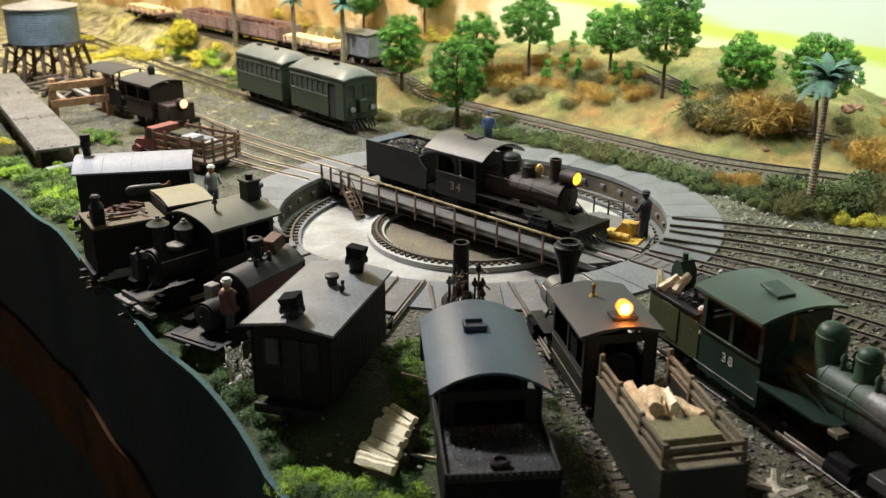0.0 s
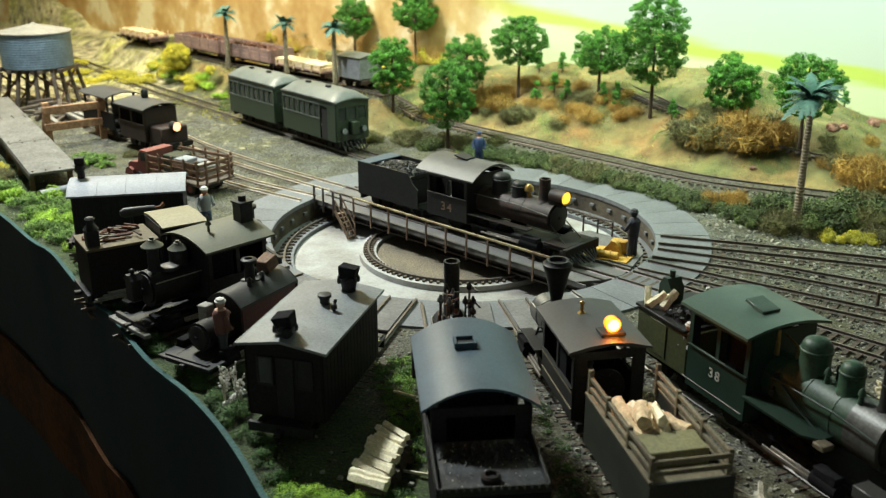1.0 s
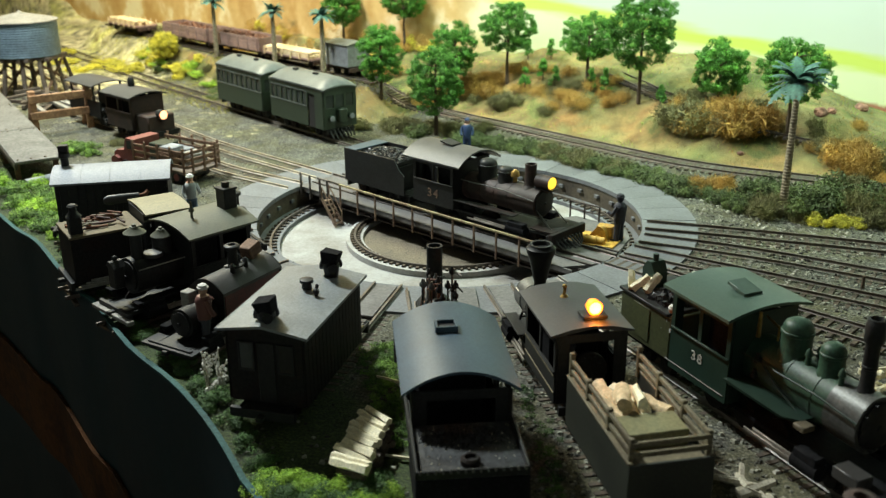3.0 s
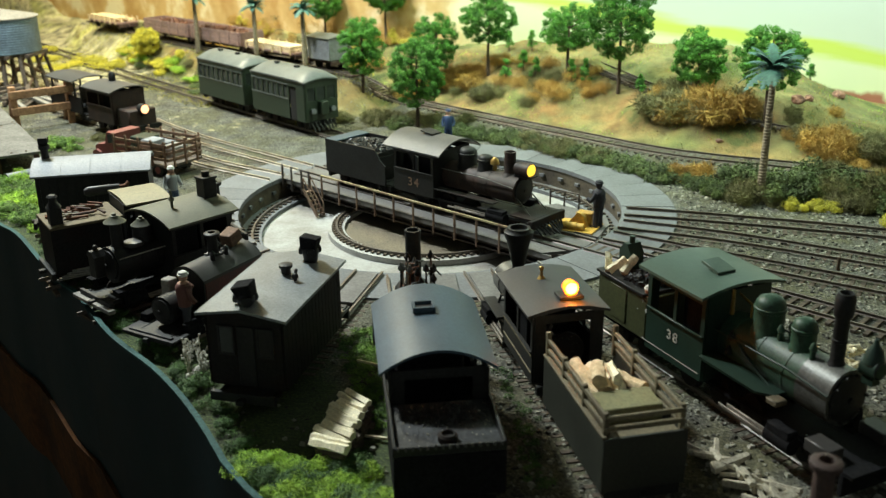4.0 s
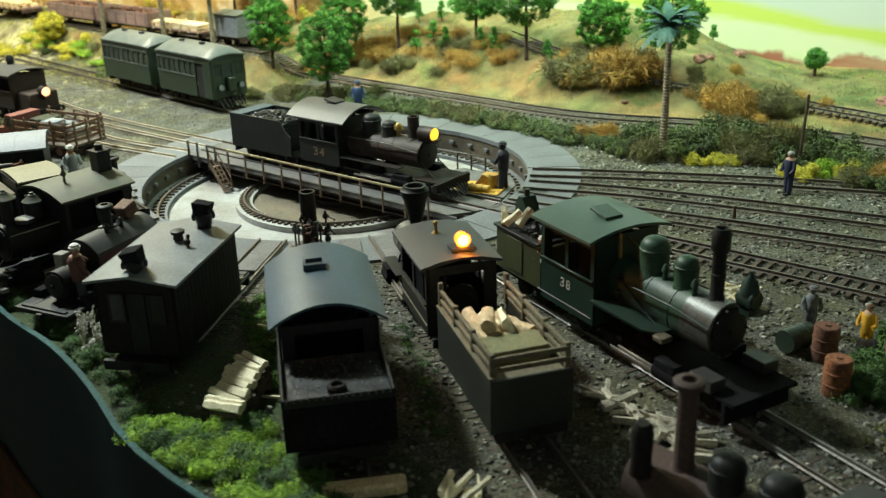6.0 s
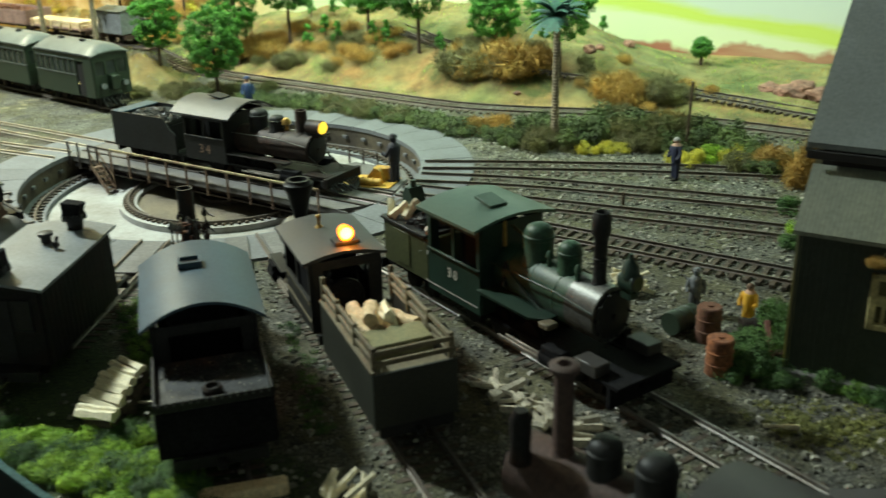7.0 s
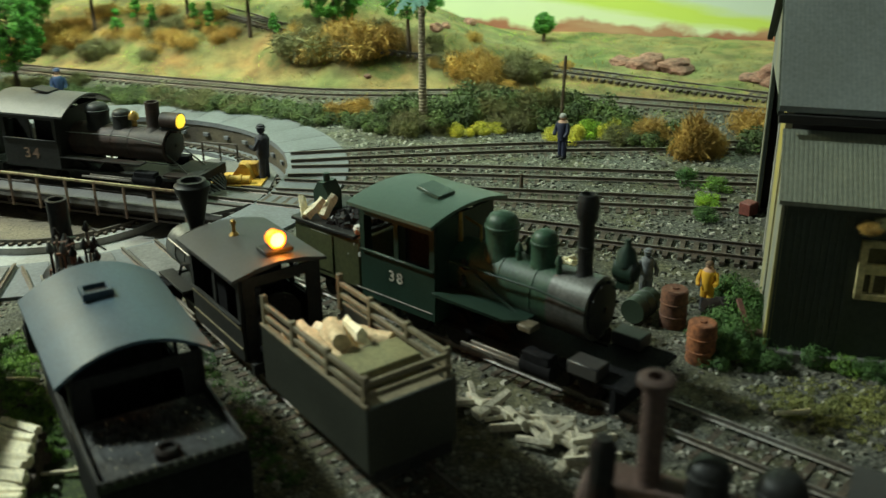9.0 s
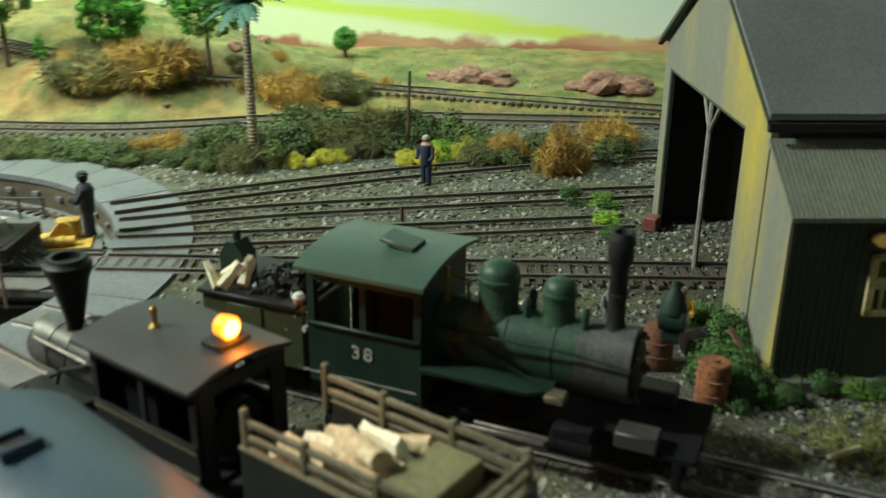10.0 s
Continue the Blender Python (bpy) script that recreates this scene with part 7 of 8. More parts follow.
# ---- plank ramp ----
ramp = thing("loading_ramp", "pale grey sheeted loading ramp on dark trestles", "ramp", place(-331, 65, 17.0, 126))
RL = 117
for i in range(3):
    bm = bmesh.new()
    box(bm, (RL / 2 + i * RL, 0, 0.25 * (i % 2)), (RL - 1.2, 38, 2.2), Euler((0, radians(-0.2 + 0.3 * (i % 2)), 0)).to_matrix(), 0.3)
    panel = part("deck_panel", bm, M_RAMP, ramp)
    for x in (i * RL + 5, i * RL + RL - 5):
        for y in (-16, -5, 6, 16):
            bm = bmesh.new()
            lathe(bm, (x, y, 1.1), [(0.9, 0), (0.9, 0.6), (0.5, 0.9)], 8)
            part("bolt", bm, M_DARKTIMBER, panel)
    for y in (-18.4, 18.4):
        bm = bmesh.new()
        box(bm, (RL / 2 + i * RL, y, -3.4), (RL - 1.5, 2.2, 4.6), None, 0.2)
        part("side_beam", bm, M_DARKTIMBER, panel)
    for x in (i * RL + 22, i * RL + 80):
        for y in (-15, 15):
            bm = bmesh.new()
            box(bm, (x, y, -10), (4, 4, 17.6))
            part("trestle_leg", bm, M_TIMBER, ramp)
        bm = bmesh.new()
        box(bm, (x, 0, -4), (3.4, 34, 3))
        part("trestle_beam", bm, M_TIMBER, ramp)
bm = bmesh.new()
rod(bm, (-17, 0, 0), (17, 0, 0), 3.6, n=18)
pl = new("canvas_roll", mesh_of("canvas_roll", bm, M_ROOFWHITE, True))
pl.matrix_basis = place(-327, 62, 2.2, 52)
tagged(pl, "pale rolled canvas lying at the foot of the ramp", "roll")

# ---- red truck ----
tr = thing("truck", "faded red stake-bed truck loaded with crates", "truck", place(-241, 96, -1.5, 151))
tr.scale = (0.88, 0.88, 0.88)
for x in (-34, 36):
    for s in (-1, 1):
        bm = bmesh.new()
        rod(bm, (x, s * 13, 6), (x, s * 17.5, 6), 6, n=18)
        w_ = part("wheel", bm, M_BLACK, tr, "black rubber tyre")
        bm = bmesh.new()
        rod(bm, (x, s * 17.4, 6), (x, s * 18, 6), 3.4, n=14)
        part("hub", bm, M_RED, w_)
bm = bmesh.new()
box(bm, (0, 0, 9), (100, 16, 3), None, 0.3)
part("chassis", bm, M_BLACK, tr)
bm = bmesh.new()
prism(bm, [(22, 8), (52, 8), (52, 17), (49, 20), (38, 21), (34, 33), (22, 33)], -15, 15, "Y")
part("cab", bm, M_RED, tr, "faded red cab and bonnet")
for s in (-1, 1):
    bm = bmesh.new()
    box(bm, (28.5, s * 15.1, 27), (9, 0.5, 8))
    part("window", bm, M_GLASS, tr)
    bm = bmesh.new()
    prism(bm, [(42, 8), (54, 8), (53, 13), (48, 15.5), (43, 13)], s * 15 - 3, s * 15 + 3, "Y")
    part("mudguard", bm, M_RED, tr)
    bm = bmesh.new()
    rod(bm, (52, s * 10, 16), (55, s * 10, 16), 2.2, 2.6, n=12)
    part("headlamp", bm, M_ROOFWHITE, tr)
bm = bmesh.new()
box(bm, (-16, 0, 12), (72, 42, 2.4), None, 0.3)
part("bed", bm, M_DARKTIMBER, tr)
for s in (-1, 1):
    for i in range(3):
        bm = bmesh.new()
        box(bm, (-16, s * 20.4, 18 + i * 6.2), (72, 1.2, 2.8), None, 0.2)
        part("side_slat", bm, M_TIMBER, tr)
    for i in range(5):
        bm = bmesh.new()
        box(bm, (-49 + i * 16.5, s * 21.4, 23), (2.2, 1.4, 24), None, 0.2)
        part("stake", bm, M_TIMBER, tr)
for i in range(3):
    bm = bmesh.new()
    box(bm, (-52, 0, 18 + i * 6.2), (1.2, 40, 2.8), None, 0.2)
    part("tail_slat", bm, M_TIMBER, tr)
for y in (-14, 0, 14):
    bm = bmesh.new()
    box(bm, (-53, y, 23), (1.4, 2.2, 24), None, 0.2)
    part("stake", bm, M_TIMBER, tr)
for x, y, z, sx, sy, sz, mt, lab in ((6, -6, 24, 22, 22, 20, M_COACH, "dull green wooden crate"), (-18, 6, 22, 20, 20, 18, M_TIMBER, "brown wooden crate"),
                                    (-38, -6, 21, 18, 20, 16, M_GREYWOOD, "grey wooden crate"), (-19, -12, 22, 18, 12, 16, M_ROOFWHITE, "white sack bundle"), (-20, 6, 33, 17, 17, 6, M_ROOFWHITE, "white tarpaulin bundle")):
    bm = bmesh.new()
    box(bm, (0, 0, 0), (sx, sy, sz), None, 0.8)
    for k in range(3):
        box(bm, (0, 0, -sz / 2 + sz * (k + 0.5) / 3), (sx + 0.6, sy + 0.6, 0.8))
    ob = new("crate", mesh_of("crate", bm, mt))
    ob.matrix_basis = tr.matrix_basis @ Matrix.Scale(0.88, 4) @ place(x, y, z - 0.8, random.uniform(-5, 5))
    tagged(ob, lab + " on the truck bed", "crate", "truck load")

# ---- planting ----


def leaf_mesh(name, centres, radius, per, size, mat, seed, flat=0.8):
    """Clouds of small crossed leaf scraps round the given centres."""
    rng = np.random.default_rng(seed)
    c = np.repeat(np.asarray(centres, float), per, axis=0)
    n = len(c)
    d = rng.normal(size=(n, 3))
    d /= np.linalg.norm(d, axis=1)[:, None]
    rr = radius * rng.uniform(0.35, 1.0, n) ** 0.6
    p = c + d * rr[:, None] * np.array([1, 1, flat])
    # scraps lie like scales: facing outward and upward, unevenly
    face = d + 0.55 * rng.normal(size=(n, 3)) + np.array([0, 0, 0.35])
    a = np.cross(face, rng.normal(size=(n, 3)))
    a /= np.linalg.norm(a, axis=1)[:, None] + 1e-9
    b = np.cross(face, a)
    b /= np.linalg.norm(b, axis=1)[:, None] + 1e-9
    s = size * rng.uniform(0.6, 1.4, n)[:, None]
    v = np.stack([p - a * s, p + b * s * 0.7, p + a * s, p - b * s * 0.7], 1).reshape(-1, 3)
    f = [(4 * i, 4 * i + 1, 4 * i + 2, 4 * i + 3) for i in range(n)]
    return array_mesh(name, v, f, mat)


def ground_at(x, y):
    return float(height(x, y)[0])


def twig_mesh(name, centres, radius, per, mat, seed):
    """A tangle of thin dry twigs round the given centres."""
    rng = np.random.default_rng(seed)
    c = np.repeat(np.asarray(centres, float), per, axis=0)
    n = len(c)
    d = rng.normal(size=(n, 3))
    d /= np.linalg.norm(d, axis=1)[:, None]
    p = c + d * (radius * rng.uniform(0.1, 1.0, n) ** 0.6)[:, None] * np.array([1, 1, 0.8])
    a = d * 0.7 + rng.normal(size=(n, 3)) * 0.8 + np.array([0, 0, 0.25])
    a /= np.linalg.norm(a, axis=1)[:, None]
    b = np.cross(a, d + 0.4 * rng.normal(size=(n, 3)))
    b /= np.linalg.norm(b, axis=1)[:, None] + 1e-9
    s, w = (0.9 + 3.4 * rng.uniform(0, 1, n) ** 2.5)[:, None], rng.uniform(0.09, 0.20, n)[:, None]
    v = np.stack([p - a * s - b * w, p - a * s * 0.6 + b * w, p + a * s], 1).reshape(-1, 3)
    return array_mesh(name, v, [(3 * i, 3 * i + 1, 3 * i + 2) for i in range(n)], mat)


BUSH = {}
for key, mt in (("green", M_LEAFDARK), ("moss", M_LEAFMOSS), ("bright", M_LEAFBRIGHT), ("yellow", M_LEAFYELLOW), ("ochre", M_LEAFOCHRE), ("olive", M_LEAFOLIVE), ("fern", M_LEAFFERN)):
    made = []
    for k in range(3):
        rng = random.Random(k + len(BUSH) * 7)
        cs = [(0, 0, 4)]
        for _ in range(13):
            a, r = rng.uniform(0, 6.28), rng.uniform(2, 8.5)
            cs.append((r * math.cos(a), r * math.sin(a), rng.uniform(1.5, 8.5) * (1 - r / 16)))
        made.append(twig_mesh("twigs", cs, 5.2, 330, mt, 100 + k) if key in ("ochre", "olive") else leaf_mesh("leaves", cs, 3.9, 420 if key in ("moss", "yellow", "fern") else 340, 0.32 if key in ("moss", "yellow", "fern") else 0.38, mt, 100 + k))
    BUSH[key] = made
SPRIG = bmesh.new()
for k in range(9):
    a = k * 0.7
    bent(SPRIG, [(0, 0, -2), (2.5 * math.cos(a), 2.5 * math.sin(a), 2.5), (5 * math.cos(a + 0.3), 5 * math.sin(a + 0.3), 4.5)], 0.22, 4)
SPRIG = mesh_of("stem", SPRIG, M_TRUNK)
WORDS = {"green": "dark green foam shrub", "moss": "mossy light green foam clump", "bright": "bright green leafy shrub", "yellow": "yellow flowering shrub", "ochre": "dry ochre scrub bush", "olive": "tangled olive-brown scrub bush", "fern": "fresh dark green leafy clump"}


def bush(x, y, size, key, flat=1.0, z=None, where=""):
    k = random.randrange(3)
    zz = ground_at(x, y) if z is None else z
    b = thing("bush", WORDS[key] + (" " + where if where else " on the scenic ground"), "bush", place(x, y, zz - 0.4, random.uniform(0, 360)), "bushes")
    s = size / 11.0
    b.scale = (s, s, s * flat)
    for nm, me in (("leaves", BUSH[key][k]), ("stem", SPRIG)):
        ob = new(nm, me)
        ob.parent = b


FAR = {}


def far_bush(x, y, size, key, flat=1.0):
    """Centres of one more clump in the joined scrub of that colour."""
    rng = random.Random(len(FAR.get(key, ())) + len(key))
    s = size / 11.0
    for _ in range(14):
        a, r = rng.uniform(0, 6.28), rng.uniform(0, 8.5)
        FAR.setdefault(key, []).append((x + s * r * math.cos(a), y + s * r * math.sin(a), ground_at(x, y) + s * flat * rng.uniform(1.5, 8.5) * (1 - r / 16)))


def tree_crown_centres(rng, n, rx, rz, z0, clumpy):
    cs = []
    while len(cs) < n:
        x, y, z = rng.uniform(-1, 1), rng.uniform(-1, 1), rng.uniform(-1, 1)
        rr = x * x + y * y + z * z
        if rr < 1 and rr > 0.12 and noise.noise(Vector((x * 2.4 + clumpy, y * 2.4, z * 2.4))) > -0.16:
            cs.append((x * rx, y * rx, z0 + z * rz))
    return cs


def tree(x, y, tall, crown_r, crown_h, seed, mat=None, z=None, lean=0.0, label="bright green foam-leaved model tree with bare trunk"):
    mat = mat or M_LEAF
    rng = random.Random(seed)
    t = thing("tree", label, "tree", place(x, y, (ground_at(x, y) if z is None else z) - 0.6, rng.uniform(0, 360)), "trees")
    top = tall - crown_h * 0.5
    bm = bmesh.new()
    pts = [(0, 0, 0), (rng.uniform(-1, 1), rng.uniform(-1, 1), tall * 0.3), (lean + rng.uniform(-1, 1), rng.uniform(-1, 1), tall * 0.55), (lean, 0, tall * 0.86)]
    for i, (a, b) in enumerate(zip(pts, pts[1:])):
        rod(bm, a, b, 1.9 - 0.4 * i, 1.5 - 0.4 * i, n=8)
    for i in range(9):
        a = rng.uniform(0, 6.28)
        h0 = tall * rng.uniform(0.45, 0.8)
        l = crown_r * rng.uniform(0.35, 0.62)
        bent(bm, [(lean * h0 / tall, 0, h0), (lean + l * 0.5 * math.cos(a), l * 0.5 * math.sin(a), h0 + l * 0.25), (lean + l * math.cos(a), l * math.sin(a), h0 + l * 0.4)], 0.5, 5)
    part("trunk", bm, M_TRUNK, t, "bare brown trunk and limbs")
    cs = [(c[0] + lean, c[1], c[2]) for c in tree_crown_centres(rng, int(110 + crown_r * crown_h * 0.16), crown_r * 0.98, crown_h * 0.5, top, seed * 1.7)]
    ob = new("crown", leaf_mesh("crown", cs, 3.4, 105, 0.62, mat, seed))
    ob.parent = t


def conifer(x, y, tall, seed):
    t = thing("tree", "small bushy green sapling on the slope", "tree", place(x, y, ground_at(x, y) - 0.5), "saplings")
    bm = bmesh.new()
    rod(bm, (0, 0, 0), (0, 0, tall * 0.5), 0.8, 0.4, n=6)
    part("trunk", bm, M_TRUNK, t)
    rng = random.Random(seed)
    cs = []
    for i in range(16):
        h_ = rng.uniform(0.25, 0.97)
        a, r = rng.uniform(0, 6.28), tall * 0.24 * (1.05 - h_)
        cs.append((r * math.cos(a), r * math.sin(a), tall * h_))
    ob = new("crown", leaf_mesh("crown", cs, 2.6, 70, 0.7, M_LEAF, seed))
    ob.parent = t


def palm(x, y, tall, frond, seed, z=None, count=15):
    t = thing("palm_tree", "model palm with ringed trunk and blue-green fronds", "palm tree", place(x, y, (ground_at(x, y) if z is None else z) - 0.6), "palms")
    rng = random.Random(seed)
    bm = bmesh.new()
    n = int(tall / 2.2)
    lean = rng.uniform(-3, 3)
    prof = []
    for i in range(n):
        q = i / n
        r = 2.9 - 1.0 * q
        prof += [(r, q * tall), (r * 1.16, (q + 0.8 / n) * tall)]
    lathe(bm, (0, 0, 0), prof, 9)
    part("trunk", bm, M_PALMTRUNK, t, "ringed brown trunk")
    for i in range(count):
        a = i * 2.4 + rng.uniform(-0.2, 0.2)
        up = rng.uniform(0.05, 1.25)
        verts, faces = [], []
        m = 19
        for j in range(m + 1):
            q = j / m
            rad_ = frond * q * (0.98 - 0.22 * up * up)
            zz = tall + frond * (up * q * 0.95 - 0.6 * q * q)
            w = (frond * 0.19 * math.sin(math.pi * min(1, 0.12 + 0.88 * q)) + 0.2) * (1.2 if j % 2 else 0.4)
            for s, dz in ((-1, -0.35 * w), (0, 0), (1, -0.35 * w)):
                verts.append((rad_ * math.cos(a) - s * w * math.sin(a), rad_ * math.sin(a) + s * w * math.cos(a), zz + dz))
        for j in range(m):
            for k in range(2):
                i0 = j * 3 + k
                faces.append((i0, i0 + 1, i0 + 4, i0 + 3))
        ob = new("frond", array_mesh("frond", verts, faces, M_LEAFPALM, True))
        ob.parent = t


tree(-89, 321, 78, 24, 60, 3)
tree(-27, 243, 86, 27, 66, 5)
tree(-14, 334, 84, 25, 56, 8)
tree(40, 336, 84, 30, 52, 13)
tree(118, 291, 70, 29, 45, 21)
tree(161, 231, 112, 32, 82, 34)
tree(226, 198, 57, 26, 52, 55)
tree(272, 139, 84, 30, 52, 89)
tree(-80, 474, 86, 27, 48, 91)
tree(-162, 528, 82, 25, 48, 95)
tree(418, 190, 26, 9, 18, 97)
tree(-396, 552, 46, 18, 32, 99, M_LEAFYELLOW, label="yellow-leaved model tree beside the yard track")
for i, (x, y, h_) in enumerate([(58, 311, 26), (76, 316, 27), (87, 298, 26), (121, 278, 24), (133, 266, 26), (86, 374, 22), (62, 388, 22), (345, 262, 16), (178, 212, 20)]):
    conifer(x, y, h_, 200 + i)
palm(239.5, 17.0, 93, 27, 1, z=1.0, count=26)
for i, (x, y, h_) in enumerate([(-316, 510, 66), (-225, 432, 64), (-158, 372, 67)]):
    palm(x, y, h_, 18, 10 + i, count=24)

rb = random.Random(4)
# low hedge behind the coping
for x, y in [(6 + 178 * i / 19, 220 - 158 * i / 19 + 12 * math.sin(math.pi * i / 19)) for i in range(20)] * 2:
    bush(x + rb.uniform(-5, 5), y + rb.uniform(-5, 5), rb.uniform(12, 18), rb.choice(["green", "green", "green", "olive"]), 1.0)
for x, y, s, k in [(200, 46, 12, "green"), (190, 66, 12, "ochre"), (205, 62, 13, "ochre"), (216, 34, 12, "green"), (206, 22, 10, "green"), (228, 12, 15, "olive"), (236, 40, 22, "green"), (262, 26, 23, "green"), (276, 40, 24, "green"), (250, 16, 20, "green"), (222, 50, 18, "green"), (300, 4, 21, "green"), (334, -22, 20, "green"), (292, 22, 20, "green"),
                   (258, -6, 9, "yellow"), (272, -8, 9, "yellow"), (284, -10, 8, "yellow"), (246, 0, 8, "olive"), (300, -10, 14, "olive"), (308, 18, 25, "green"), (326, 4, 24, "olive"), (344, -12, 25, "green"), (318, -12, 18, "green"), (362, -28, 22, "green"), (292, 6, 18, "olive")]:
    bush(x, y, s * 1.1, k, 1.2)
# shrubs round the foot of the hill by the shed track
for x, y, s, k in [(312, -42, 10, "yellow"), (322, -50, 11, "yellow"), (338, -40, 12, "moss"), (352, -52, 13, "yellow"), (364, -44, 14, "green"), (372, -66, 15, "ochre"), (360, -78, 13, "green"), (386, -76, 16, "green"), 
                   (376, -96, 12, "green"), (420, -110, 16, "green"), (440, -90, 18, "ochre"), (330, 22, 14, "ochre"), (300, 48, 13, "olive")]:
    bush(x, y, s * 1.1, k, 1.2)
for x, y, s, k, f in [(376, -112, 17, "ochre", 2.0), (392, -100, 14, "ochre", 1.6), (348, -62, 12, "olive", 1.2)]:
    bush(x, y, s, k, f)
# scrub on the slope
for x, y, s, k in [(236, 156, 30, "ochre"), (196, 184, 26, "olive"), (216, 166, 26, "olive"), (228, 172, 24, "ochre"), (206, 172, 22, "ochre"), (250, 158, 22, "ochre"), (198, 196, 16, "ochre"), (204, 206, 17, "olive"), (258, 168, 16, "olive"), (306, 106, 22, "ochre"), (324, 98, 24, "ochre"), (344, 92, 22, "olive"), (314, 92, 18, "ochre"), (298, 116, 16, "olive"), (356, 84, 18, "olive"),
                   (-30, 262, 14, "olive"), (-58, 250, 18, "olive"), (-44, 240, 16, "green"), (-70, 258, 17, "olive"), (-12, 246, 14, "olive"), (-104, 262, 14, "olive"), (-30, 198, 10, "olive"), (-18, 192, 10, "ochre"),
                   (-8, 204, 11, "green"), (20, 236, 10, "olive"), (8, 226, 11, "green"), (36, 300, 16, "olive"), (24, 322, 18, "ochre"), (6, 342, 22, "ochre"), (-20, 352, 22, "ochre"), (-48, 350, 20, "olive")]:
    bush(x, y, s, k, 1.1 if k != "olive" else 1.0)
# undergrowth between the trees
for i in range(26):
    x = rb.uniform(-50, 150)
    y = 325 - 0.55 * x + rb.uniform(-28, 62)
    far_bush(x, y, rb.uniform(10, 22), rb.choice(["ochre", "ochre", "ochre", "olive"]), 0.6)
# small dry tufts scattered on the hill
for i in range(11):
    x = rb.uniform(20, 430)
    y = 262 - 0.62 * x + rb.uniform(8, 95)
    if 180 < x < 270 and y < 190:
        continue
    far_bush(x, y, rb.uniform(4, 8), rb.choice(["ochre", "ochre", "olive", "ochre"]), 0.6)
# green and yellow tufts on the front of the siding bank
for i in range(34):
    t = rb.uniform(0, 1)
    off = rb.uniform(30, 58)
    far_bush(-430 + 330 * t - off * 0.66, 645 - 294 * t - off * 0.75, rb.uniform(8, 15), rb.choice(["moss", "yellow", "yellow", "green", "olive"]), 0.7)
# dry thicket above the bench siding
for i in range(56):
    t = rb.uniform(0, 0.86)
    off = rb.uniform(30, 120)
    x, y = -430 + 400 * t + off * 0.66, 655 - 350 * t + off * 0.75
    far_bush(x, y, rb.uniform(15, 30), rb.choice(["ochre", "ochre", "ochre", "olive", "yellow"]), 1.1)
for key, words in (("ochre", "dry ochre scrub thicket along the siding and slope"), ("olive", "olive-brown twiggy scrub along the siding and slope"), ("green", "dark green low scrub on the slope"), ("moss", "light mossy clumps on the siding bank"), ("yellow", "yellow flowering clumps on the siding bank")):
    mt = {"ochre": M_LEAFOCHRE, "olive": M_LEAFOLIVE, "green": M_LEAFDARK, "moss": M_LEAFMOSS, "yellow": M_LEAFYELLOW}[key]
    me = twig_mesh("scrub", FAR[key], 7.0, 130, mt, 5) if key in ("ochre", "olive") else leaf_mesh("scrub", FAR[key], 4.6, 130, 0.62, mt, 5)
    tagged(new("scrub", me), words, "scrub", kind="stuff")
# sunlit grass beside the yard
for x, y, s, k in [(-448, 560, 24, "yellow"), (-470, 590, 24, "yellow"), (-500, 610, 26, "yellow"), (-400, 560, 22, "moss"), (-380, 540, 20, "yellow"), (-360, 520, 20, "yellow"), (-420, 585, 22, "yellow"), (-340, 500, 18, "moss"), (-310, 465, 18, "moss"), (-292, 440, 17, "green"),
                   (-285, 405, 15, "green"), (-520, 570, 22, "yellow"), (-560, 620, 24, "yellow"), (-480, 720, 24, "olive"), (-520, 760, 26, "olive"), (-440, 690, 24, "olive"), (-600, 700, 26, "yellow")]:
    bush(x, y, s, k, 0.5)
# left bank along the fascia
for x, y, s, k in [(-347, 158, 17, "bright"), (-340, 172, 13, "bright"), (-354, 146, 11, "fern"), (-326, 150, 10, "bright"), (-318, 190, 9, "olive"), (-420, 130, 15, "yellow"), (-400, 105, 14, "olive"), (-378, 70, 16, "bright"), (-362, 48, 17, "moss"), (-340, 32, 16, "bright"),
                   (-322, 10, 16, "bright"), (-306, -8, 16, "moss"), (-300, -28, 15, "bright"), (-286, -30, 14, "bright"), (-276, -48, 13, "bright"), (-262, -62, 11, "moss"), (-268, -40, 13, "bright"), (-316, 30, 15, "bright"), (-330, 56, 14, "moss"), (-300, 12, 14, "bright"), (-290, -6, 13, "moss")]:
    bush(x, y, s, k, 0.8, where="along the fascia" if y < 60 else "")
# ferns along the curve of the fascia
for x, y, s, k in [(-236.5, -100.5, 10.1, "fern"), (-222.5, -118.5, 10.1, "fern"), (-210.5, -134.5, 9.4, "fern"), (-196.5, -152.5, 9.4, "fern"), (-172.5, -180.5, 8.6, "fern"), (-156.5, -200.5, 8.6, "fern"), (-144.5, -212.5, 9.4, "fern"), (-128.5, -232.5, 9.4, "fern"), (-114.5, -244.5, 9.4, "fern"), (-100.5, -262.5, 10.8, "fern"), (-88.5, -276.5, 11.5, "fern"), (-76.5, -292.5, 10.1, "fern"), (-66.5, -308.5, 8.6, "fern"), (-58.5, -322.5, 7.9, "fern")]:
    bush(x, y, s, k, 0.8, where="along the fascia" if y < 60 else "")
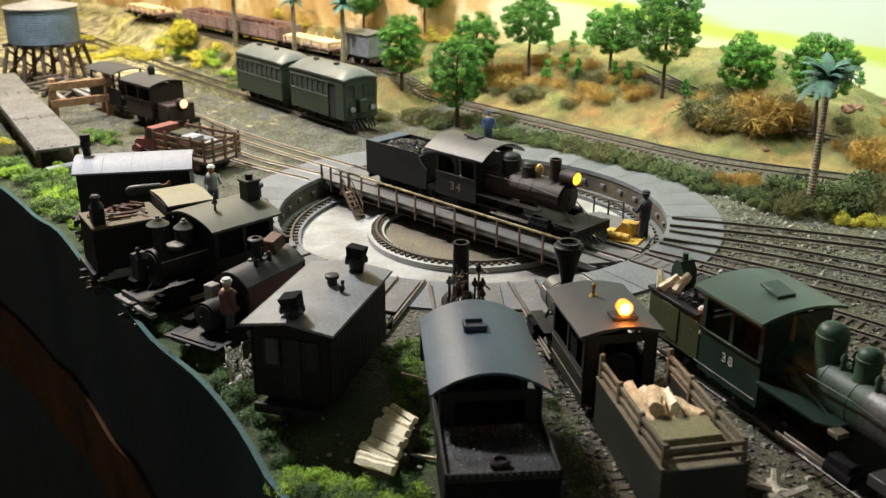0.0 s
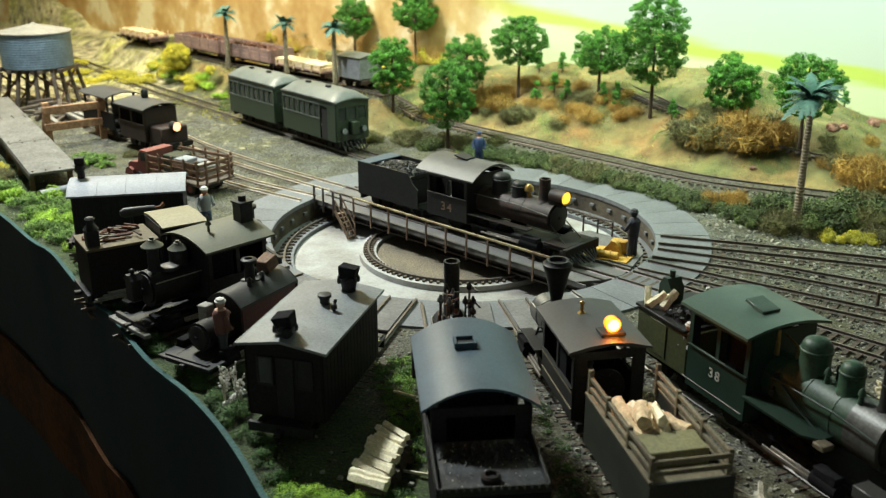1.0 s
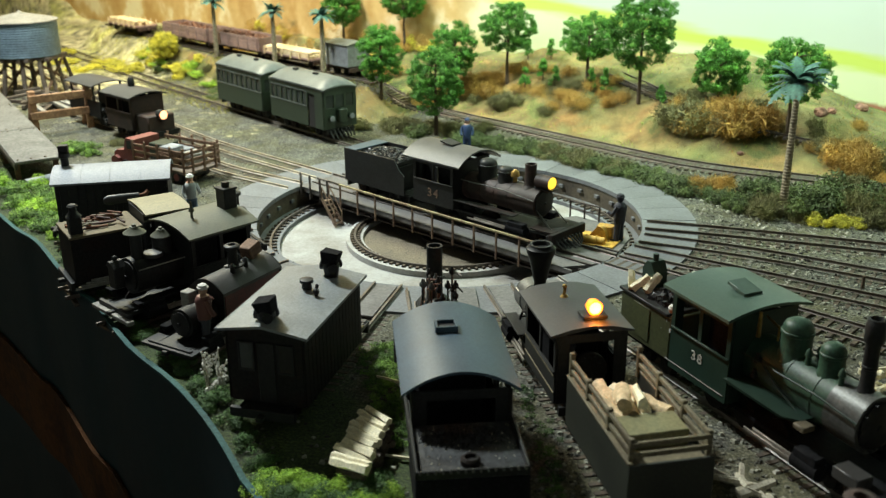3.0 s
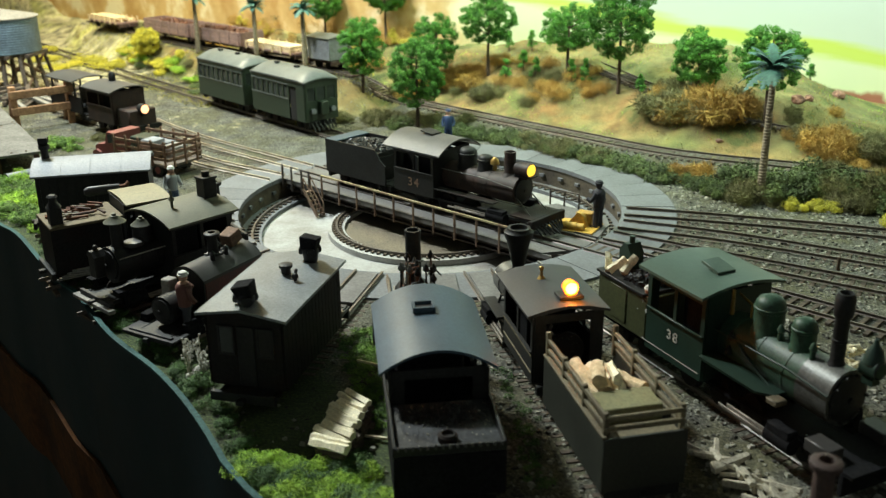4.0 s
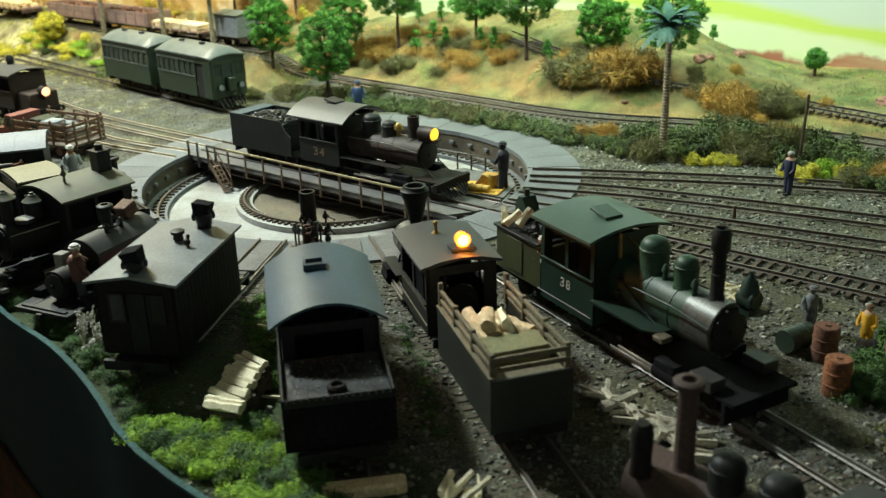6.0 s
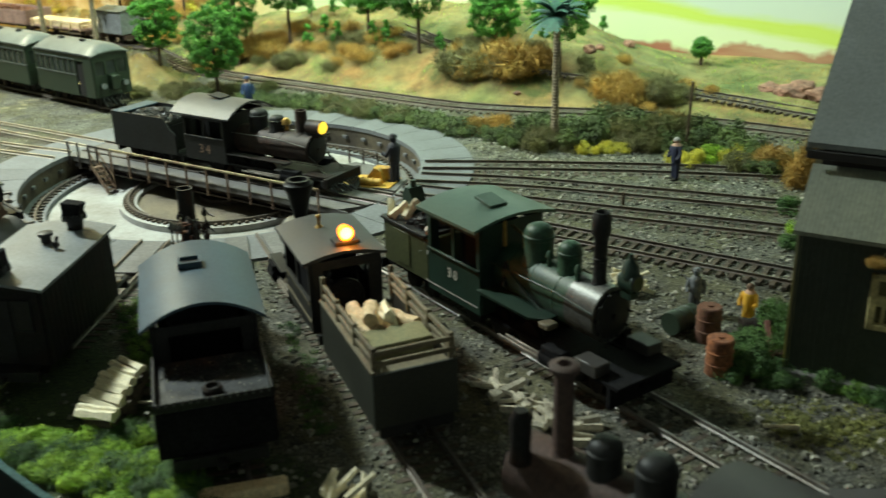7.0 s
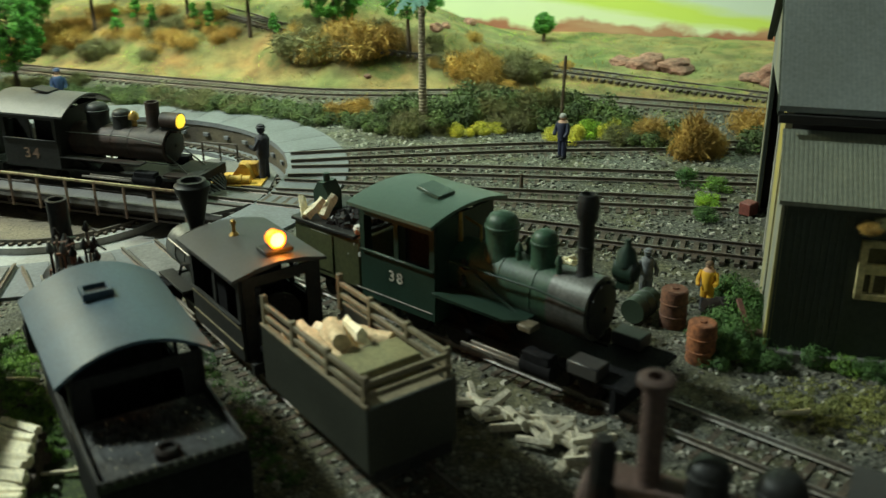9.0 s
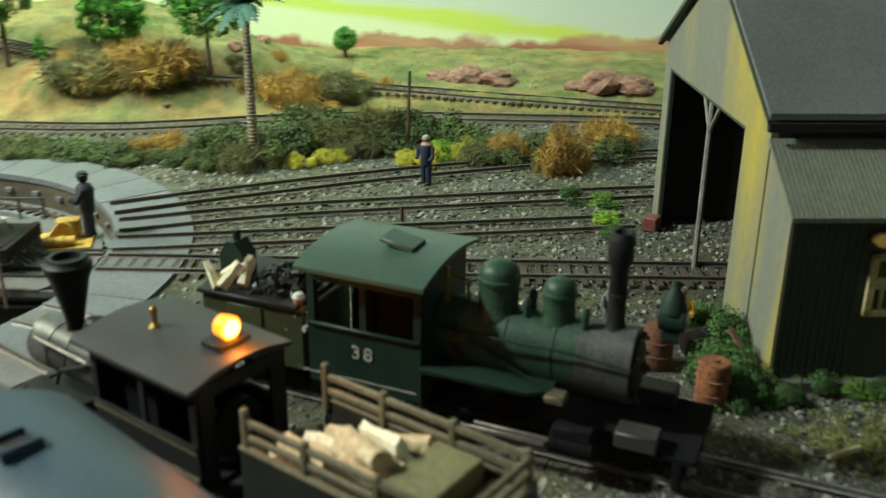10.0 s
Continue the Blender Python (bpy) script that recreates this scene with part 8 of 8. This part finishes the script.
# dry pale sprigs by the corner of the van
twig_rng = random.Random(77)
for x, y in ((-93, -258), (-97, -266), (-90, -268), (-100, -256)):
    sprig = thing("sprig", "dry pale sprig with white buds beside the van", "plant", place(x, y, ground_at(x, y) - 0.3, twig_rng.uniform(0, 360)), "sprigs")
    buds = bmesh.new()
    for _ in range(5):
        bm = bmesh.new()
        a, h_ = twig_rng.uniform(0, 6.28), twig_rng.uniform(9, 19)
        d_ = h_ * twig_rng.uniform(0.1, 0.4)
        bent(bm, [(0, 0, 0), (d_ * 0.4 * math.cos(a), d_ * 0.4 * math.sin(a), h_ * 0.6), (d_ * math.cos(a), d_ * math.sin(a), h_)], 0.28, 5)
        part("stem", bm, M_LOGGREY, sprig)
        for k in range(4):
            q = 1 - 0.13 * k
            bmesh.ops.create_icosphere(buds, subdivisions=1, radius=twig_rng.uniform(0.5, 0.95), matrix=Matrix.Translation((d_ * q * math.cos(a) + twig_rng.uniform(-0.8, 0.8), d_ * q * math.sin(a) + twig_rng.uniform(-0.8, 0.8), h_ * q)))
    part("bud", buds, M_WHITE, sprig, "small white buds")["kind"] = "stuff"
# thick moss at the near edge
for i in range(80):
    x = rb.uniform(-52, 34)
    low = -350 - (x + 52) * 1.02
    top = -338 if x < -8 else -338 - (x + 8) * 1.1
    y = rb.uniform(low + 11, max(top, low + 12))
    bush(x, y, rb.uniform(8, 13), rb.choice(["moss", "moss", "moss", "fern", "fern"]), 0.75, where="along the fascia")
# beside the shed
for x, y, s, k in [(266, -302, 13, "fern"), (260, -314, 15, "fern"), (243, -320, 16, "fern"), (246, -324, 16.1, "fern"), (234, -326, 13.8, "fern"), (262, -346, 10.3, "fern"), (272, -354, 8, "bright"), (284, -364, 9.2, "fern"), (308, -384, 10.3, "fern"), (320, -396, 10, "yellow"), (330, -402, 9, "moss"),
                   (236, -336, 10.3, "fern"), (246, -342, 9.2, "fern"), (344, -150, 11.5, "fern"), (352, -164, 10, "bright"), (268, -290, 10.3, "fern"), (330, -186, 9, "moss"), (318, -204, 9.2, "fern")]:
    bush(x, y, s, k, 1.05)
for x, y, s in [(264, -308, 15), (266, -296, 12)]:
    bush(x, y, s, "fern", 1.6)
# dead creeper over the shed window
for i in range(7):
    p = SHED @ Vector(((30 + i * 7) * MM, (LY - 4) * MM, (56 + 3 * math.sin(i * 2.1)) * MM))
    bush(p.x / MM, p.y / MM, 5.0, "olive" if i % 2 else "ochre", 0.8, z=p.z / MM, where="creeping under the lean-to eaves")

# olive moss on the path by the shed
path_rng = random.Random(52)
path_tufts = []
for _ in range(260):
    t = path_rng.uniform(0, 1)
    x, y = 232 + 40 * t + path_rng.gauss(0, 5), -366 - 20 * t + path_rng.gauss(0, 9)
    path_tufts.append((x, y, ground_at(x, y) + path_rng.uniform(0.0, 0.9)))
tagged(new("moss", leaf_mesh("moss", path_tufts, 2.3, 70, 0.34, M_LEAFPATH, 61, 0.4)), "yellow-olive moss on the path beside the shed", "moss", kind="stuff")
for x, y, s, k, f in [(296, -374, 12, "yellow", 1.3), (302, -368, 9, "moss", 1.3), (278, -362, 9, "fern", 1.0)]:
    bush(x, y, s, k, f)

# moss in the grit between the stall tracks
moss_rng = random.Random(17)
tufts = []
for (x0, y0), (x1, y1), wide, cnt in (((50, -252), (66, -352), 5, 60), ((-30, -222), (-20, -262), 6, 24)):
    for _ in range(cnt):
        t = moss_rng.uniform(0, 1)
        x, y = x0 + (x1 - x0) * t + moss_rng.gauss(0, wide * 0.5), y0 + (y1 - y0) * t
        tufts.append((x, y, ground_at(x, y) + moss_rng.uniform(0.2, 1.3)))
bright_tufts = []
for _ in range(210):
    t = moss_rng.uniform(0, 1)
    x, y = -21 + 15 * t + moss_rng.gauss(0, 4.5), -212 - 96 * t
    bright_tufts.append((x, y, ground_at(x, y) + moss_rng.uniform(0.2, 2.2)))
tagged(new("moss", leaf_mesh("moss", bright_tufts, 2.4, 90, 0.34, M_LEAFBRIGHT, 29, 0.6)), "fresh green moss along the stall track", "moss", kind="stuff")
tagged(new("moss", leaf_mesh("moss", tufts, 2.2, 90, 0.3, M_LEAFFERN, 23, 0.5)), "low green moss in the grit between the stalls", "moss", kind="stuff")

# ---- grass over the slope ----


def grass(name, n, area, tall, mat, seed, label, low, high, clump=0.0):
    """Short leaning blades scattered over the ground between two distances from the back track."""
    rng = np.random.default_rng(seed)
    x, y = rng.uniform(area[0], area[1], n), rng.uniform(area[2], area[3], n)
    d, _, _ = side_of(track_line, x, y)
    db, _, _ = side_of(back_line, x, y)
    lump = np.array([noise.noise(Vector((a / 22, b / 22, seed * 3.3))) for a, b in zip(x, y)])
    keep = (d > low) & (d < high) & (db < -2) & (np.abs(d) > 15) & (lump > clump) & (np.hypot(x, y) > 178)
    x, y = x[keep], y[keep]
    z, n = height(x, y), int(keep.sum())
    a, hgt, ln = rng.uniform(0, 6.28, n), tall * rng.uniform(0.5, 1.3, n), rng.normal(0, 0.45, (n, 2))
    w = 0.26 * rng.uniform(0.6, 1.3, n)
    p0 = np.stack([x - w * np.cos(a), y - w * np.sin(a), z - 0.5], 1)
    p1 = np.stack([x + w * np.cos(a), y + w * np.sin(a), z - 0.5], 1)
    p2 = np.stack([x + ln[:, 0] * hgt, y + ln[:, 1] * hgt, z + hgt], 1)
    v = np.stack([p0, p1, p2], 1).reshape(-1, 3)
    tagged(new(name, array_mesh(name, v, [(3 * i, 3 * i + 1, 3 * i + 2) for i in range(n)], mat)), label, "grass", kind="stuff")


grass("dry_grass", 26000, (-420, 560, -160, 640), 2.6, M_LEAFOCHRE, 1, "dry ochre static grass in patches on the slope", -14, 230, 0.05)
grass("olive_grass", 70000, (-420, 560, -160, 640), 2.4, M_LEAFOLIVE, 2, "olive static grass over the slope", -50, 230, -0.05)
grass("green_grass", 36000, (-300, 480, -120, 560), 2.0, M_LEAFMOSS, 3, "light green static grass tufts on the slope", -46, 200, 0.12)

grass("bank_grass", 30000, (-560, -80, 320, 780), 3.0, M_LEAFYELLOW, 5, "yellow-green static grass on the siding bank", -150, 40, -0.1)
grass("bank_olive_grass", 40000, (-560, -80, 320, 780), 3.0, M_LEAFOLIVE, 6, "olive static grass on the siding bank", -150, 60, -0.25)

# ---- loose stone ----


def chips(name, n, sizes, area, mat, seed, label):
    rng = np.random.default_rng(seed)
    pts = []
    x = rng.uniform(area[0], area[1], n)
    y = rng.uniform(area[2], area[3], n)
    r = np.hypot(x, y)
    de, _, _ = side_of(edge_line, x, y)
    db, _, _ = side_of(track_line, x, y)
    keep = (r > 177) & (de > 4) & (db < -14) & ~((x < 6) & (y < -188) & (rng.uniform(0, 1, n) < 0.85))
    x, y = x[keep], y[keep]
    z = height(x, y)
    n = len(x)
    s = rng.uniform(*sizes, n) * rng.uniform(0.6, 1.2, n)
    base = np.array([(-1, -1, -0.6), (1, -0.8, -0.6), (0.9, 1, -0.6), (-0.9, 0.8, -0.6), (-0.5, -0.6, 0.6), (0.6, -0.4, 0.55), (0.4, 0.6, 0.6), (-0.6, 0.5, 0.5)]) * 0.5
    a = rng.uniform(0, 6.28, n)
    v = base[None] * s[:, None, None] * rng.uniform(0.6, 1.3, (n, 8, 3))
    c, q = np.cos(a)[:, None], np.sin(a)[:, None]
    vx, vy = v[..., 0] * c - v[..., 1] * q + x[:, None], v[..., 0] * q + v[..., 1] * c + y[:, None]
    vz = v[..., 2] * 0.8 + (z + s * 0.15)[:, None]
    v = np.stack([vx, vy, vz], -1).reshape(-1, 3)
    quad = [(0, 3, 2, 1), (4, 5, 6, 7), (0, 1, 5, 4), (1, 2, 6, 5), (2, 3, 7, 6), (3, 0, 4, 7)]
    f = [tuple(8 * i + k for k in t) for i in range(n) for t in quad]
    tagged(new(name, array_mesh(name, v, f, mat)), label, "ballast", kind="stuff")


def chip_material(name, dark, light):
    m = bpy.data.materials.new(name)
    m.use_nodes = True
    nt = m.node_tree
    g = nt.nodes.new("ShaderNodeNewGeometry")
    r = nt.nodes.new("ShaderNodeValToRGB")
    for e, (p, c) in zip(r.color_ramp.elements, ((0.15, dark), (0.95, light))):
        e.position, e.color = p, (*c, 1)
    nt.links.new(g.outputs["Random Per Island"], r.inputs["Fac"])
    nt.links.new(r.outputs["Color"], nt.nodes["Principled BSDF"].inputs["Base Color"])
    nt.nodes["Principled BSDF"].inputs["Roughness"].default_value = 0.9
    return m


M_CHIP = chip_material("mixed_grey_chips", (0.042, 0.041, 0.033), (0.31, 0.31, 0.25))
M_CHIPPALE = chip_material("pale_chips", (0.12, 0.115, 0.10), (0.44, 0.42, 0.36))
chips("ballast_chips", 26000, (1.0, 2.8), (-120, 470, -470, 120), M_CHIP, 1, "fine loose grey ballast chips over the yard")
chips("stone_chips", 1500, (1.6, 3.6), (150, 470, -460, 60), M_CHIPPALE, 2, "scattered pale stone chips beside the tracks")
chips("yard_chips", 9000, (0.8, 1.7), (-420, 20, -60, 420), chip_material("dull_yard_chips", (0.05, 0.048, 0.042), (0.24, 0.235, 0.2)), 3, "fine loose grit over the far yard")

# ---- firewood ----
rl = random.Random(12)
for row in range(12):
    x, y = -13.5 - row * 0.56 + rl.uniform(-0.8, 0.8), -298 - row * 3.5
    turn_ = -46 + row * 1.6
    for lev in range(3):
        top_ = lev == 2
        m = place(x + rl.uniform(-1, 1) + (0 if top_ else 2.2), y + rl.uniform(-0.6, 0.6) - 1.0 * (lev % 2), 1.0 + lev * 3.6, turn_ + rl.uniform(-7, 7), rl.uniform(0, 90), -4 + rl.uniform(-6, 6))
        ob = new("log", ROUNDLOGS[rl.randrange(4)] if top_ else DARKLOGS[rl.randrange(4)])
        ob.matrix_basis = m @ Matrix.Diagonal((0.86, 0.76, 0.72, 1))
        tagged(ob, "pale split firewood log on a rough stack" if top_ else "dark bark-covered log low in a firewood stack", "log", "firewood")
for i in range(40):
    t = rl.uniform(0, 1)
    x, y = 124 + 34 * t + rl.uniform(-5, 6), -316 - 58 * t + rl.uniform(-8, 8)
    lay_log(place(x, y, 0.6 + rl.uniform(0, 3.4), rl.uniform(0, 180), 0, rl.uniform(-14, 14)), None, "grey", rl.randrange(4), "weathered pale split log tumbled on the grit", (rl.uniform(0.55, 0.9), rl.uniform(0.7, 1.15)))
for i in range(9):
    lay_log(place(72 + rl.uniform(-7, 7), -392 + rl.uniform(-6, 6), 0.8 + 3 * (i // 4), rl.uniform(40, 110), 0, rl.uniform(-8, 8)), None, False, i, "pale split firewood log in a small heap", 0.8)
for i in range(12):
    lay_log(place(215 + rl.uniform(-6, 6), -245 + rl.uniform(-5, 5), 1.0 + rl.uniform(0, 7), rl.uniform(0, 180), 0, rl.uniform(-16, 16)), None, False, i, "pale split firewood log in a small heap", 0.7)
for i, (x, y) in enumerate([(-2, -318), (6, -322), (-14, -252), (232, -374)]):
    lay_log(place(x, y, 0.8, rl.uniform(0, 180)), None, False, i, "stray split log on the ground", 0.6)
bm = bmesh.new()
box(bm, (0, 0, 0), (30, 7, 5), None, 1.0)
ob = new("timber_baulk", mesh_of("timber_baulk", bm, M_LOGBARK))
ob.matrix_basis = place(38, -384, 1.2, 8)
tagged(ob, "short brown timber baulk on the ground", "timber")
for x, y, rz in [(256, -322, 130), (262, -316, 120), (268, -308, 128)]:
    bm = bmesh.new()
    box(bm, (0, 0, 0), (22, 5, 1.6), None, 0.3)
    ob = new("plank", mesh_of("plank", bm, M_WAGON))
    ob.matrix_basis = place(x, y, 1.4, rz, 0, 6)
    tagged(ob, "faded red plank lying beside the shed", "plank", "planks")

# ---- boulders on the low hill ----


def boulder(x, y, size, tall, seed, label, pale=False):
    bm = bmesh.new()
    bmesh.ops.create_icosphere(bm, subdivisions=3, radius=size)
    for v in bm.verts:
        n_ = noise.noise(v.co / (size * 0.7) + Vector((seed, 0, 0))) * 0.35 + noise.noise(v.co / (size * 0.25) + Vector((0, seed, 0))) * 0.14
        v.co *= 1 + n_
        v.co.z *= tall
    ob = new("boulder", mesh_of("boulder", bm, M_ROCK))
    ob.matrix_basis = place(x, y, ground_at(x, y) + size * tall * 0.3, seed * 40)
    if pale:
        ob.data.materials[0] = M_WHITE
    tagged(ob, label, "boulder", "boulders")


for x, y, size, tall, seed in ((452, 72, 14, 0.5, 1), (470, 56, 15, 0.55, 2), (464, 84, 12, 0.5, 3), (440, 92, 10, 0.45, 11), (506, 4, 11, 0.4, 4), (520, -8, 18, 0.6, 5), (534, -26, 15, 0.5, 6), (306, 166, 6, 0.7, 7), (316, 172, 4.5, 0.7, 8), (358, 220, 6, 0.7, 9), (234, 132, 3.0, 0.6, 10)):
    boulder(x, y, size, tall, seed, "rough reddish-brown rock ledge on the low hill")

for x, y, size, seed in ((-93, -262, 3.4, 21), (-95, -268, 2.8, 22), (-92, -255, 2.4, 23), (-176, -160, 4.0, 24), (-180, -155, 3.2, 25)):
    boulder(x, y, size, 0.9, seed, "small pale stone among the moss", True)

# ---- drums ----


def drum(label, m, mat):
    d = thing("oil_drum", label, "drum", m, "drums")
    bm = bmesh.new()
    lathe(bm, (0, 0, 0), [(5.2, 0), (5.4, 0.4), (5.4, 5), (5.8, 5.3), (5.4, 5.6), (5.4, 10.4), (5.8, 10.7), (5.4, 11), (5.4, 15.6), (5.2, 16)], 20)
    part("shell", bm, mat, d)
    bm = bmesh.new()
    lathe(bm, (0, 0, 15.4), [(4.8, 0), (4.8, 0.9), (1.2, 0.9), (1.2, 1.5)], 20)
    part("lid", bm, mat, d)


drum("rust-red oil drum standing upright on the ground", place(233, -300, -1.4, 0, 0, 0), M_RUST)
drum("orange rusty oil drum standing upright", place(226, -329, -1.4), M_RUSTORANGE)
drum("faded green oil drum lying on its side", place(218, -293, 4.0, 120, 90, 0), M_COACH)
drum("dark oil drum lying on its side", place(246, -304, 4.0, 80, 90, 0), M_BLACKRED)
bm = bmesh.new()
box(bm, (0, 0, 3.5), (8, 7, 7), None, 0.5)
ob = new("red_box", mesh_of("red_box", bm, M_RED))
ob.matrix_basis = place(342, -206, -1.4, 20)
tagged(ob, "small red box near the shed door", "box")

# ---- painted figures, each one plain solid ----


def figure(label, m, mat, arm=0.0, hat=True, s=1.0):
    bm = bmesh.new()
    for q in (-1, 1):
        rod(bm, (q * 0.5, q * 1.5, 0), (0, q * 1.3, 10), 1.25, 1.6, n=8)
        box(bm, (q * 0.5 + 0.9, q * 1.5, 0.5), (3.6, 1.8, 1.0), None, 0.2)
        bent(bm, [(0, q * 3.0, 17.5), (1.0 + arm * 2 * (q > 0), q * 4.0, 13.5), (2.4 + arm * 3 * (q > 0), q * 3.4, 11.5 + arm * 5 * (q > 0))], 0.95, 7)
    lathe(bm, (0, 0, 9), [(2.5, 0), (2.7, 3), (3.1, 8), (2.2, 9.6), (1.0, 10.2)], 12)
    bmesh.ops.create_icosphere(bm, subdivisions=2, radius=1.75, matrix=Matrix.Translation((0.2, 0, 20.8)))
    if hat:
        lathe(bm, (0.2, 0, 21.6), [(2.1, 0), (2.1, 0.4), (1.75, 0.6), (1.6, 1.2), (0.6, 1.7)], 12)
    bmesh.ops.scale(bm, vec=(s, s, s), verts=bm.verts)
    ob = new("figurine", mesh_of("figurine", bm, mat, True))
    ob.matrix_basis = m
    return tagged(ob, label, "figurine", "figurines")


figure("small dark-painted figurine on the bridge platform", place(115, -52, 0.1, 150), M_FIGDARK, 0.6, True, 1.42)
figure("small blue-painted figurine behind the coping", place(5, 186, ground_at(5, 186), -90), M_FIGOVERALL, 0.0, True, 1.3)
figure("small navy-painted figurine by the yellow scrub", place(298, -78, ground_at(298, -78), 200), M_FIGNAVY, 0.0, False, 1.28)
figure("small yellow-painted figurine by the shed shrubs", place(254, -293, ground_at(254, -293), 220), M_FIGCOAT, 0.3, False)
figure("small grey-painted figurine beside the oil drums", place(237, -273, ground_at(237, -273), 250), M_FIGGREY)
figure("small brown-shirted figurine in a pale cap on the deck", place(-106, -234, RAIL_TOP + 6.6, 40), M_FIGBROWN, 0.8, True, 1.35)
figure("small grey-painted figurine beside the white-roofed van", place(-184, -12, ground_at(-184, -12), -60), M_FIGWORK, 0.5, True, 1.38)
figure("small grey-painted figurine on the cab step", A.matrix_basis @ place(-27, -12.5, 11, -90), M_FIGWORK, 0.4)
figure("small dark-painted figurine in the cab", B.matrix_basis @ place(-22, 6, 10, 90), M_FIGDARK, 0.2)

# ---- posts ----
for x, y, tall, lean in ((326, -22, 52, 4), (250, -120, 8, 0)):
    bm = bmesh.new()
    rod(bm, (0, 0, -3), (lean * 0.5, 0, tall), 1.3, 1.0, n=8)
    ob = new("old_post", mesh_of("old_post", bm, M_TRUNK))
    ob.matrix_basis = place(x, y, ground_at(x, y))
    tagged(ob, "dark weathered wooden post in the scrub", "post", "posts")

# dull red board leaning at the corner of the shed
bm = bmesh.new()
box(bm, (0, 0, 0), (21, 2.2, 1.2), None, 0.2)
pl = new("leaning_board", mesh_of("leaning_board", bm, material("dull_red_board", (0.22, 0.09, 0.07), 0.75, 0.0, 0.25, 600, 60, 0.2, (0.15, 0.07, 0.055))))
lo, hi = Vector((248, -333, 0.4)) * MM, Vector((251, -316.5, 15)) * MM
pl.matrix_basis = Matrix.Translation((lo + hi) / 2) @ (hi - lo).to_track_quat("X", "Z").to_matrix().to_4x4()
tagged(pl, "dull red wooden board leaning against the shed corner", "board")
